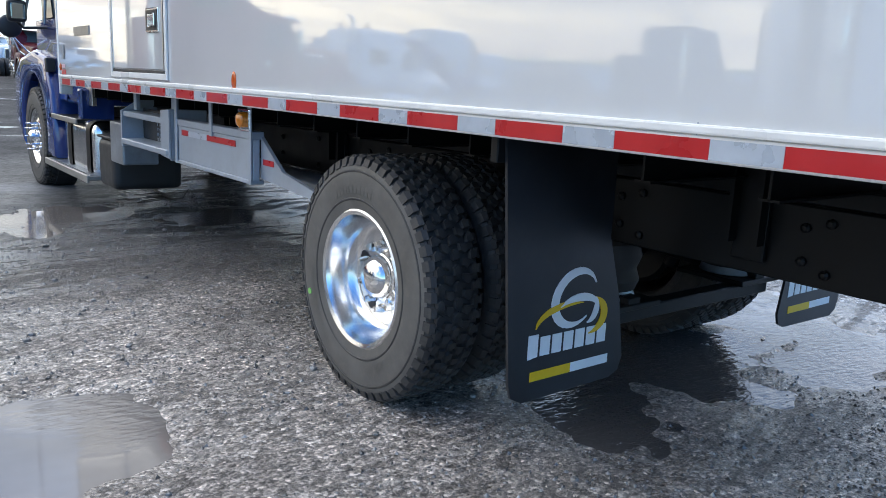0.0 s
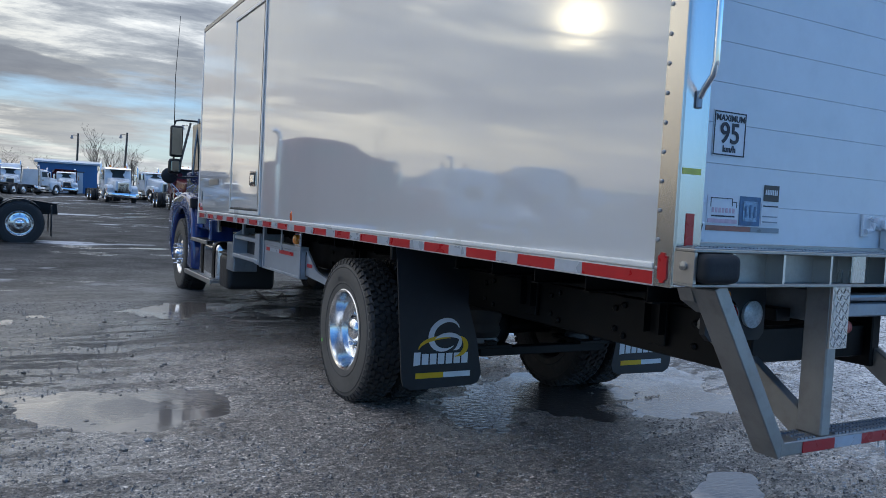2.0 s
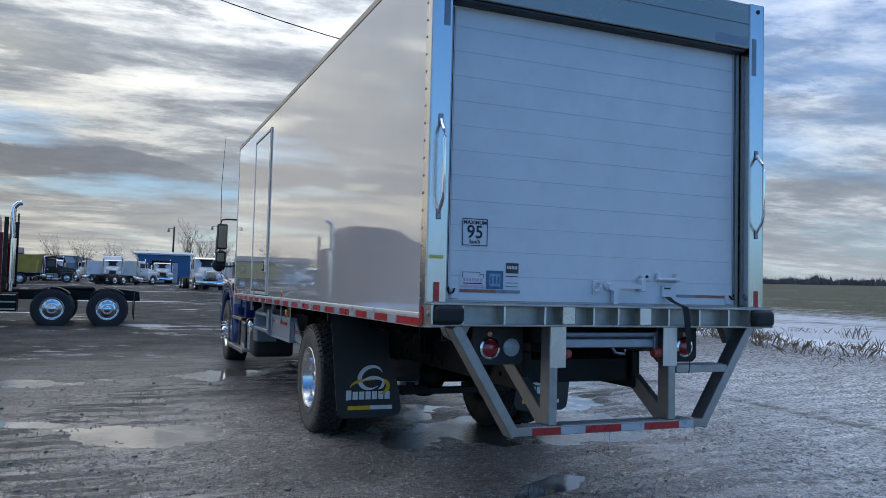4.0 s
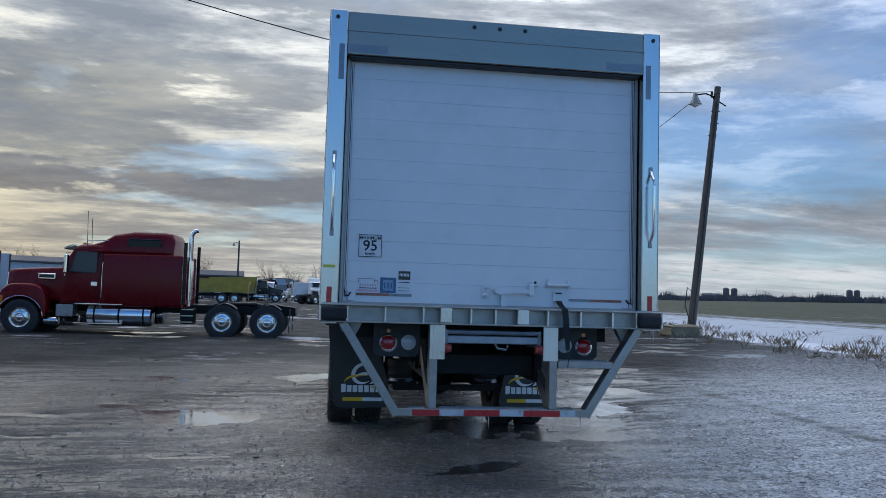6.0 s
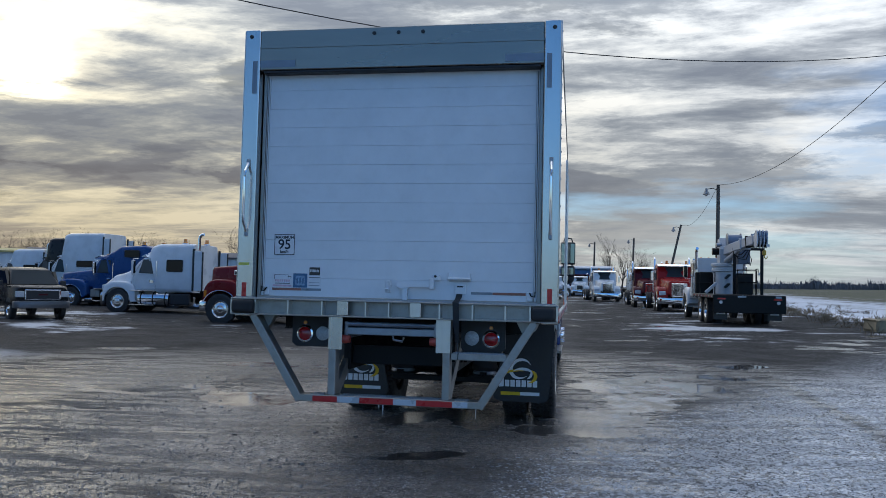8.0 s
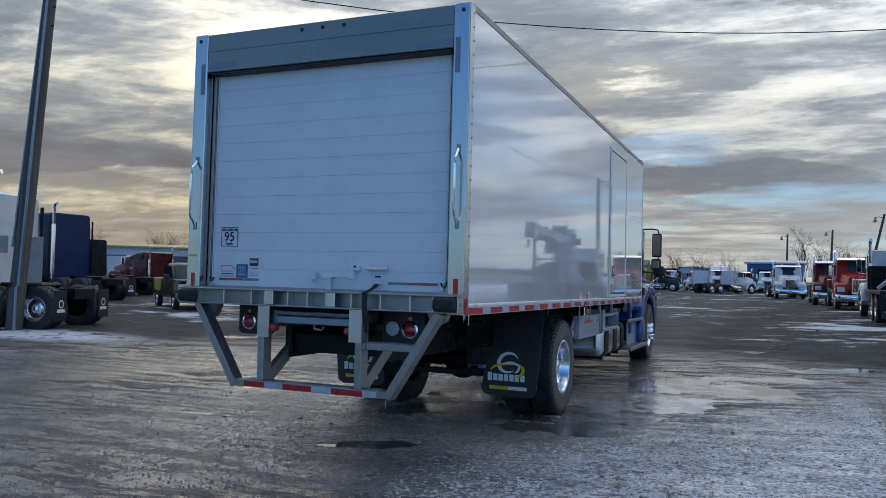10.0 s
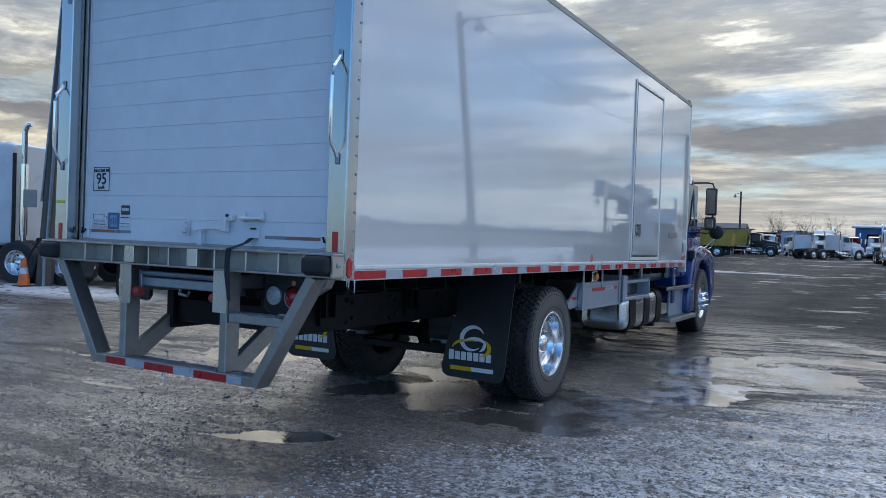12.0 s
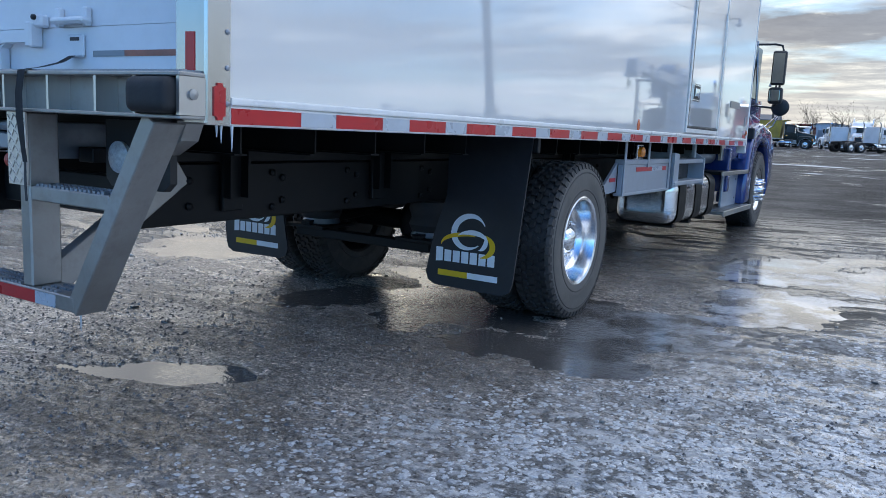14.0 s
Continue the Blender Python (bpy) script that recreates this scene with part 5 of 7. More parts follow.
    lk(t, add(mul(tmath(t, "SUBTRACT", py, mul(px, .10)), 2.1), mul(wav, 1.6)), rut_v.inputs[1])
    ruts = tnoise(t, rut_v.outputs[0], 2.0, 9, .66)
    yard = mul(inv(mul(strip, .85)), inv(mul(pave, .8)))
    hollow = mul(tramp(t, ruts, ((.495, 1.0), (.535, 0.0))), yard)
    crest = mul(tramp(t, ruts, ((.50, 0.0), (.60, 1.0))), yard)
    # frost and trodden snow on the field side, pressed away in a tyre track
    flake = tnoise(t, P, 22, 4, .6)
    line = tmath(t, "SUBTRACT", add(px, mul(mid, 1.6)), add(1.55, mul(tmath(t, "MAXIMUM", tmath(t, "SUBTRACT", py, .8), 0.0), .55)))
    side = mul(line, .42, True)
    back = inv(mul(tmath(t, "SUBTRACT", py, 6.0), .10, True))
    track = inv(mul(tmath(t, "ABSOLUTE", tmath(t, "SUBTRACT", px, add(4.38, add(mul(py, .02), mul(mid, .18))))), 5.0))
    frosty = mul(mul(side, add(mul(back, .8), .2)), inv(mul(track, .85)))
    frost = mul(tramp(t, add(mul(flake, .8), mul(small, .2)), ((.45, 0.0), (.55, 1.0))), frosty)
    blow = mapped(.30, .36, -12)
    streak = tnoise(t, blow, .42, 9, .66)
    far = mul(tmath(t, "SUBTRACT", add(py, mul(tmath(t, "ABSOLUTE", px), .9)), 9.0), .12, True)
    old = mul(tramp(t, streak, ((.562, 0.0), (.60, 1.0))), far)
    heap = mul(tramp(t, tnoise(t, P, 2.4, 7, .65), ((.40, 0.0), (.47, 1.0))), region(t, px, py, -12.6, 6.9, 3.2, 1.0))
    old = tmath(t, "MAXIMUM", old, mul(heap, 1.3, True))
    snow_amt = tmath(t, "MAXIMUM", mul(add(frost, mul(frosty, .16)), .74, True), mul(old, .72))
    snow_col = tramp(t, small, ((.3, (.52, .54, .57)), (.7, (.78, .79, .81))))
    # field beyond the verge: stubble and grass under thin snow
    edge = tmath(t, "SUBTRACT", px, add(mul(mid, 2.5), add(10.2, mul(py, .045))))
    field = mul(edge, 1.2, True)
    rowsn = tnoise(t, mapped(1.0, .10, 0), .22, 8, .68)
    turf = tramp(t, tnoise(t, P, 4.0, 9, .74), ((.32, (.045, .048, .036)), (.50, (.115, .115, .080)), (.66, (.22, .205, .155))))
    tuft = tnoise(t, mapped(1.0, .35, 8), 2.4, 9, .76)
    deep = inv(mul(tmath(t, "SUBTRACT", edge, 3.0), .045, True))
    patch = tramp(t, add(add(mul(rowsn, .40), mul(tuft, .45)), mul(deep, .22)), ((.50, 0.0), (.58, 1.0)))
    turf = tmix(t, mul(patch, .9), turf, (.62, .65, .70))
    verge = inv(mul(tmath(t, "ABSOLUTE", tmath(t, "SUBTRACT", edge, 1.4)), .45))
    verge = tramp(t, add(mul(verge, .5), mul(tnoise(t, P, 2.2, 7, .65), .6)), ((.55, 0.0), (.64, 1.0)))
    turf = tmix(t, verge, turf, (.78, .80, .84))
    # yard base colour goes darker and slightly cooler with distance
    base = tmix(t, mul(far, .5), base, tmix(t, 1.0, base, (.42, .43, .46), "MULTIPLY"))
    base = tmix(t, snow_amt, base, snow_col)
    base = tmix(t, field, base, turf)
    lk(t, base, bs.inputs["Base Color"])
    # roughness: a wet film nearly everywhere, matt crumbs, standing water far off, dry snow
    wet = tramp(t, add(mul(small, .5), mul(mid, .5)), ((.35, .24), (.65, .42)))
    rough = tmix(t, strip, wet, tramp(t, mid, ((.35, (.26, .26, .26)), (.65, (.50, .50, .50)))))
    rough = tmix(t, crest, rough, (.65, .65, .65))
    rough = tmix(t, pave, rough, tramp(t, mid, ((.35, (.20, .20, .20)), (.65, (.36, .36, .36)))))
    off = mul(tmath(t, "SUBTRACT", add(py, mul(tmath(t, "ABSOLUTE", px), .6)), 7.5), .16, True)
    blots = tramp(t, add(mul(tnoise(t, blow, 1.0, 9, .68), .8), mul(big, .2)), ((.575, 0.0), (.60, 1.0)))
    # between the crumbs the water stands as a thin bright film, most of it in the hollows
    sheen = add(add(crumb, mul(tmath(t, "SUBTRACT", .5, ruts), 2.8)), add(mul(tmath(t, "SUBTRACT", small, .5), .9), mul(tmath(t, "SUBTRACT", mid, .5), .6)))
    sheen = mul(tramp(t, sheen, ((.47, 0.0), (.50, 1.0))), inv(mul(strip, .6)))
    film = tmix(t, off, mul(tmath(t, "MAXIMUM", sheen, mul(hollow, .25)), inv(mul(pave, .8))), blots)
    rough = tmix(t, mul(off, .8), rough, (.70, .70, .70))
    rough = tmix(t, film, rough, tmix(t, off, (.08, .08, .08), (.055, .055, .055)))
    pools = mul(tramp(t, tnoise(t, blow, .9, 8, .62), ((.61, 0.0), (.64, 1.0))), mul(tmath(t, "SUBTRACT", py, 10.0), .2, True))
    pools = mul(pools, inv(field))
    rough = tmix(t, pools, rough, (.03, .03, .03))
    rough = tmix(t, tmath(t, "MAXIMUM", mul(snow_amt, .8), field), rough, (.62, .62, .62))
    lk(t, rough, bs.inputs["Roughness"])
    wetness = tmath(t, "MAXIMUM", film, pools)
    shiny = mul(mul(add(.16, mul(wetness, .84)), inv(mul(mul(off, inv(wetness)), .85))), inv(mul(field, .75)))
    lk(t, shiny, bs.inputs["Specular IOR Level"])
    bs.inputs["IOR"].default_value = 1.62
    h = add(mul(grit, .55), add(mul(vor.outputs["Distance"], -.7), add(mul(small, .9), mul(crumb, 2.0))))
    h = add(h, mul(frost, .9))
    h = add(h, mul(mul(ruts, yard), 4.5))
    calm = mul(inv(tmath(t, "MAXIMUM", pools, mul(film, .72))), inv(mul(pave, .70)))
    tbump(t, bs, mul(h, calm), .8, .0085)
    return m


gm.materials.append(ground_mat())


def water_mat():
    m = bpy.data.materials.new("muddy_puddle_water")
    t, bs = tree_of(m)
    geo = t.nodes.new("ShaderNodeNewGeometry")
    P = geo.outputs["Position"]
    bs.inputs["Roughness"].default_value, bs.inputs["IOR"].default_value = .045, 1.75
    mp = t.nodes.new("ShaderNodeMapping")
    mp.inputs["Scale"].default_value = (1.0, 2.6, 1)
    mp.inputs["Rotation"].default_value = (0, 0, radians(25))
    lk(t, P, mp.inputs[0])
    sp = t.nodes.new("ShaderNodeSeparateXYZ")
    lk(t, P, sp.inputs[0])
    mud = tramp(t, tnoise(t, P, 1.3, 4), ((.3, (.13, .112, .10)), (.7, (.19, .17, .155))))
    silt = tmath(t, "SUBTRACT", -.2, tmath(t, "MULTIPLY", sp.outputs[0], .8), True)
    ice = tmath(t, "MULTIPLY", region(t, sp.outputs[0], sp.outputs[1], 2.3, 4.9, 1.0, 2.2), tramp(t, tnoise(t, P, 2.6, 6, .65), ((.44, 0.0), (.56, .8))))
    lk(t, tmix(t, ice, tmix(t, silt, (.075, .071, .068), mud), (.46, .48, .51)), bs.inputs["Base Color"])
    # wind ripples, strongest in the draught under the truck
    windy = tmath(t, "ADD", tmath(t, "MULTIPLY", region(t, sp.outputs[0], sp.outputs[1], .6, 2.6, 1.5, .9), .6), tramp(t, tnoise(t, P, .9, 2), ((.45, 0.03), (.62, .7))))
    h = tmath(t, "MULTIPLY", tnoise(t, mp.outputs[0], 15, 3, .5), windy)
    tbump(t, bs, h, .45, .02)
    return m


WATER = water_mat()
wv = [(-5.1, -4.5), (1.0, -4.5), (6.5, -4.5), (6.5, 10.9), (1.0, 10.9), (-5.1, 10.9)]
bm = bmesh.new()
vs = [bm.verts.new((x, y, WATER_Z + lie(x))) for x, y in wv]
bm.faces.new((vs[0], vs[1], vs[4], vs[5]))
bm.faces.new((vs[1], vs[2], vs[3], vs[4]))
tagged(new("puddle_water", to_mesh("puddle_water", bm, WATER)), "shallow muddy rain puddles lying in the gravel", "puddle", kind="structure")

# ---- loose stones, grit and trodden snow on the ground ----
def surface(x, y):
    return float(relief(np.array([x]), np.array([y]))[0]) + lie(x)


def pebble(rng, seed):
    bm = bmesh.new()
    bmesh.ops.create_icosphere(bm, subdivisions=1, radius=1)
    for v in bm.verts:
        v.co *= rng.uniform(.72, 1.15)
        v.co.z *= .62
    return to_mesh("stone", bm, STONE)


def stone_mat():
    m = bpy.data.materials.new("wet_crushed_stone")
    t, bs = tree_of(m)
    oi = t.nodes.new("ShaderNodeObjectInfo")
    ge = t.nodes.new("ShaderNodeNewGeometry")
    r = tmath(t, "FRACT", tmath(t, "ADD", oi.outputs["Random"], ge.outputs["Random Per Island"]))
    c = tramp(t, r, ((0, (.055, .052, .050)), (.5, (.13, .122, .115)), (.85, (.23, .218, .205)), (1, (.44, .425, .40))))
    n = tnoise(t, ge.outputs["Position"], 160, 3)
    lk(t, tmix(t, tmath(t, "MULTIPLY", n, .5), c, (.05, .05, .05)), bs.inputs["Base Color"])
    bs.inputs["Roughness"].default_value = .20
    bs.inputs["Specular IOR Level"].default_value = .8
    tbump(t, bs, n, .4, .003)
    return m


def snow_mat():
    m = bpy.data.materials.new("trodden_icy_snow")
    t, bs = tree_of(m)
    ge = t.nodes.new("ShaderNodeNewGeometry")
    n = tnoise(t, ge.outputs["Position"], 90, 6, .7)
    c = tramp(t, n, ((.3, (.20, .205, .215)), (.5, (.46, .465, .475)), (.70, (.78, .78, .785))))
    c = tmix(t, tmath(t, "MULTIPLY", ge.outputs["Random Per Island"], .45), c, (.24, .25, .27))
    lk(t, c, bs.inputs["Base Color"])
    bs.inputs["Roughness"].default_value = .42
    bs.inputs["Subsurface Weight"].default_value = .0
    tbump(t, bs, n, .6, .006)
    return m


STONE, SNOW = stone_mat(), snow_mat()
rng = random.Random(12)
PEBBLES = [pebble(rng, k) for k in range(8)]
for k in range(230):
    if k < 150:
        x, y = rng.uniform(-4.2, -.6), rng.uniform(1.2, 7.5)
    else:
        x, y = rng.uniform(-3.5, 4.0), rng.uniform(-2.5, 4.0)
    r = .010 + .016 * rng.random() ** 2.5
    ob = part("stone", PEBBLES[k % 8], None, ground)
    ob.matrix_basis = Matrix.Translation((x, y, surface(x, y) + r * .25)) @ Matrix.Rotation(rng.uniform(0, 6.3), 4, "Z") @ Matrix.Diagonal((r * rng.uniform(.8, 1.4), r, r, 1))


def scatter(name, count, draw, shape, material, label, category):
    """Many small pieces as one mesh: shape gives points round a unit piece, draw gives x, y, size."""
    gen = np.random.default_rng(8)
    base, faces = shape
    pos = draw(gen, count)
    n = len(pos)
    z = relief(pos[:, 0], pos[:, 1]) + np.maximum(0, pos[:, 0] - SLOPE_X0) * SLOPE
    a = gen.uniform(0, 6.283, n)
    jit = gen.uniform(.70, 1.3, (n, len(base)))
    asp = gen.uniform(.7, 1.5, n)
    bx, by, bz = base[:, 0][None] * jit * asp[:, None], base[:, 1][None] * jit, base[:, 2][None] * gen.uniform(.45, 1.75, (n, len(base)))
    s = pos[:, 2][:, None]
    vx = pos[:, 0][:, None] + s * (bx * np.cos(a)[:, None] - by * np.sin(a)[:, None])
    vy = pos[:, 1][:, None] + s * (bx * np.sin(a)[:, None] + by * np.cos(a)[:, None])
    vz = z[:, None] + s * bz
    co = np.stack((vx, vy, vz), -1).reshape(-1, 3)
    f = (faces[None] + (np.arange(n) * len(base))[:, None, None]).reshape(-1, 3)
    me = bpy.data.meshes.new(name)
    me.from_pydata(co.tolist(), [], f.tolist())
    me.materials.append(material)
    return tagged(new(name, me), label, category, kind="stuff")


GRAIN = (np.array([(1, 0, .1), (.3, .95, .1), (-.8, .6, .1), (-.8, -.6, .1), (.3, -.95, .1), (.1, .1, .85)]),
         np.array([(0, 1, 5), (1, 2, 5), (2, 3, 5), (3, 4, 5), (4, 0, 5)]))
ang = np.linspace(0, 2 * math.pi, 7)[:-1]
FLAKE = (np.concatenate((np.stack((np.cos(ang), np.sin(ang), np.full(6, -.10)), -1), np.stack((np.cos(ang + .3) * .66, np.sin(ang + .3) * .66, np.full(6, .13)), -1), [(0, 0, .16)])),
         np.array([q for k in range(6) for q in ((k, (k + 1) % 6, 6 + k), ((k + 1) % 6, 6 + (k + 1) % 6, 6 + k), (6 + k, 6 + (k + 1) % 6, 12))]))


def draw_grit(gen, n):
    x, y = gen.uniform(-4.6, 4.5, n), gen.uniform(-3.2, 8.5, n)
    keep = fbm(x * 1.1, y * 1.1, 77, 3) + .22 * (x < 0) + gen.uniform(-.15, .15, n) > .53
    keep &= relief(x, y) > -.012
    x, y = x[keep], y[keep]
    return np.stack((x, y, .0025 + .0085 * gen.random(len(x)) ** 3.5), -1)


def draw_rear_grit(gen, n):
    x, y = gen.uniform(-4.5, 1.4, n), gen.uniform(-2.6, 2.6, n)
    keep = (fbm(x * 1.4, y * 1.4, 79, 3) + gen.uniform(-.25, .25, n) > .40) & (relief(x, y) > -.011)
    x, y = x[keep], y[keep]
    return np.stack((x, y, .002 + .0065 * gen.random(len(x)) ** 4), -1)


def draw_flakes(gen, n):
    x, y = gen.uniform(.2, 6.4, n), gen.uniform(-4.2, 7.8, n)
    line = x - .80 - .62 * np.maximum(0, y - .6) + .6 * (fbm(x * 1.6, y * 1.6, 93, 3) - .5)
    dens = np.clip(line * 1.3 + .05, 0, 1) * np.clip(np.abs(x - 4.45 - .02 * y) * 6 - .2, .12, 1) * np.clip(1.15 - np.maximum(0, y - 3.2) * .16, .12, 1)
    dens *= np.clip(.15 + 1.5 * fbm(x * .9, y * .9, 91, 3), 0, 1) * np.clip((fbm(x * 7, y * 7, 95, 3) - .36) * 5, .22, 1)
    dens *= np.clip((6.4 - x) * .6, 0, 1) * np.clip((y + 4.2) * .8, 0, 1)
    keep = gen.random(n) < dens
    keep &= relief(x, y) > -.011
    x, y = x[keep], y[keep]
    return np.stack((x, y, .005 + .014 * gen.random(len(x)) ** 2.2), -1)


scatter("gravel", 90000, draw_grit, GRAIN, STONE, "loose crushed grey and brown gravel on the yard", "gravel")
scatter("gravel", 75000, draw_rear_grit, GRAIN, STONE, "coarse wet grit pressed into the yard", "gravel")
scatter("trodden_snow", 160000, draw_flakes, FLAKE, SNOW, "thin trodden clumps of icy snow on gravel", "snow")

# ---- other vehicles ----
GRILLE_M = mat("grey_grille_metal", (.16, .16, .165), .4, .6, .1, 3, 60, .02)
def paint(name, col, rough=.28):
    return mat(name, col, rough, 0, .08, 1.5, 40, .01, .10, 0, (1, 1, 1), .2)


RED_P, DARK_RED_P, ORANGE_RED_P = paint("deep_red_paint", (.15, .0025, .006)), paint("dark_red_paint", (.075, .005, .008)), paint("bright_red_paint", (.28, .012, .010))
WHITE_P, BLUE_P, NAVY_P = paint("white_truck_paint", (.62, .64, .66)), paint("mid_blue_paint", (.018, .065, .19)), paint("navy_paint", (.010, .022, .075))
BLACK_P, GREEN_P = paint("black_truck_paint", (.012, .012, .013)), paint("dark_green_black_paint", (.02, .025, .022))
YELLOW_P = mat("yellow_dump_body", (.42, .28, .03), .5, 0, .2, 1.5, 30, .04, .1, .35)
BEACON = lens_mat("amber_beacon", (.75, .24, .02))
GREY_P = paint("grey_crane_paint", (.42, .45, .48))


def side_pair(parent, name, x0, x1, y0, y1, z0, z1, material, b=.01, label=""):
    for s in (-1, 1):
        part(name, box(*sorted((s * x0, s * x1)), y0, y1, z0, z1, b), material, parent, label)


def fender(s, x0, x1, long, top, low=.62, soft=.09, r=.62):
    """Wing over a front wheel: a rounded crown from x0 out to x1, with the wheel arch cut under it."""
    bm = bmesh.new()
    angles = [math.pi * k / 20 for k in range(21)]
    arch = [(r * math.cos(a), .50 + r * math.sin(a)) for a in angles]
    crown = []
    for a in angles:
        c, q = math.cos(a), math.sin(a)
        crown.append((math.copysign(abs(c) ** .62, c) * (long if c > 0 else long + .12), low + (top - low) * q ** .55))
    rows = []
    for x, k in ((x0, 0), (x1 - soft, 0), (x1 - soft * .45, .12), (x1 - soft * .1, .45), (x1, 1.0)):
        row = []
        for (oy, oz), (ay, az) in zip(crown, arch):
            d = max(.01, math.hypot(ay - oy, az - oz))
            f = min(.6, soft * k / d)
            row.append(bm.verts.new((s * x, oy + (ay - oy) * f, oz + (az - oz) * f)))
        rows.append(row)
    rows.append([bm.verts.new((s * x1, y, z)) for y, z in arch])
    rows.append([bm.verts.new((s * x0, y, z)) for y, z in arch])
    fs = []
    for p, q in zip(rows, rows[1:] + rows[:1]):
        fs += [bm.faces.new((p[k], p[k + 1], q[k + 1], q[k])) for k in range(len(p) - 1)]
    bmesh.ops.recalc_face_normals(bm, faces=fs)
    return bm


def outline(s, x, pts, r=.008):
    """A thin raised line along a closed run of (y, z) on a lorry's side."""
    return tube([(s * x, y, z) for y, z in pts + pts[:1]], r, seg=5)


def hauler(label, colour, x, y, turn, hood=(1.95, 2.25), roof=2.75, cab=(-1.15, -2.35), sleeper=None, axles=(-5.6, -6.95), front=1.05, aero=False,
           beacon=False, stacks="both", category="truck", tanks=True, tail=None, detail=True, name="tractor_truck", second_front=False, z=None, tank=None, wing=1.42, quarter=False):
    """A conventional lorry, root under its front axle, nose along +y. hood: its height at the nose and at the windscreen."""
    root = thing(name, label, category, Matrix.Translation((x, y, lie(x) if z is None else z)) @ Matrix.Rotation(radians(turn), 4, "Z"), group="parked lorries")
    end = (axles[-1] - .95) if tail is None else tail
    for s in (-1, 1):
        part("frame_rail", box(*sorted((s * .38, s * .46)), end, front - .3, .72, .98, .01), BLACK_STEEL, root)
    part("rear_tie", box(-.46, .46, end - .02, end + .06, .72, .98), BLACK_STEEL, root)
    h0, h1 = hood
    c0, c1 = cab
    lean = .50 if aero else .30
    if aero:
        part("hood", loft([(front - .02, .62, .50, .70, 1.12, .10), (front - .12, .86, .66, .66, h0 - .16, .16), (front - .38, 1.02, .74, .62, h0 + .02, .22), (.40, 1.10, .80, .84, h0 + .12, .24), (0, 1.14, .84, 1.0, h0 + .55 * (h1 - h0), .24),
                           (c0 * .55, 1.12, .88, 1.02, h0 + .85 * (h1 - h0), .20), (c0 + .05, 1.10, .94, 1.02, h1, .16)]), colour, root, "", True)
        bumper = part("front_bumper", loft([(front + .06, .78, .76, .32, .66, .10), (front - .06, 1.02, 1.0, .30, .74, .12), (front - .26, 1.18, 1.14, .30, .84, .12), (.54, 1.20, 1.16, .34, .86, .06)]), BLACK_PLASTIC if aero == 2 else colour, root, "", True)
        part("bumper_slot", box(-.42, .42, front + .05, front + .075, .42, .56, .01), BLACK_PLASTIC, bumper)
        g = part("grille", loft([(front + .005, .42, .34, .78, 1.10, .08), (front - .13, .52, .44, .74, h0 - .22, .10)]), GRILLE_M, root, "silver grille", True)
    else:
        part("hood", loft([(front - .12, .60, .54, .98, h0 - .10, .07), (front - .17, .64, .58, .95, h0 - .02, .10), (front - .32, .68, .62, .95, h0, .12), (-.3, .82, .76, 1.0, h0 + .55 * (h1 - h0), .13), (c0 + .05, .97, .88, 1.0, h1, .13)]), colour, root, "", True)
        part("front_bumper", loft([(front + .14, .92, .92, .44, .76, .05), (front + .02, 1.16, 1.16, .42, .78, .05), (front - .10, 1.21, 1.21, .42, .78, .05), (front - .22, 1.21, 1.21, .44, .76, .05)]), CHROME, root, "chrome front bumper", True)
        g = part("grille", loft([(front - .055, .44, .42, .84, h0 - .12, .05), (front - .16, .48, .46, .82, h0 - .08, .06)]), CHROME, root, "chrome grille", True)
        part("grille_mesh", box(-.36, .36, front - .062, front - .045, .92, h0 - .20, .01), BLACK_PLASTIC, g)
    if detail and not aero:
        for k in range(11):
            part("grille_slat", box(-.345 + k * .0655, -.310 + k * .0655, front - .046, front - .025, .93, h0 - .21, .004), CHROME, g)
    elif detail:
        for k in range(6):
            zz = .84 + k * (h0 - 1.12) / 6
            part("grille_slat", box(-.36, .36, front - .05, front + .012, zz, zz + .03, .006), CHROME, g)
    for s in (-1, 1):
        if aero:
            part("wing", fender(s, .70, 1.20, .70, min(1.36, h0 - .12), .50, .14, .60), colour, root, "", True)
            part("headlamp", loft([(front - .12, .06, .05, -.06, .16, .03), (front - .42, .12, .08, -.10, .24, .05)]), CLEAR_LENS, root, "swept-back headlamp", True, Matrix.Translation((s * .96, 0, 1.0)))
        else:
            part("wing", fender(s, .60, 1.19, min(.78, front - .10), wing, .66, .12, .64), colour, root, "", True)
            part("arch_trim", tube([(s * 1.185, .645 * math.cos(radians(q)), .50 + .645 * math.sin(radians(q))) for q in range(20, 175, 11)], .014, seg=6), CHROME, root, "chrome arch trim")
            part("headlamp", box(*sorted((s * 1.10, s * .72)), min(.72, front - .16), min(.81, front - .07), .92, 1.16, .04, 3), CLEAR_LENS, root)
            part("turn_lamp", box(*sorted((s * 1.198, s * 1.15)), min(.64, front - .24), min(.74, front - .14), .90, 1.14, .02, 2), AMBER_LENS, root)
        wheel(root, s * 1.03, 0, .508, s, "flat")
        if second_front:
            wheel(root, s * 1.03, -1.35, .508, s, "flat")
        for a in axles:
            wheel(root, s * 1.06, a, .508, s, "flat" if quarter or not detail else "dish")
            wheel(root, s * .74, a, .508, s, rim=False)
            if quarter:
                arc = [(a + q * math.cos(radians(w)), .51 + q * math.sin(radians(w))) for q, ws in ((.575, range(40, 141, 12)), (.56, range(136, 39, -12))) for w in ws]
                part("wheel_guard", prism(arc, "x", *sorted((s * .60, s * 1.20))), BLACK_PLASTIC, root)
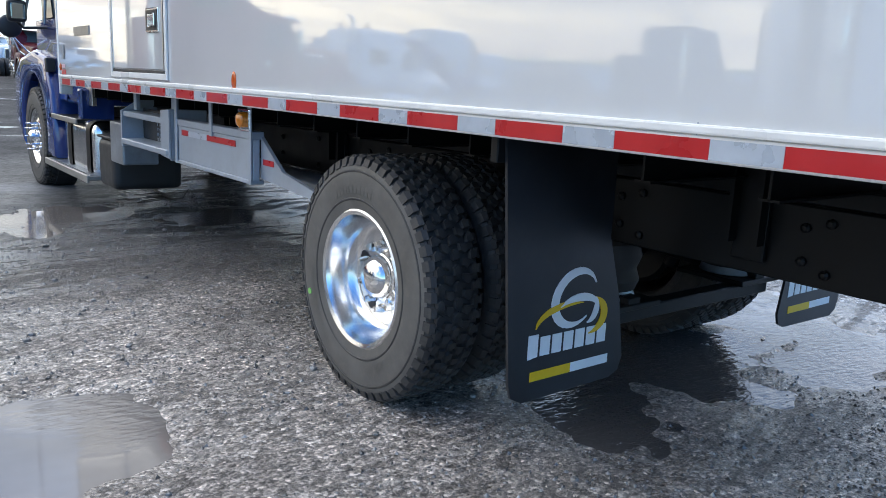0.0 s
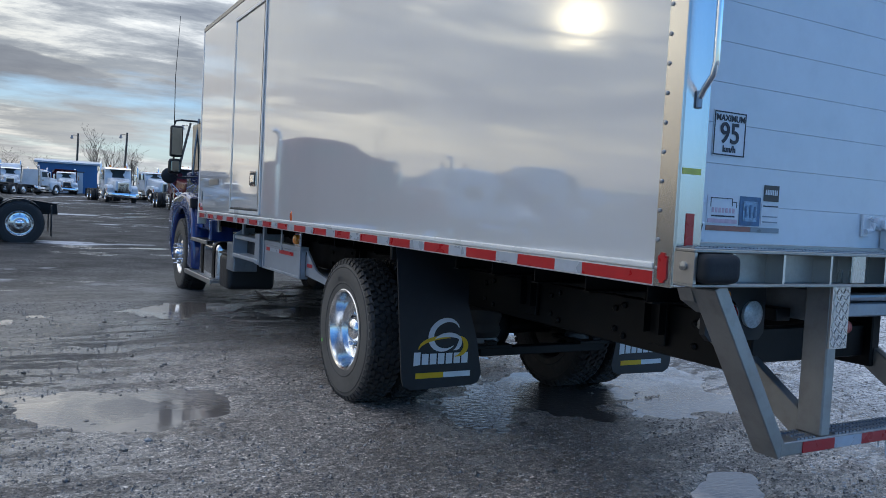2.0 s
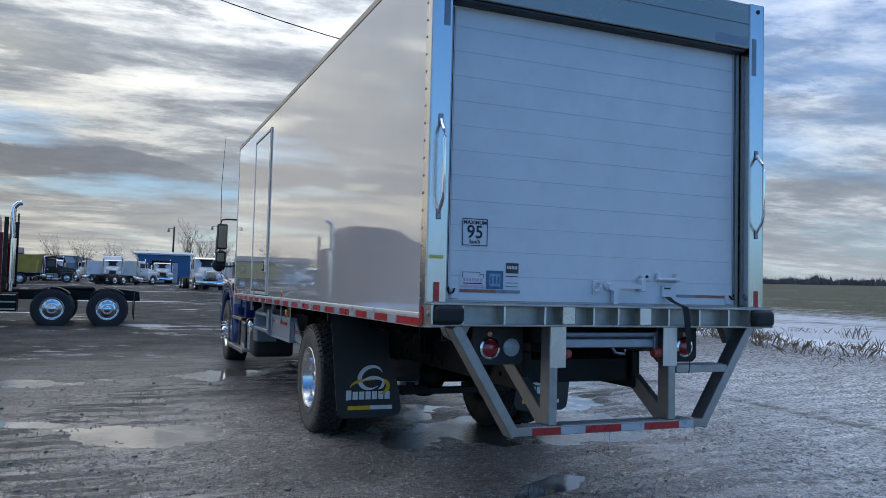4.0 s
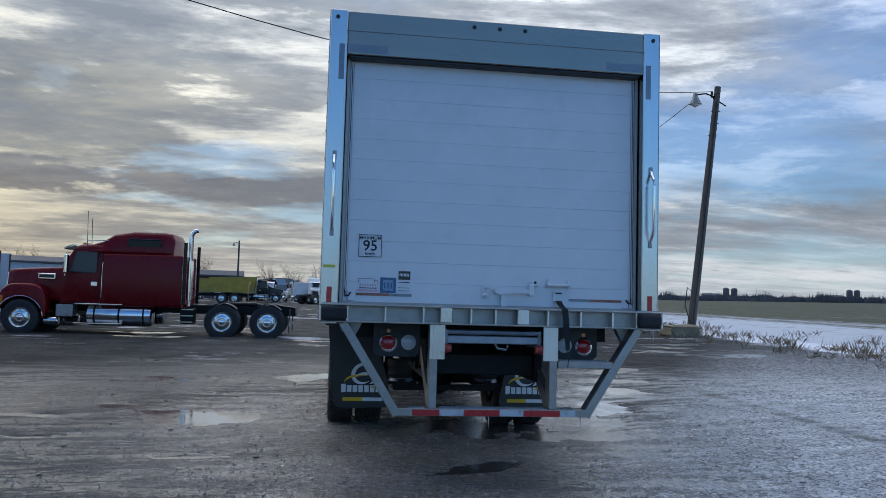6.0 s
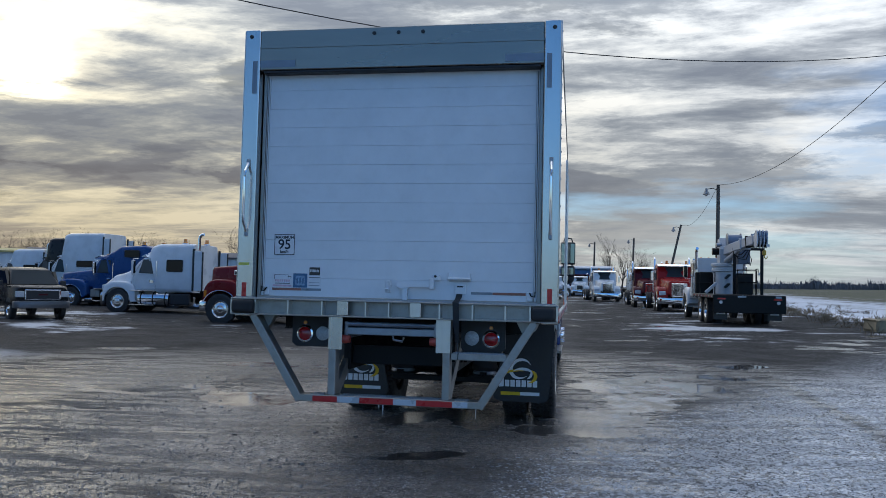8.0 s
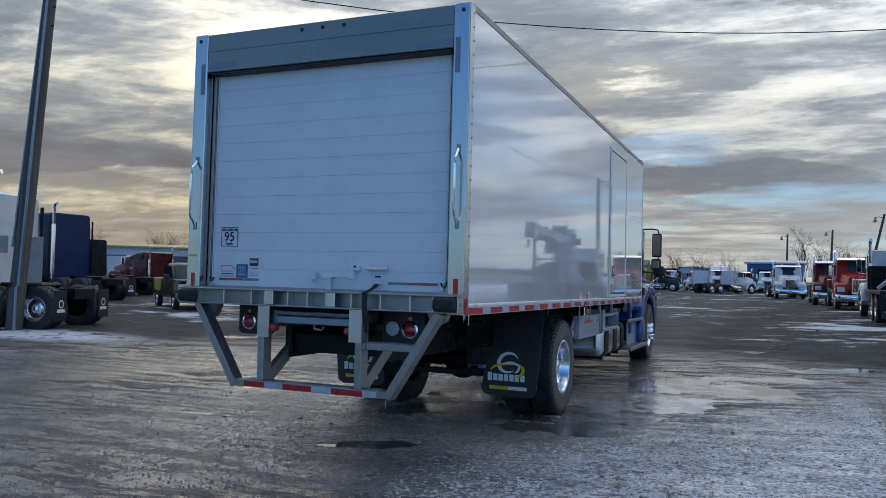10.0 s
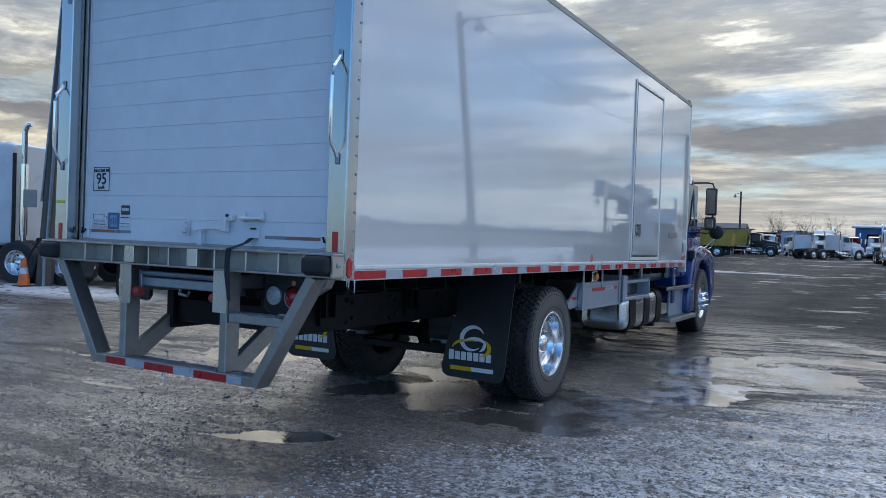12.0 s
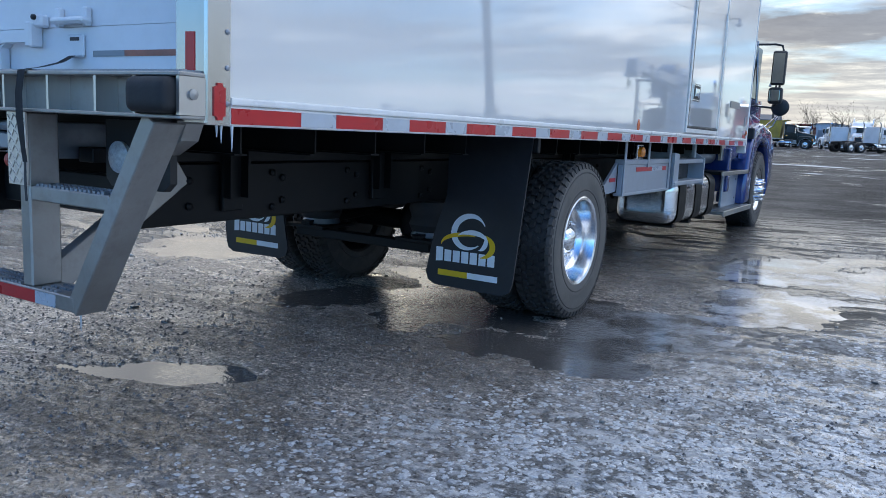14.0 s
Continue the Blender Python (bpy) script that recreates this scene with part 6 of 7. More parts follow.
        ty, tl = tank or (c0 - 1.75, 1.30)
        if tanks:
            ft = part("fuel_tank", lathe([(.001, 0), (.28, 0), (.315, .02), (.325, .05), (.325, tl - .05), (.315, tl - .02), (.28, tl), (.001, tl)], (s * .88, ty, .63), axis="y", seg=28), POLISHED, root, "polished round fuel tank", True)
            for q in (.12, .5, .88):
                part("strap", lathe([(.330, -.025), (.334, -.02), (.334, .02), (.330, .025)], (s * .88, ty + q * tl, .63), axis="y", seg=28), BLACK_STEEL, ft)
            part("step_rail", box(*sorted((s * 1.22, s * .96)), ty + tl * .45, ty + tl + .35, .935, .965, .008), ALU, root, "ribbed aluminium step")
            part("step_rail", box(*sorted((s * 1.24, s * 1.10)), ty + tl * .45, ty + tl + .35, .36, .39, .008), ALU, root, "ribbed aluminium step")
            part("air_tank", lathe([(.001, 0), (.10, .01), (.14, .05), (.14, .40), (.10, .44), (.001, .45)], (s * .95, c0 + .05, .42), axis="y", seg=18), POLISHED, root, "round air tank", True)
            part("battery_box", box(*sorted((s * 1.15, s * .72)), c0 - .38, c0 + .10, .56, .92, .02, 2), ALU_DULL, root)
        part("mud_flap", box(*sorted((s * .72, s * 1.22)), end + .02, end + .04, .22, .95), FLAP_RUBBER, root)
        part("flap_mark", box(*sorted((s * .80, s * 1.12)), end + .016, end + .0195, .42, .50), LOGO_WHITE, root)
        part("flap_mark", bmesh_ring(s * .96, end + .017, .62, .10), LOGO_WHITE, root)
        # mirrors
        mirror = part("mirror", box(*sorted((s * 1.40, s * 1.22)), c0 - .22, c0 - .12, h1 - .20, h1 + .36, .04, 3), CHROME if not aero else colour, root)
        part("mirror_glass", box(*sorted((s * 1.385, s * 1.235)), c0 - .226, c0 - .219, h1 - .17, h1 + .33), GLASS, mirror)
        part("mirror_arm", tube([(s * .98, c0 - .16, h1 - .24), (s * 1.30, c0 - .15, h1 - .26), (s * 1.30, c0 - .15, h1 + .42), (s * .98, c0 - .18, h1 + .44)], .015, seg=6), CHROME, root)
    # cab with raked windscreen
    part("cab", loft([(c1, 1.10, 1.03, .92, roof - .02, .14), (c1 + .3, 1.11, 1.04, .92, roof, .16), (c0 - lean - .12, 1.11, 1.02, .92, roof - .03, .17), (c0 - lean, 1.11, 1.01, .92, roof - .12, .15), (c0 - lean * .4, 1.10, 1.02, .92, h1 + .42 * (roof - h1), .08), (c0 + .02, 1.08, 1.0, .92, h1 + .02, .07)]), colour, root, "", True)
    zt = roof - .17
    bm = bmesh.new()
    low = [bm.verts.new((.93 * q, c0 + .040 - .10 * q * q, h1 + .05)) for q in (-1, -.6, 0, .6, 1)]
    high = [bm.verts.new((.87 * q, c0 - lean + .055 - .06 * q * q, zt)) for q in (-1, -.6, 0, .6, 1)]
    for k in range(4):
        bm.faces.new((low[k], low[k + 1], high[k + 1], high[k]))
    bmesh.ops.solidify(bm, geom=bm.faces[:], thickness=.02)
    part("windscreen", bm, GLASS_PALE, root, "raked windscreen", True)
    if not aero:
        part("sun_visor", prism([(c0 - lean + .02, zt + .10), (c0 - lean + .30, zt - .02), (c0 - lean + .31, zt + .03), (c0 - lean + .04, zt + .15)], "x", -1.0, 1.0), CHROME, root, "chrome sun visor")
    else:
        part("sun_visor", prism([(c0 - lean - .02, zt + .08), (c0 - lean + .16, zt + .03), (c0 - lean + .16, zt + .06), (c0 - lean, zt + .13)], "x", -.98, .98), colour, root)
    ya, yb = c1 + .22, c0 - lean * .55
    for s in (-1, 1):
        z0, z1 = h1 - .16, roof - .26
        pane = [(ya, z0), (yb - .02, z0 + .02), (yb - .30 * (z1 - z0) - .04, z1), (ya, z1)]
        side = part("side_window", prism(pane, "x", *sorted((s * 1.050, s * 1.088))), GLASS_PALE, root)
        part("window_seal", outline(s, 1.083, pane, .016), BLACK_PLASTIC, side)
        part("door_line", outline(s, 1.100, [(c1 + .10, .98), (c0 - .10, .98), (c0 - .08, h1 - .22), (c0 - lean - .02, z1 + .09), (c1 + .10, z1 + .09)], .006), BLACK_PLASTIC, root)
        part("door_handle", box(*sorted((s * 1.10, s * 1.128)), c1 + .18, c1 + .36, h1 - .56, h1 - .42, .02, 2), CHROME, root)
        part("grab_rail", tube([(s * 1.10, c1 + .04, 1.10), (s * 1.15, c1 + .04, 1.14), (s * 1.15, c1 + .04, 2.16), (s * 1.10, c1 + .04, 2.2)], .014, seg=6), CHROME, root)
    back = c1
    if sleeper:
        depth, top, shape = sleeper
        back = c1 - depth
        y2 = c0 - lean - .10
        if shape == "high":
            part("sleeper", loft([(back, 1.20, 1.08, .90, top - .03, .16), (back + .15, 1.20, 1.08, .90, top, .18), (c1 + .02, 1.20, 1.06, .90, top - .02, .20), (c1 + .30, 1.15, 1.0, roof - .40, top - .09, .20), ((c1 + .30 + y2) / 2, 1.12, .96, roof - .38, top - .42 * (top - roof), .18),
                                  (y2 - .12, 1.06, .90, roof - .3, roof + .20 * (top - roof), .14), (y2 + .08, 1.0, .84, roof - .2, roof + .03, .09)]), colour, root, "sleeper box with a raised roof", True)
            wz, w0, w1 = roof - .50, back + depth * .28, back + depth * .73
        elif shape == "dome":
            shoulder = roof - .27
            part("sleeper", loft([(back, 1.20, 1.16, .90, shoulder - .02, .06), (back + .06, 1.21, 1.17, .90, shoulder, .08), (c1 + .02, 1.20, 1.12, .90, shoulder, .10), (c1 + .06, 1.14, 1.08, .92, shoulder - .05, .10)]), colour, root, "sleeper box", True)
            part("raised_roof", loft([(back + .30, 1.06, .92, shoulder - .10, top - .22, .14), (back + .40, 1.10, .96, shoulder - .10, top - .03, .16), (back + .60, 1.11, .98, shoulder - .10, top, .18), (back + depth * .66, 1.11, .98, shoulder - .10, top, .18), (c1 - .20, 1.10, .98, shoulder - .10, top - .10, .17),
                                      (c1 + .12, 1.08, .98, shoulder - .10, roof + .10, .16), (c1 + .36, 1.06, 1.0, shoulder - .10, roof + .01, .14)]), colour, root, "raised sleeper roof", True)
            wz, w0, w1 = top - .38, back + depth * .30, back + depth * .72
        else:
            part("sleeper", loft([(back, 1.20, 1.12, .90, top - .10, .12), (back + .22, 1.20, 1.10, .90, top - .01, .16), (back + .6, 1.20, 1.08, .90, top, .18), (c1 - .30, 1.20, 1.06, .90, top - .04, .18), (c1 + .10, 1.16, 1.0, .90, roof + .45 * (top - roof), .16), (c1 + .45, 1.10, .96, roof - .3, roof + .05, .13), (c1 + .62, 1.06, .94, roof - .3, roof - .02, .10)]), colour, root, "sleeper box", True)
            wz, w0, w1 = top - .40, back + depth * .30, back + depth * .70
        for s in (-1, 1):
            lo, hi = (wz - .14, wz + .14) if shape == "dome" else (wz - .24, wz + .24) if aero == 2 else (wz - .17, wz + .16)
            xo = 1.045 if shape == "dome" else 1.145
            win = part("sleeper_window", box(*sorted((s * (xo - .12), s * (xo + .022))), w0, w1, lo, hi, .02 if shape != "dome" else .04, 3), GLASS, root)
            part("window_seal", outline(s, xo + .024, [(w0 + .03, lo), (w1 - .03, lo), (w1, lo + .03), (w1, hi - .03), (w1 - .03, hi), (w0 + .03, hi), (w0, hi - .03), (w0, lo + .03)], .014), BLACK_PLASTIC, win)
            part("sleeper_fairing", box(*sorted((s * 1.195, s * 1.16)), back - (.42 if aero else .12), back - .015, 1.0, top - .30, .012), colour if aero else BLACK_P, root)
            if aero:
                part("fairing_edge", box(*sorted((s * 1.20, s * 1.12)), back - .46, back - .42, 1.0, top - .32, .01), BLACK_PLASTIC, root)
                part("fairing_edge", box(*sorted((s * 1.203, s * 1.13)), back - .10, back - .004, 1.0, top - .20, .01), BLACK_PLASTIC, root)
                part("chassis_skirt", box(*sorted((s * 1.17, s * 1.0)), back + .1, c0 - 1.75, .40, .86, .05, 2), BLACK_PLASTIC, root)
    for s in ((-1, 1) if stacks == "both" else ((-1,) if stacks == "one" else ())):
        px, py = s * 1.02, back - .20
        high = top_of(roof, sleeper) - (.30 if sleeper and sleeper[2] == "dome" else 0)
        ex = part("exhaust_pipe", tube([(px, py, .95), (px, py, high + .22), (px, py - .03, high + .30), (px, py - .10, high + .37), (px, py - .20, high + .39)], .065, seg=14), CHROME, root, "chrome upright exhaust pipe", True)
        part("heat_shield", tube([(px, py, 1.15), (px, py, high - .55)], .095, seg=14), CHROME, ex, "", True)
    if beacon:
        for k, bx in enumerate((-.75, .35)):
            bz = top_of(roof, sleeper) if bx > 0 else top_of(roof, sleeper) - .02
            bc = part("beacon", lathe([(.085, .05), (.085, .09), (.075, .10), (.07, .22), (.001, .24)], (bx, back + .55 - .4 * k, bz), axis="z", seg=14), BEACON, root, "amber roof beacon", True)
            part("beacon_foot", box(bx - .10, bx + .10, back + .45 - .4 * k, back + .65 - .4 * k, bz - .06, bz + .055, .01), colour, bc)
    part("fifth_wheel", box(-.45, .45, axles[0] - 1.0, axles[0] + .1, .98, 1.10, .04), BLACK_STEEL, root)
    part("deck_plate", box(-.40, .40, axles[0] + .7, back - .35, .985, 1.01, .005), ALU_DULL, root)
    for k in range(5):
        part("roof_lamp", box(-.7 + k * .35 - .05, -.7 + k * .35 + .05, c0 - lean - .28, c0 - lean - .14, roof - .03, roof + .04, .02), AMBER_LENS, root)
    return root


def top_of(roof, sleeper):
    return sleeper[1] if sleeper else roof


def bmesh_ring(x, y, z, r):
    return lathe([(r, 0), (r, .003), (r * .72, .003), (r * .72, 0)], (x, y, z), axis="y", sign=-1, seg=20, hollow=True)


# red tractor that stands across the yard, nose away from the field
mack = hauler("deep red sleeper tractor with chrome tanks parked on wet yard", RED_P, -10.35, 19.85, 90, (1.95, 2.04), 2.76, (-1.1, -2.3), (2.28, 3.18, "dome"), (-5.8, -7.15), .72, stacks="one", z=-.06, tank=(-3.72, 1.85), wing=1.52, quarter=True, tail=-7.85)
for sx in (-1.0, -.55):
    part("whip_aerial", tube([(sx, -1.75, 2.70), (sx, -1.72, 3.75 - .2 * (sx > -1))], .009, seg=5), BLACK_PLASTIC, mack)
part("roof_rack", tube([(-.95, -1.72, 2.70), (-.95, -1.72, 2.84), (-.95, -2.35, 2.88), (-.95, -2.35, 2.78)], .014, seg=6), ALU, mack)
vent = part("hood_vent", box(-.955, -.84, -.88, -.38, 1.66, 1.83, .012), CHROME, mack, "chrome hood vent")
part("vent_slot", box(-.960, -.950, -.84, -.42, 1.695, 1.795), BLACK_PLASTIC, vent)
part("chassis_step", box(-1.05, -.60, -4.95, -4.55, .42, .90, .02), BLACK_STEEL, mack)
for k in range(3):
    part("ladder_rung", box(-1.09, -1.05, -4.93, -4.57, .46 + k * .19, .49 + k * .19, .004), ALU, mack)
part("tail_slope", prism([(-7.40, 1.05), (-7.95, .98), (-7.98, .72), (-7.40, .72)], "x", -.47, .47), BLACK_STEEL, mack)
hauler("white aerodynamic sleeper tractor with amber beacons", WHITE_P, -17.25, 24.8, 90, (1.46, 1.84), 2.50, (-.6, -1.75), (1.55, 2.92, "high"), (-5.2, -6.5), .92, aero=2, beacon=True, stacks="one", z=-.05, tank=(-2.30, 1.40))
hauler("mid blue sleeper tractor with a long hood", BLUE_P, -23.0, 29.9, 90, (1.72, 1.90), 2.62, (-1.2, -2.3), (1.9, 3.10, "low"), (-5.4, -6.7), .95, beacon=True, stacks="none", z=-.12)
hauler("white high-roof sleeper tractor", WHITE_P, -28.2, 34.0, 90, (1.55, 1.9), 2.7, (-1.0, -2.1), (2.1, 3.9, "high"), (-5.4, -6.7), 1.1, aero=1, stacks="none", z=-.1)
hauler("black high-roof sleeper tractor", BLACK_P, -33.2, 39.5, 90, (1.55, 1.9), 2.7, (-1.0, -2.1), (2.1, 3.9, "high"), (-5.4, -6.7), 1.1, aero=1, detail=False, stacks="none", z=-.1)
# tractors behind the near utility pole
hauler("white sleeper tractor beside a wooden utility pole", WHITE_P, -18.8, 7.03, 108, (1.8, 2.1), 2.85, (-1.2, -2.3), (2.2, 3.40, "low"), (-4.65, -5.95), 1.0, stacks="one", tail=-6.52, z=-.02)
hauler("navy blue sleeper tractor in the row", NAVY_P, -30.8, 20.9, 88, (1.8, 2.1), 2.9, (-1.2, -2.3), (1.9, 3.95, "high"), (-4.9, -6.2), 1.0, stacks="one", z=-.02)
hauler("black day-cab tractor in the row", BLACK_P, -34.0, 26.6, 90, (1.8, 2.1), 3.05, (-1.2, -2.4), None, (-4.2, -5.5), 1.0, stacks="none", z=-.02)
# line along the field side
hauler("bright red heavy tractor with amber beacons facing the yard", ORANGE_RED_P, 7.35, 41.0, 180, (1.72, 1.95), 2.78, (-1.0, -2.4), None, (-6.0, -7.3), 1.1, beacon=True, second_front=True)
hauler("dark red heavy tractor facing the yard", DARK_RED_P, 6.6, 49.0, 180, (1.72, 1.95), 2.78, (-1.0, -2.4), None, (-6.0, -7.3), 1.1, second_front=True)
hauler("white heavy tractor with beacons facing the yard", WHITE_P, 4.3, 66.0, 186, (1.72, 1.95), 2.82, (-.9, -2.4), None, (-5.6, -6.9), 1.1, beacon=True)
hauler("white day-cab tractor behind the others", WHITE_P, 8.6, 73.0, 200, (1.8, 2.1), 2.7, (-1.1, -2.4), None, (-5.0, -6.3), 1.0, detail=False)


def dumper(label, cab_colour, body_colour, x, y, turn, length=4.6, high=1.3, name="dump_truck", **kw):
    root = hauler(label, cab_colour, x, y, turn, (1.6, 1.9), 2.65, (-.9, -2.2), None, (-5.0, -6.3), 1.0, tail=-7.6, name=name, detail=False, stacks="one", **kw)
    y1 = -2.6
    y0 = y1 - length
    body = part("dump_body", prism([(y0, 1.12), (y1, 1.12), (y1 + .15, 1.2 + high), (y1 + .7, 1.35 + high), (y1 + .7, 1.42 + high), (y1 - .2, 1.3 + high), (y0 - .15, 1.15 + high)], "x", -1.22, 1.22), body_colour, root, "high-sided tipping body")
    for s in (-1, 1):
        for k in range(5):
            yy = y0 + .3 + k * (length - .5) / 4
            part("body_rib", box(*sorted((s * 1.22, s * 1.27)), yy - .05, yy + .05, 1.15, 1.12 + high, .01), body_colour, body)
    return root


# rank of lorries at the far end of the yard
DAY = dict(hood=(1.7, 2.0), roof=2.6, cab=(-1.1, -2.3), axles=(-4.8, -6.1), front=1.0, detail=False)
dumper("yellow tipper lorry with a white cab", WHITE_P, YELLOW_P, -17.7, 78.0, 92, 5.0, 1.2)
dumper("yellow high-sided tipper in the far rank", GREEN_P, YELLOW_P, -8.2, 92.0, -88, 5.2, 1.7)
hauler("white day-cab tractor seen from behind in the far rank", WHITE_P, -6.6, 100.0, 25, **DAY)
hauler("white sleeper lorry with a pale deflector in the far rank", WHITE_P, -3.6, 99.0, 180, hood=(1.7, 2.0), roof=2.8, cab=(-1.1, -2.3), sleeper=(1.4, 3.3, "high"), axles=(-4.8, -6.1), front=1.0, detail=False)
hauler("red and white tractor in the far rank", RED_P, -1.0, 101.0, 175, **DAY)
hauler("white day-cab tractor standing at an angle in the far rank", WHITE_P, -.2, 90.0, -40, **DAY)
dumper("white lorry with a dark red tipping body", WHITE_P, DARK_RED_P, 2.2, 100.0, 180, 4.8, 1.5)
dumper("white tipper with a dark red body in the far rank", WHITE_P, DARK_RED_P, -10.4, 103.0, 182, 4.8, 1.5)
hauler("white rank lorry beside the tippers", WHITE_P, -13.5, 100.0, 178, **DAY)
hauler("white lorry at the end of the rank", WHITE_P, -21.0, 101.0, 175, **DAY)
hauler("navy tractor at the end of the rank", NAVY_P, -25.0, 102.0, 175, **DAY)
# rank at the side away from the field
hauler("dark red recovery tractor by the long shed", DARK_RED_P, -43.0, 40.5, 80, (1.8, 2.1), 2.6, (-1.1, -2.3), (1.6, 2.9, "low"), (-4.8, -6.1), 1.0, detail=False, z=-.2)
hauler("white aerodynamic tractor beside the long shed", WHITE_P, -36.5, 40.0, 100, (1.5, 1.85), 2.6, (-1.0, -2.1), (1.7, 3.3, "high"), (-5.0, -6.3), 1.1, aero=1, detail=False, z=-.2)
hauler("grey tractor with wind deflector in the side rank", GREY_P, -40.0, 47.0, 95, (1.5, 1.85), 2.6, (-1.0, -2.1), (1.7, 3.4, "high"), (-5.0, -6.3), 1.1, aero=1, detail=False, z=-.2)
hauler("dark tractor with high sleeper in the side rank", NAVY_P, -33.0, 46.0, 95, (1.5, 1.85), 2.6, (-1.0, -2.1), (1.7, 3.6, "high"), (-5.0, -6.3), 1.1, aero=1, detail=False, z=-.2)

# pickup
pk = thing("pickup_truck", "dark pickup truck with chrome grille and yellow-green rear wing", "pickup", Matrix.Translation((-17.0, 18.1, -.02)) @ Matrix.Rotation(radians(-126), 4, "Z") @ Matrix.Scale(.90, 4))
DARK_P = paint("dark_grey_pickup_paint", (.006, .006, .007))
part("body", loft([(-3.9, .95, .92, .55, 1.28, .08), (-1.6, .98, .94, .48, 1.30, .08), (.2, .98, .92, .48, 1.30, .10), (1.2, .97, .90, .48, 1.26, .12), (1.32, .92, .85, .50, 1.19, .12)]), DARK_P, pk, "", True)
part("cabin", loft([(-1.75, .92, .72, 1.20, 1.92, .10), (-.6, .92, .72, 1.20, 1.95, .12), (-.15, .92, .74, 1.20, 1.85, .08), (.45, .92, .86, 1.18, 1.28, .03)]), DARK_P, pk, "", True)
bm = bmesh.new()
bm.faces.new([bm.verts.new(p) for p in ((-.82, .44, 1.31), (.82, .44, 1.31), (.68, -.10, 1.84), (-.68, -.10, 1.84))])
bmesh.ops.solidify(bm, geom=bm.faces[:], thickness=.015)
part("windscreen", bm, GLASS_PALE, pk)
part("grille", box(-.62, .62, 1.30, 1.37, .74, 1.13, .03, 2), CHROME, pk, "chrome grille surround")
part("grille_mesh", box(-.57, .57, 1.365, 1.385, .78, 1.09, .01), BLACK_PLASTIC, pk)
part("badge", box(-.16, .16, 1.385, 1.392, .91, .97), DARK_RED_P, pk)
part("front_bumper", loft([(1.15, .98, .98, .44, .70, .05), (1.36, .97, .97, .43, .71, .06), (1.46, .84, .84, .45, .69, .06)]), GRILLE_M, pk, "", True)
part("bumper_slot", box(-.30, .30, 1.445, 1.455, .55, .63), BLACK_PLASTIC, pk)
for s in (-1, 1):
    part("headlamp", box(*sorted((s * .92, s * .63)), 1.22, 1.36, .84, 1.07, .03, 2), CLEAR_LENS, pk)
    part("mirror", box(*sorted((s * 1.02, s * 1.22)), .02, .14, 1.25, 1.45, .03, 2), BLACK_PLASTIC, pk)
    part("side_window", prism([(-1.5, 1.30), (.25, 1.30), (-.15, 1.80), (-1.45, 1.82)], "x", *sorted((s * .80, s * .90))), GLASS, pk)
    part("rear_wing", box(*sorted((s * .90, s * .985)), -3.3, -1.9, .72, 1.22, .03, 2), YELLOW_P if s > 0 else DARK_P, pk, "yellow-green painted panel")
    for yy in (.62, -2.75):
        wheel(pk, s * .86, yy, .40, s, "flat", size=.78)

# crane lorry seen from behind
CRANE_W, BLUE_GREY = paint("crane_white_paint", (.50, .51, .53), .4), paint("blue_grey_paint", (.16, .20, .27), .4)
ct = hauler("white crane lorry with black flatbed deck beside the field", WHITE_P, 7.85, 32.7, 0, (1.75, 2.05), 2.75, (-.9, -2.2), None, (-4.6, -5.95), 1.0, tail=-8.0, stacks="both", name="crane_truck", category="crane truck", tanks=False)
bed = part("flatbed", box(-1.28, 1.28, -8.25, -3.2, 1.02, 1.16, .02), BLACK_STEEL, ct, "black flatbed deck")
part("tailboard", box(-1.29, 1.29, -8.32, -8.24, .48, 1.16, .02), BLACK_STEEL, bed)
for k in range(12):
    part("bed_stripe", box(-1.293, -1.287, -8.1 + k * .40, -7.92 + k * .40, 1.06, 1.11), TAPE_RED if k % 2 else TAPE_WHITE, bed)
for x0, x1 in ((-.42, -.12), (.92, 1.12)):
    part("tail_plate", box(x0, x1, -8.332, -8.318, 1.06, 1.13), GALV, bed)
part("headboard", box(-1.20, 1.20, -3.35, -3.25, 1.16, 2.05, .01), BLACK_STEEL, ct)
part("pedestal", lathe([(.43, 0), (.43, .92), (.50, .95), (.50, 1.05), (.46, 1.08), (.46, 1.14), (.52, 1.17), (.52, 1.27), (.40, 1.30)], (-.13, -4.0, 1.16), axis="z", seg=28), CRANE_W, ct, "white round crane pedestal", True)
for zz, xx in ((1.50, -.10), (1.88, -.08)):
    part("pedestal_port", prism([(xx - .13, zz - .06), (xx - .04, zz - .11), (xx + .14, zz + .04), (xx + .13, zz + .11), (xx + .02, zz + .10)], "y", -4.47, -4.40), BLACK_PLASTIC, ct)
part("crane_column", prism([(-3.65, 2.42), (-4.35, 2.42), (-4.45, 3.05), (-4.15, 3.52), (-3.75, 3.45)], "x", -.36, .12), CRANE_W, ct, "white crane column")
part("column_plate", prism([(-3.70, 2.5), (-4.5, 2.6), (-4.6, 3.2), (-3.8, 3.4)], "x", .125, .16), CRANE_W, ct)
part("crane_motor", cyl((-.62, -4.05, 2.95), (-.34, -4.05, 2.95), .15, seg=16), BLACK_STEEL, ct, "", True)
part("crane_motor", cyl((-.50, -4.3, 3.22), (-.28, -4.3, 3.22), .09, seg=14), GALV, ct, "", True)
part("oil_tank", box(.30, .78, -4.75, -4.15, 2.42, 3.02, .04, 2), BLUE_GREY, ct, "blue-grey oil tank")
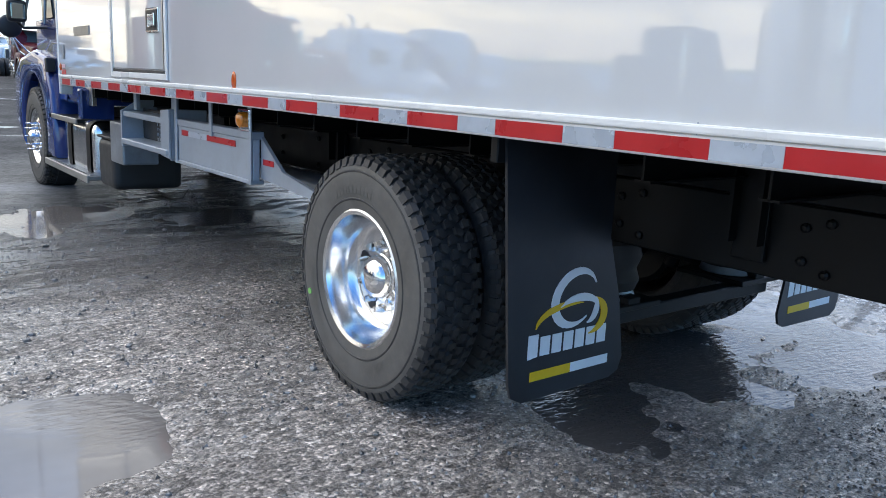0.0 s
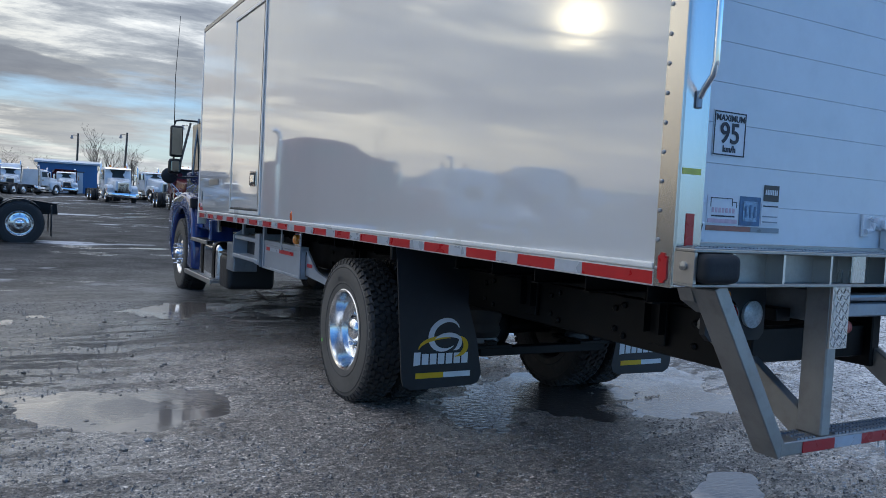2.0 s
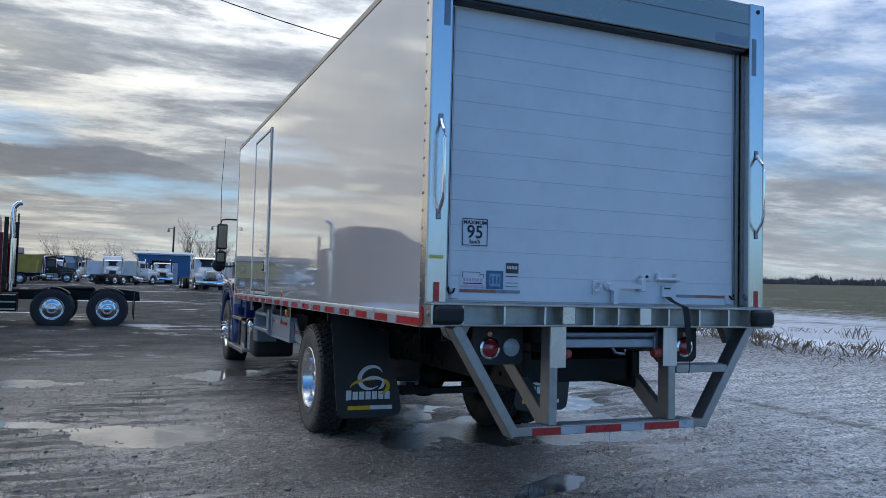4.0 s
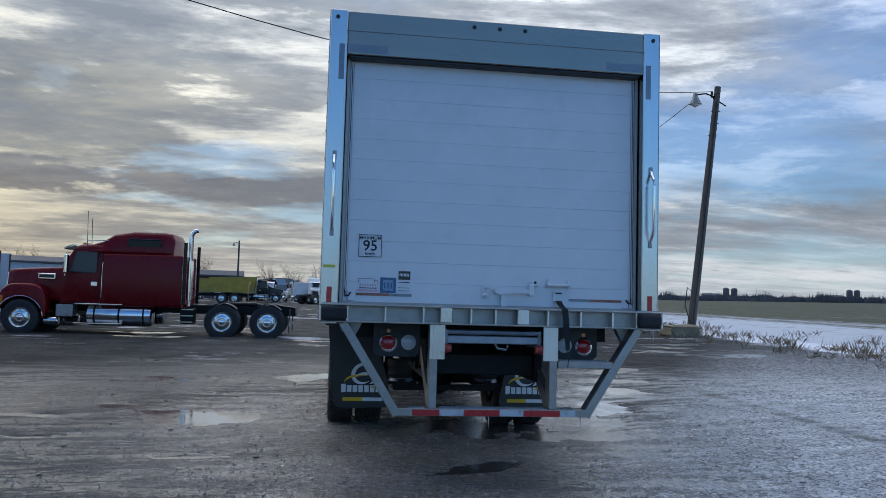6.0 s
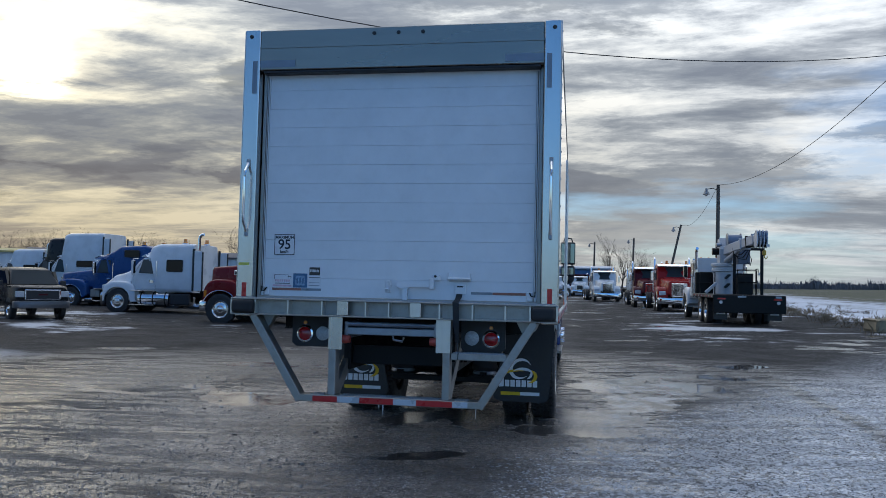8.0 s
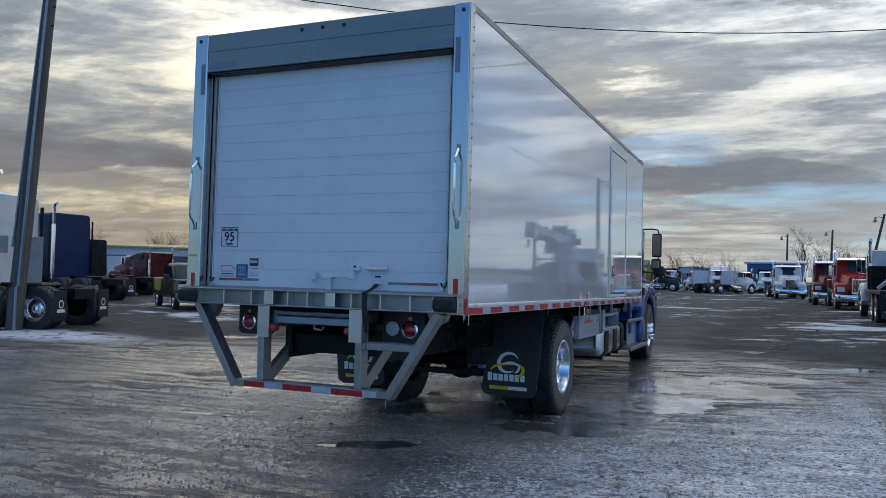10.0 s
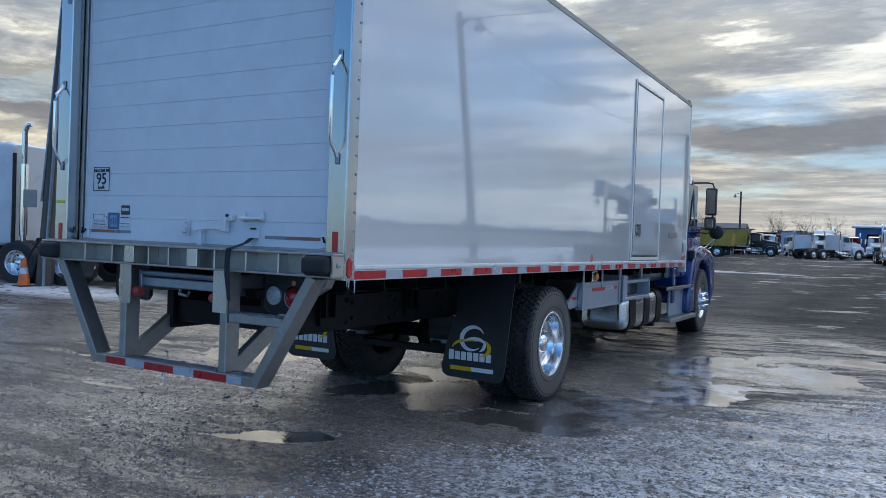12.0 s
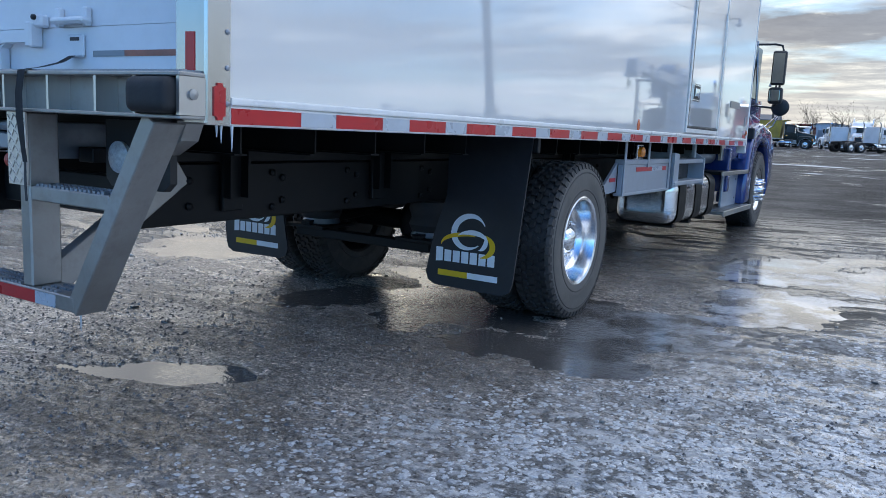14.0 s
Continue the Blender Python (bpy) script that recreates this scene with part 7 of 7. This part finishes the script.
part("winch", cyl((-.10, -4.6, 3.40), (.40, -4.6, 3.40), .24, seg=20), BLUE_GREY, ct, "", True)
part("winch_flange", cyl((-.13, -4.6, 3.40), (-.10, -4.6, 3.40), .30, seg=20), GALV, ct)
part("winch_flange", cyl((.40, -4.6, 3.40), (.43, -4.6, 3.40), .30, seg=20), GALV, ct)
boom = part("boom", bar((-.12, -4.2, 2.95), (.55, -6.9, 3.32), .34, .36, .02), CRANE_W, ct, "white telescopic crane boom")
part("boom_stage", bar((.52, -6.8, 3.32), (.60, -7.2, 3.36), .27, .29, .02), CRANE_W, boom)
part("boom_stage", bar((.60, -7.2, 3.36), (.64, -7.45, 3.38), .20, .22, .02), GALV, boom)
for k in range(3):
    part("boom_collar", bar((.30 + k * .14, -5.9 - k * .42, 3.18 + k * .065), (.315 + k * .14, -5.96 - k * .42, 3.19 + k * .065), .44, .46, .01), CRANE_W if k != 1 else BLACK_STEEL, boom)
for k, q in enumerate((.40, .52, .64, .76)):
    part("head_plate", prism([(-7.15, 3.02), (-7.50, 2.95), (-7.68, 3.12), (-7.66, 3.58), (-7.45, 3.66), (-7.15, 3.52)], "x", q, q + .035), CRANE_W, boom)
for q in (.45, .58, .70):
    part("sheave", cyl((q, -7.48, 3.42), (q + .05, -7.48, 3.42), .20, seg=18), BLUE_GREY, boom)
    part("sheave", cyl((q, -7.42, 3.10), (q + .05, -7.42, 3.10), .11, seg=14), BLACK_STEEL, boom)
part("head_lamp", box(.72, .84, -7.74, -7.66, 2.98, 3.10, .02, 2), CLEAR_LENS, boom)
part("lift_cylinder", cyl((-.12, -4.4, 2.55), (.20, -5.6, 3.0), .10, seg=14), CRANE_W, ct, "", True)
part("cylinder_rod", cyl((.20, -5.6, 3.0), (.30, -6.0, 3.12), .05, seg=12), CHROME, ct, "", True)
part("hook_block", lathe([(.02, 0), (.07, .05), (.07, .18), (.02, .24)], (.70, -7.5, 2.66), axis="z", seg=14), YELLOW_P, ct, "yellow crane hook block", True)
part("hook", tube([(.70, -7.5, 2.68), (.70, -7.5, 2.60), (.75, -7.5, 2.54), (.80, -7.5, 2.58), (.80, -7.5, 2.64)], .02, seg=8), YELLOW_P, ct)
part("hook_rope", tube([(.70, -7.5, 2.9), (.70, -7.5, 3.1)], .012, seg=5), BLACK_STEEL, ct)
for p in (.05, 1.12):
    part("boom_post", box(p - .055, p + .055, -5.30, -5.19, 1.16, 3.02, .01), BLACK_STEEL, ct)
part("boom_rest", box(-.03, 1.20, -5.31, -5.18, 2.96, 3.06, .01), BLACK_STEEL, ct)
for k in range(3):
    part("hose", tube([(-.05 + k * .10, -4.6, 3.12), (.05 + k * .10, -4.95, 2.80 - .08 * k), (.30 + k * .10, -5.25, 2.78 - .1 * k), (.52 + k * .06, -5.5, 3.05)], .022, seg=6), BLACK_PLASTIC, ct)
part("hose", tube([(.68, -4.8, 2.9), (.80, -4.9, 2.6), (.74, -4.9, 2.35), (.66, -4.8, 2.5)], .02, seg=6), BLACK_PLASTIC, ct)
part("tool_box", box(.10, .66, -5.75, -5.35, 1.16, 1.92, .02), BLACK_STEEL, ct, "black steel tool box")
for x0, x1, y, top in ((-1.20, -.60, -4.6, 2.05), (-1.20, -.60, -3.6, 2.05), (.30, 1.15, -4.2, 2.15), (.05, .75, -5.9, 2.15)):
    part("deck_rail", tube([(x0, y, 1.16), (x0, y, top), (x1, y, top), (x1, y, 1.16)], .026, seg=6), BLACK_STEEL, ct)
    part("deck_rail", tube([(x0, y, (1.16 + top) / 2), (x1, y, (1.16 + top) / 2)], .020, seg=6), BLACK_STEEL, ct)
part("stowed_bar", bar((-1.0, -4.8, 1.2), (-.55, -4.7, 1.62), .09, .12, .01), CRANE_W, ct)
part("aerial_loop", tube([(.72, -5.9, 2.15), (.82, -5.9, 2.2), (.84, -5.9, 2.05)], .02, seg=6), BLACK_STEEL, ct)
part("side_lamp", lathe([(.05, 0), (.05, .04), (.001, .06)], (.85, -5.95, 1.98), axis="y", sign=-1, seg=12), CLEAR_LENS, ct)
for s in (-1, 1):
    part("tail_lamp", cyl((s * 1.02, -8.325, .88), (s * 1.02, -8.34, .88), .06, seg=14), CLEAR_LENS, ct)
    part("tail_lamp", box(s * 1.0 - .14, s * 1.0 + .14, -8.335, -8.32, .98, 1.04), RED_LENS, ct)

# ---- poles and wires ----
WOOD = mat("weathered_pole_wood", (.11, .095, .080), .9, 0, .5, 5, 90, .9, 0, .2, (1, 1, .06))
METAL_GREY = mat("grey_box_metal", (.27, .275, .28), .5, .4, .15, 4, 60, .05, 0, .2)
WIRE = mat("black_cable", (.015, .015, .016), .6, 0, .1, 5, 50, 0)


def pole(label, base, top, r=.15, lamp=None):
    root = thing("utility_pole", label, "utility pole", Matrix.Translation(base), group="yard lamp poles")
    d = Vector(top) - Vector(base)
    shaft = part("shaft", tube([d * k / 6 for k in range(7)], r, seg=14, r1=r * .72), WOOD, root, "weathered wooden shaft", True)
    for k in range(3):
        p = d * (.90 - .05 * k)
        part("pole_bolt", cyl(p - Vector((r, 0, 0)), p + Vector((r * 1.2, 0, 0)), .015, seg=6), BLACK_STEEL, root)
    if lamp:
        lx, ly = lamp
        p = d * .955
        e = p + Vector((lx, ly, .02))
        part("lamp_arm", tube([p, p + Vector((lx * .5, ly * .5, .12)), e], .03, seg=8), BLACK_STEEL, root)
        hd = part("lamp_head", lathe([(.08, 0), (.10, .12), (.13, .2), (.24, .42), (.25, .44), (.23, .44)], e + Vector((0, 0, .05)), axis="z", sign=-1, seg=20), METAL_GREY, root, "floodlight with a pale reflector", True)
        part("lamp_glass", lathe([(.22, 0), (.05, .14), (.001, .15)], e + Vector((0, 0, -.37)), axis="z", sign=-1, seg=16), CLEAR_LENS, root, "", True)
    return root


p1b, p1t = Vector((12.6, 23.0, lie(12.6) - .05)), Vector((13.8, 23.3, 10.15))
p1 = pole("tall leaning wooden pole with a floodlight by the field", p1b, p1t, .17, (-1.0, -.2))
part("insulator", lathe([(.03, 0), (.06, .04), (.04, .09), (.06, .13), (.02, .17)], p1t - p1b + Vector((-.25, 0, -.35)), axis="z", seg=12), BLACK_PLASTIC, p1)
part("cross_bracket", tube([p1t - p1b + Vector((-.3, 0, -.4)), p1t - p1b + Vector((.35, 0, -.75))], .025, seg=6), BLACK_STEEL, p1)
part("riser_cable", tube([(p1t - p1b) * k + Vector((-.03, -.17 + .03 * k, 0)) for k in (.05, .2, .4, .6, .8, .93)], .018, seg=6), WIRE, p1)
part("riser_loop", tube([(-.1, -.2, .5), (-.35, -.25, 1.2), (-.25, -.22, 1.9), (.02, -.18, 1.7)], .02, seg=6), WIRE, p1)
p2b, p2t = Vector((11.7, 53.3, lie(11.7))), Vector((11.75, 53.3, 9.05))
pole("wooden lamp pole beside the parked lorries", p2b, p2t, .17, (-.9, -.4))
p3b, p3t = Vector((11.6, 86.0, lie(11.6))), Vector((13.4, 86.0, 8.6))
pole("leaning wooden lamp pole in the distance", p3b, p3t, .16, (-.8, -.3))
for b, t in (((9.8, 112, .1), (10.1, 112, 8.6)), ((4.5, 120, 0), (4.6, 120, 8.4)), ((-16, 118, 0), (-16, 118, 9.0))):
    pole("distant wooden lamp pole", Vector(b), Vector(t), .17, (-.8, 0))
pnb, pnt = Vector((-13.05, 7.45, -.05)), Vector((-12.45, 7.7, 9.0))
pn = pole("wooden utility pole with grey meter boxes in the yard", pnb, pnt, .19)
dn = pnt - pnb
turn = Matrix.Rotation(radians(56), 4, "Z")
part("meter_box", box(.17, .55, -.13, .13, 1.15, 2.25, .02, 2), METAL_GREY, pn, "grey steel meter box", m=turn)
part("switch_box", box(-.46, -.18, -.10, .10, 1.85, 2.25, .02, 2), METAL_GREY, pn, m=turn)
part("conduit", tube([dn * .0 + Vector((.22, -.16, .05)), dn * .05 + Vector((.20, -.17, .6)), dn * .12 + Vector((.20, -.16, .0)), dn * .5 + Vector((.12, -.14, 0)), dn * .95 + Vector((.06, -.12, 0))], .035, seg=8), GALV, pn, "", True)
part("conduit", tube([dn * .22 + Vector((-.15, -.15, 0)), dn * .6 + Vector((-.10, -.12, 0)), dn * .97 + Vector((-.05, -.1, 0))], .028, seg=8), GALV, pn, "", True)
part("pole_cable", tube([(.15, -.2, 1.15), (-.05, -.25, .9), (-.30, -.28, .55), (-.2, -.2, .25)], .025, seg=6), WIRE, pn)
for s in (-1, 1):
    part("floodlight", box(s * .55 - .16, s * .55 + .16, -.25, .0, dn.z - .15, dn.z + .08, .03, 2), METAL_GREY, pn)
    part("flood_arm", tube([dn * .97, dn * .97 + Vector((s * .5 - .5 * 0, -.1, .1))], .03, seg=6), BLACK_STEEL, pn)


def wire(a, b, sag, r=.014):
    a, b = Vector(a), Vector(b)
    pts = [a.lerp(b, k / 20) - Vector((0, 0, 4 * sag * (k / 20) * (1 - k / 20))) for k in range(21)]
    ob = new("overhead_wire", to_mesh("overhead_wire", tube(pts, r, seg=5), WIRE))
    return tagged(ob, "thin black overhead cable strung between wooden poles", "cable", "overhead cables")


wire(p1t + Vector((-.25, 0, -.2)), pnt + Vector((0, 0, -.1)), 1.4)
wire(p1t + Vector((-1.0, -.2, -.55)), p2t, 1.1)
wire(p2t, p3t, 1.1)
wire(pnt, pnt + Vector((-32, -13, .6)), .8)

# ---- small things in the yard ----
cone = thing("traffic_cone", "orange traffic cone leaning by the pole", "cone", Matrix.Translation((-13.15, 7.02, 0)))
part("base", box(-.17, .17, -.17, .17, 0, .03, .01), BLACK_PLASTIC, cone)
part("body", lathe([(.14, .03), (.13, .06), (.045, .62), (.04, .64)], (0, 0, 0), axis="z", seg=18), mat("orange_cone", (.62, .14, .03), .5, 0, .15, 9, 80, .03, 0, .2), cone, "", True)
part("band", lathe([(.098, .28), (.077, .42), (.074, .42), (.095, .28)], (0, 0, 0), axis="z", seg=18, hollow=True), TAPE_WHITE, cone)
bm = box(-.70, .55, -.40, .40, -.05, .42, .10, 3)
for v in bm.verts:
    v.co += Vector((random.uniform(-.05, .05), random.uniform(-.05, .05), random.uniform(-.04, .04)))
bm.transform(Matrix.Translation((11.9, 22.3, lie(11.9))) @ Matrix.Rotation(radians(12), 4, "Z"))
tagged(new("stone_block", to_mesh("stone_block", bm, mat("weathered_block", (.30, .24, .15), .85, 0, .3, 3, 30, .5, 0, .3), True)), "rough brown stone block at the pole's foot", "stone block")
bm = tube([(-.17, 9.34, .02), (-.22, 8.78, .02), (-.25, 8.31, .02), (-.16, 8.28, .03), (-.10, 8.33, .09), (-.04, 8.42, .10), (.0, 8.40, .05), (-.05, 8.32, .02), (.03, 8.44, .02)], .010, seg=6)
tagged(new("loose_cable", to_mesh("loose_cable", bm, WIRE)), "thin black cable lying on the wet ground", "cable")

# ---- buildings far off ----
CLAD_W = mat("white_metal_cladding", (.55, .57, .60), .5, .1, .1, .5, 8, .1, 0, .2, (6, 6, .2))
CLAD_Y = mat("faded_yellow_fascia", (.42, .36, .14), .6, 0, .15, .4, 8, .05, 0, .2)
CLAD_B = mat("blue_metal_cladding", (.05, .15, .32), .45, .1, .12, .5, 8, .05)
ROOF_D = mat("dark_roofing", (.10, .10, .11), .8, 0, .2, .5, 8, .1)


def shed(label, x, y, turn, w, d, h, wall, roof, rise=1.0, doors=3, name="shed"):
    root = thing(name, label, "building", Matrix.Translation((x, y, lie(x))) @ Matrix.Rotation(radians(turn), 4, "Z"))
    part("wall", box(-w / 2, w / 2, -d / 2, d / 2, -.3, h, .05), wall, root)
    part("roof", prism([(-d / 2 - .4, h), (d / 2 + .4, h), (d / 2 + .4, h + .2), (0, h + .2 + rise), (-d / 2 - .4, h + .2)], "x", -w / 2 - .4, w / 2 + .4), roof, root)
    for k in range(doors):
        cx = -w / 2 + w * (k + .5) / doors
        dr = part("shed_door", box(cx - 1.8, cx + 1.8, -d / 2 - .08, -d / 2, 0, h * .72, .02), ROOF_D if k % 2 else CLAD_W, root)
        part("door_frame", box(cx - 1.95, cx + 1.95, -d / 2 - .05, -d / 2 - .001, h * .72, h * .72 + .15), ROOF_D, root)
    return root


shed("long low shed with a faded yellow fascia", -78, 74, 48, 60, 14, 4.0, CLAD_W, CLAD_Y, .5, 9)
shed("blue and white trailer shed at the yard's end", 3.0, 112, -4, 7, 3, 3.8, CLAD_B, CLAD_W, .3, 1)
store = thing("store_building", "low pale blue store with a curved metal roof", "building", Matrix.Translation((-11.2, 150, 0)))
arc = [(6.2 * math.cos(radians(q)), 1.2 + 2.6 * math.sin(radians(q))) for q in range(0, 181, 12)]
part("wall", prism([(6.1, 0), (6.1, 1.2)] + [(x * .98, z - .08) for x, z in arc[1:-1]] + [(-6.1, 1.2), (-6.1, 0)], "y", -5, 5), CLAD_W, store)
part("roof", prism(arc + [(x * 1.02, z + .06) for x, z in reversed(arc)], "y", -5.2, 5.2), mat("pale_blue_roof_sheet", (.30, .36, .44), .5, .1, .1, .5, 8, .1, 0, .2), store)
part("gate", box(-1.8, 1.8, -5.08, -5.0, 0, 2.6, .02), mat("grey_gate", (.22, .24, .27), .5, 0, .1, 1, 12, .05), store)
shed("dark red shed behind the far rank", -22, 122, 4, 12, 6, 3.4, mat("dark_red_cladding", (.14, .03, .03), .6, 0, .15, .5, 8, .05), ROOF_D, .8, 3)
shed("low white building behind the sleeper tractors", -52, 96, 25, 40, 12, 4.0, CLAD_W, ROOF_D, .8, 6)
for k, (fx, fy) in enumerate(((215, 420), (300, 430))):
    shed("distant farm building on the horizon", fx, fy, 10 * k, 9, 6, 2.4, CLAD_W, ROOF_D, 1.2, 2, "farm_building")
    for j in range(2):
        silo = thing("silo", "distant dark farm silo on the horizon", "silo", Matrix.Translation((fx + 9 + 5 * j, fy, lie(fx))), group="farm silos")
        part("drum", lathe([(1.8, -.5), (1.8, 6.2), (1.5, 6.9), (.2, 7.4), (.001, 7.4)], (0, 0, 0), axis="z", seg=16), ROOF_D, silo, "", True)

# ---- bare trees, woods, dry grass ----
BARK = mat("bare_winter_bark", (.040, .033, .028), .9, 0, .3, 6, 60, .3)


def bare_tree(seed, height, spread=1.0, twigs=4):
    rng = random.Random(seed)
    verts, faces = [], []

    def limb(p, d, r0, length, level):
        n = 4 if level < 2 else 3
        segs = 4 if level < 2 else 2
        prev = None
        for k in range(segs + 1):
            f = k / segs
            rr = r0 * (1 - .72 * f)
            a = Vector((0, 0, 1)) if abs(d.z) < .9 else Vector((1, 0, 0))
            u = d.cross(a).normalized()
            v = d.cross(u)
            base = len(verts)
            for q in range(n):
                verts.append(p + (u * math.cos(6.283 * q / n) + v * math.sin(6.283 * q / n)) * rr)
            if prev is not None:
                for q in range(n):
                    faces.append((prev + q, prev + (q + 1) % n, base + (q + 1) % n, base + q))
            prev = base
            if k < segs:
                p = p + d * (length / segs)
                d = (d + Vector((rng.uniform(-.18, .18), rng.uniform(-.18, .18), rng.uniform(-.05, .14)))).normalized()
                if level < twigs and k >= (1 if level else 1):
                    for _ in range(rng.choice((2, 2, 3)) if level else 3):
                        side = Vector((rng.uniform(-1, 1), rng.uniform(-1, 1), 0)).normalized()
                        nd = (d * rng.uniform(.5, .9) + side * rng.uniform(.5, .9) * spread + Vector((0, 0, .15))).normalized()
                        limb(p, nd, max(.013, rr * .60), length * rng.uniform(.42, .66), level + 1)

    limb(Vector((0, 0, -.2)), Vector((0, 0, 1)), height * .024, height * .55, 0)
    me = bpy.data.meshes.new("branches")
    me.from_pydata([tuple(v) for v in verts], [], faces)
    me.materials.append(BARK)
    return me


TREES = [bare_tree(3, 9, .9), bare_tree(8, 11, .75), bare_tree(15, 8, 1.1), bare_tree(21, 10, .6)]


def tree(k, x, y, s, turn):
    root = thing("bare_tree", "leafless winter tree with fine grey-brown branches", "tree", Matrix.Translation((x, y, lie(x))) @ Matrix.Rotation(turn, 4, "Z") @ Matrix.Scale(s, 4), "leafless trees")
    part("trunk", tube([(0, 0, -.3), (.02, 0, .6), (0, .02, 1.6)], .24, seg=8, r1=.17), BARK, root)
    part("crown", TREES[k % 4], None, root)


rng = random.Random(31)
# behind the sleeper tractors and the shed
for k in range(34):
    a = k / 33
    tree(k, -112 + 62 * a + rng.uniform(-3, 3), 88 + 40 * a + rng.uniform(-5, 5), rng.uniform(.62, .92), rng.uniform(0, 6))
for k in range(9):
    tree(k, -48 + k * 5 + rng.uniform(-2, 2), 132 + rng.uniform(-6, 6), rng.uniform(.5, .75), rng.uniform(0, 6))
# at the far end of the yard
for x, y, s in ((7.0, 118, 1.15), (12, 121, 1.1), (9.5, 130, 1.0), (-4, 122, .9), (-8, 128, 1.0), (-12, 126, .8), (13, 126, .8), (-24, 130, 1.0), (-30, 128, .9), (-18, 140, .8), (1, 134, .7), (20, 150, .7)):
    tree(int(abs(x)), x, y, s * .72, x)


def far_woods():
    gen = random.Random(44)
    verts, faces = [], []
    for k in range(15000):
        a = radians(gen.uniform(8, 78))
        d = gen.uniform(330, 400)
        x, y = d * math.sin(a), d * math.cos(a)
        z0 = lie(x) - .3
        clump = .5 + .5 * math.sin(a * 61) * math.sin(a * 23 + 1) * math.sin(a * 141 + 2)
        h = gen.uniform(.35, 1.0) * (3.4 + 3.0 * clump ** 2 + (2.0 if gen.random() < .03 else 0))
        w = gen.uniform(.04, .10) if gen.random() < .55 else gen.uniform(.35, 1.0)
        if w > .2:
            h *= .72
        for q in range(2):
            b = len(verts)
            lean = gen.uniform(-.9, .9)
            dx, dy = (w * math.cos(a), -w * math.sin(a)) if q == 0 else (w * .5, w * .5)
            verts += [(x - dx, y - dy, z0), (x + dx, y + dy, z0), (x + dx * .5 + lean, y + dy * .5, z0 + h * .8), (x + lean * 1.3, y, z0 + h)]
            faces.append((b, b + 1, b + 2, b + 3))
    me = bpy.data.meshes.new("far_woods")
    me.from_pydata(verts, [], faces)
    me.materials.append(mat("hazy_far_woods", (.12, .12, .13), .95, 0, .35, .1, 1, 0))
    tagged(new("far_woods", me), "distant line of leafless woods beyond the field", "woods", kind="stuff")


far_woods()


def dry_grass():
    gen = random.Random(9)
    verts, faces = [], []
    for k in range(420):
        cy = gen.uniform(5, 75)
        cx = 11.6 + cy * .045 + gen.gauss(0, .8) + (gen.random() < .2) * gen.uniform(0, 5)
        size, tall = gen.uniform(.06, .30), gen.uniform(.10, .38)
        for j in range(gen.randint(8, 34)):
            x, y = cx + gen.gauss(0, size), cy + gen.gauss(0, size * 1.6)
            h = tall * gen.uniform(.4, 1.2)
            a, w, lx, ly = gen.uniform(0, 6.3), gen.uniform(.003, .007), gen.gauss(0, .10), gen.gauss(0, .10)
            b, z0 = len(verts), lie(x) - .01
            c, s = math.cos(a) * w, math.sin(a) * w
            verts += [(x - c, y - s, z0), (x + c, y + s, z0), (x + c * .6 + lx * .4, y + s * .6 + ly * .4, z0 + h * .6), (x + lx, y + ly, z0 + h)]
            faces += [(b, b + 1, b + 2), (b, b + 2, b + 3)]
    me = bpy.data.meshes.new("dry_grass")
    me.from_pydata(verts, [], faces)
    me.materials.append(mat("dry_tan_grass", (.17, .125, .075), .9, 0, .4, 3, 40, 0))
    tagged(new("dry_grass", me), "dry tan grass and weeds along the snowy verge", "grass", kind="stuff")


dry_grass()
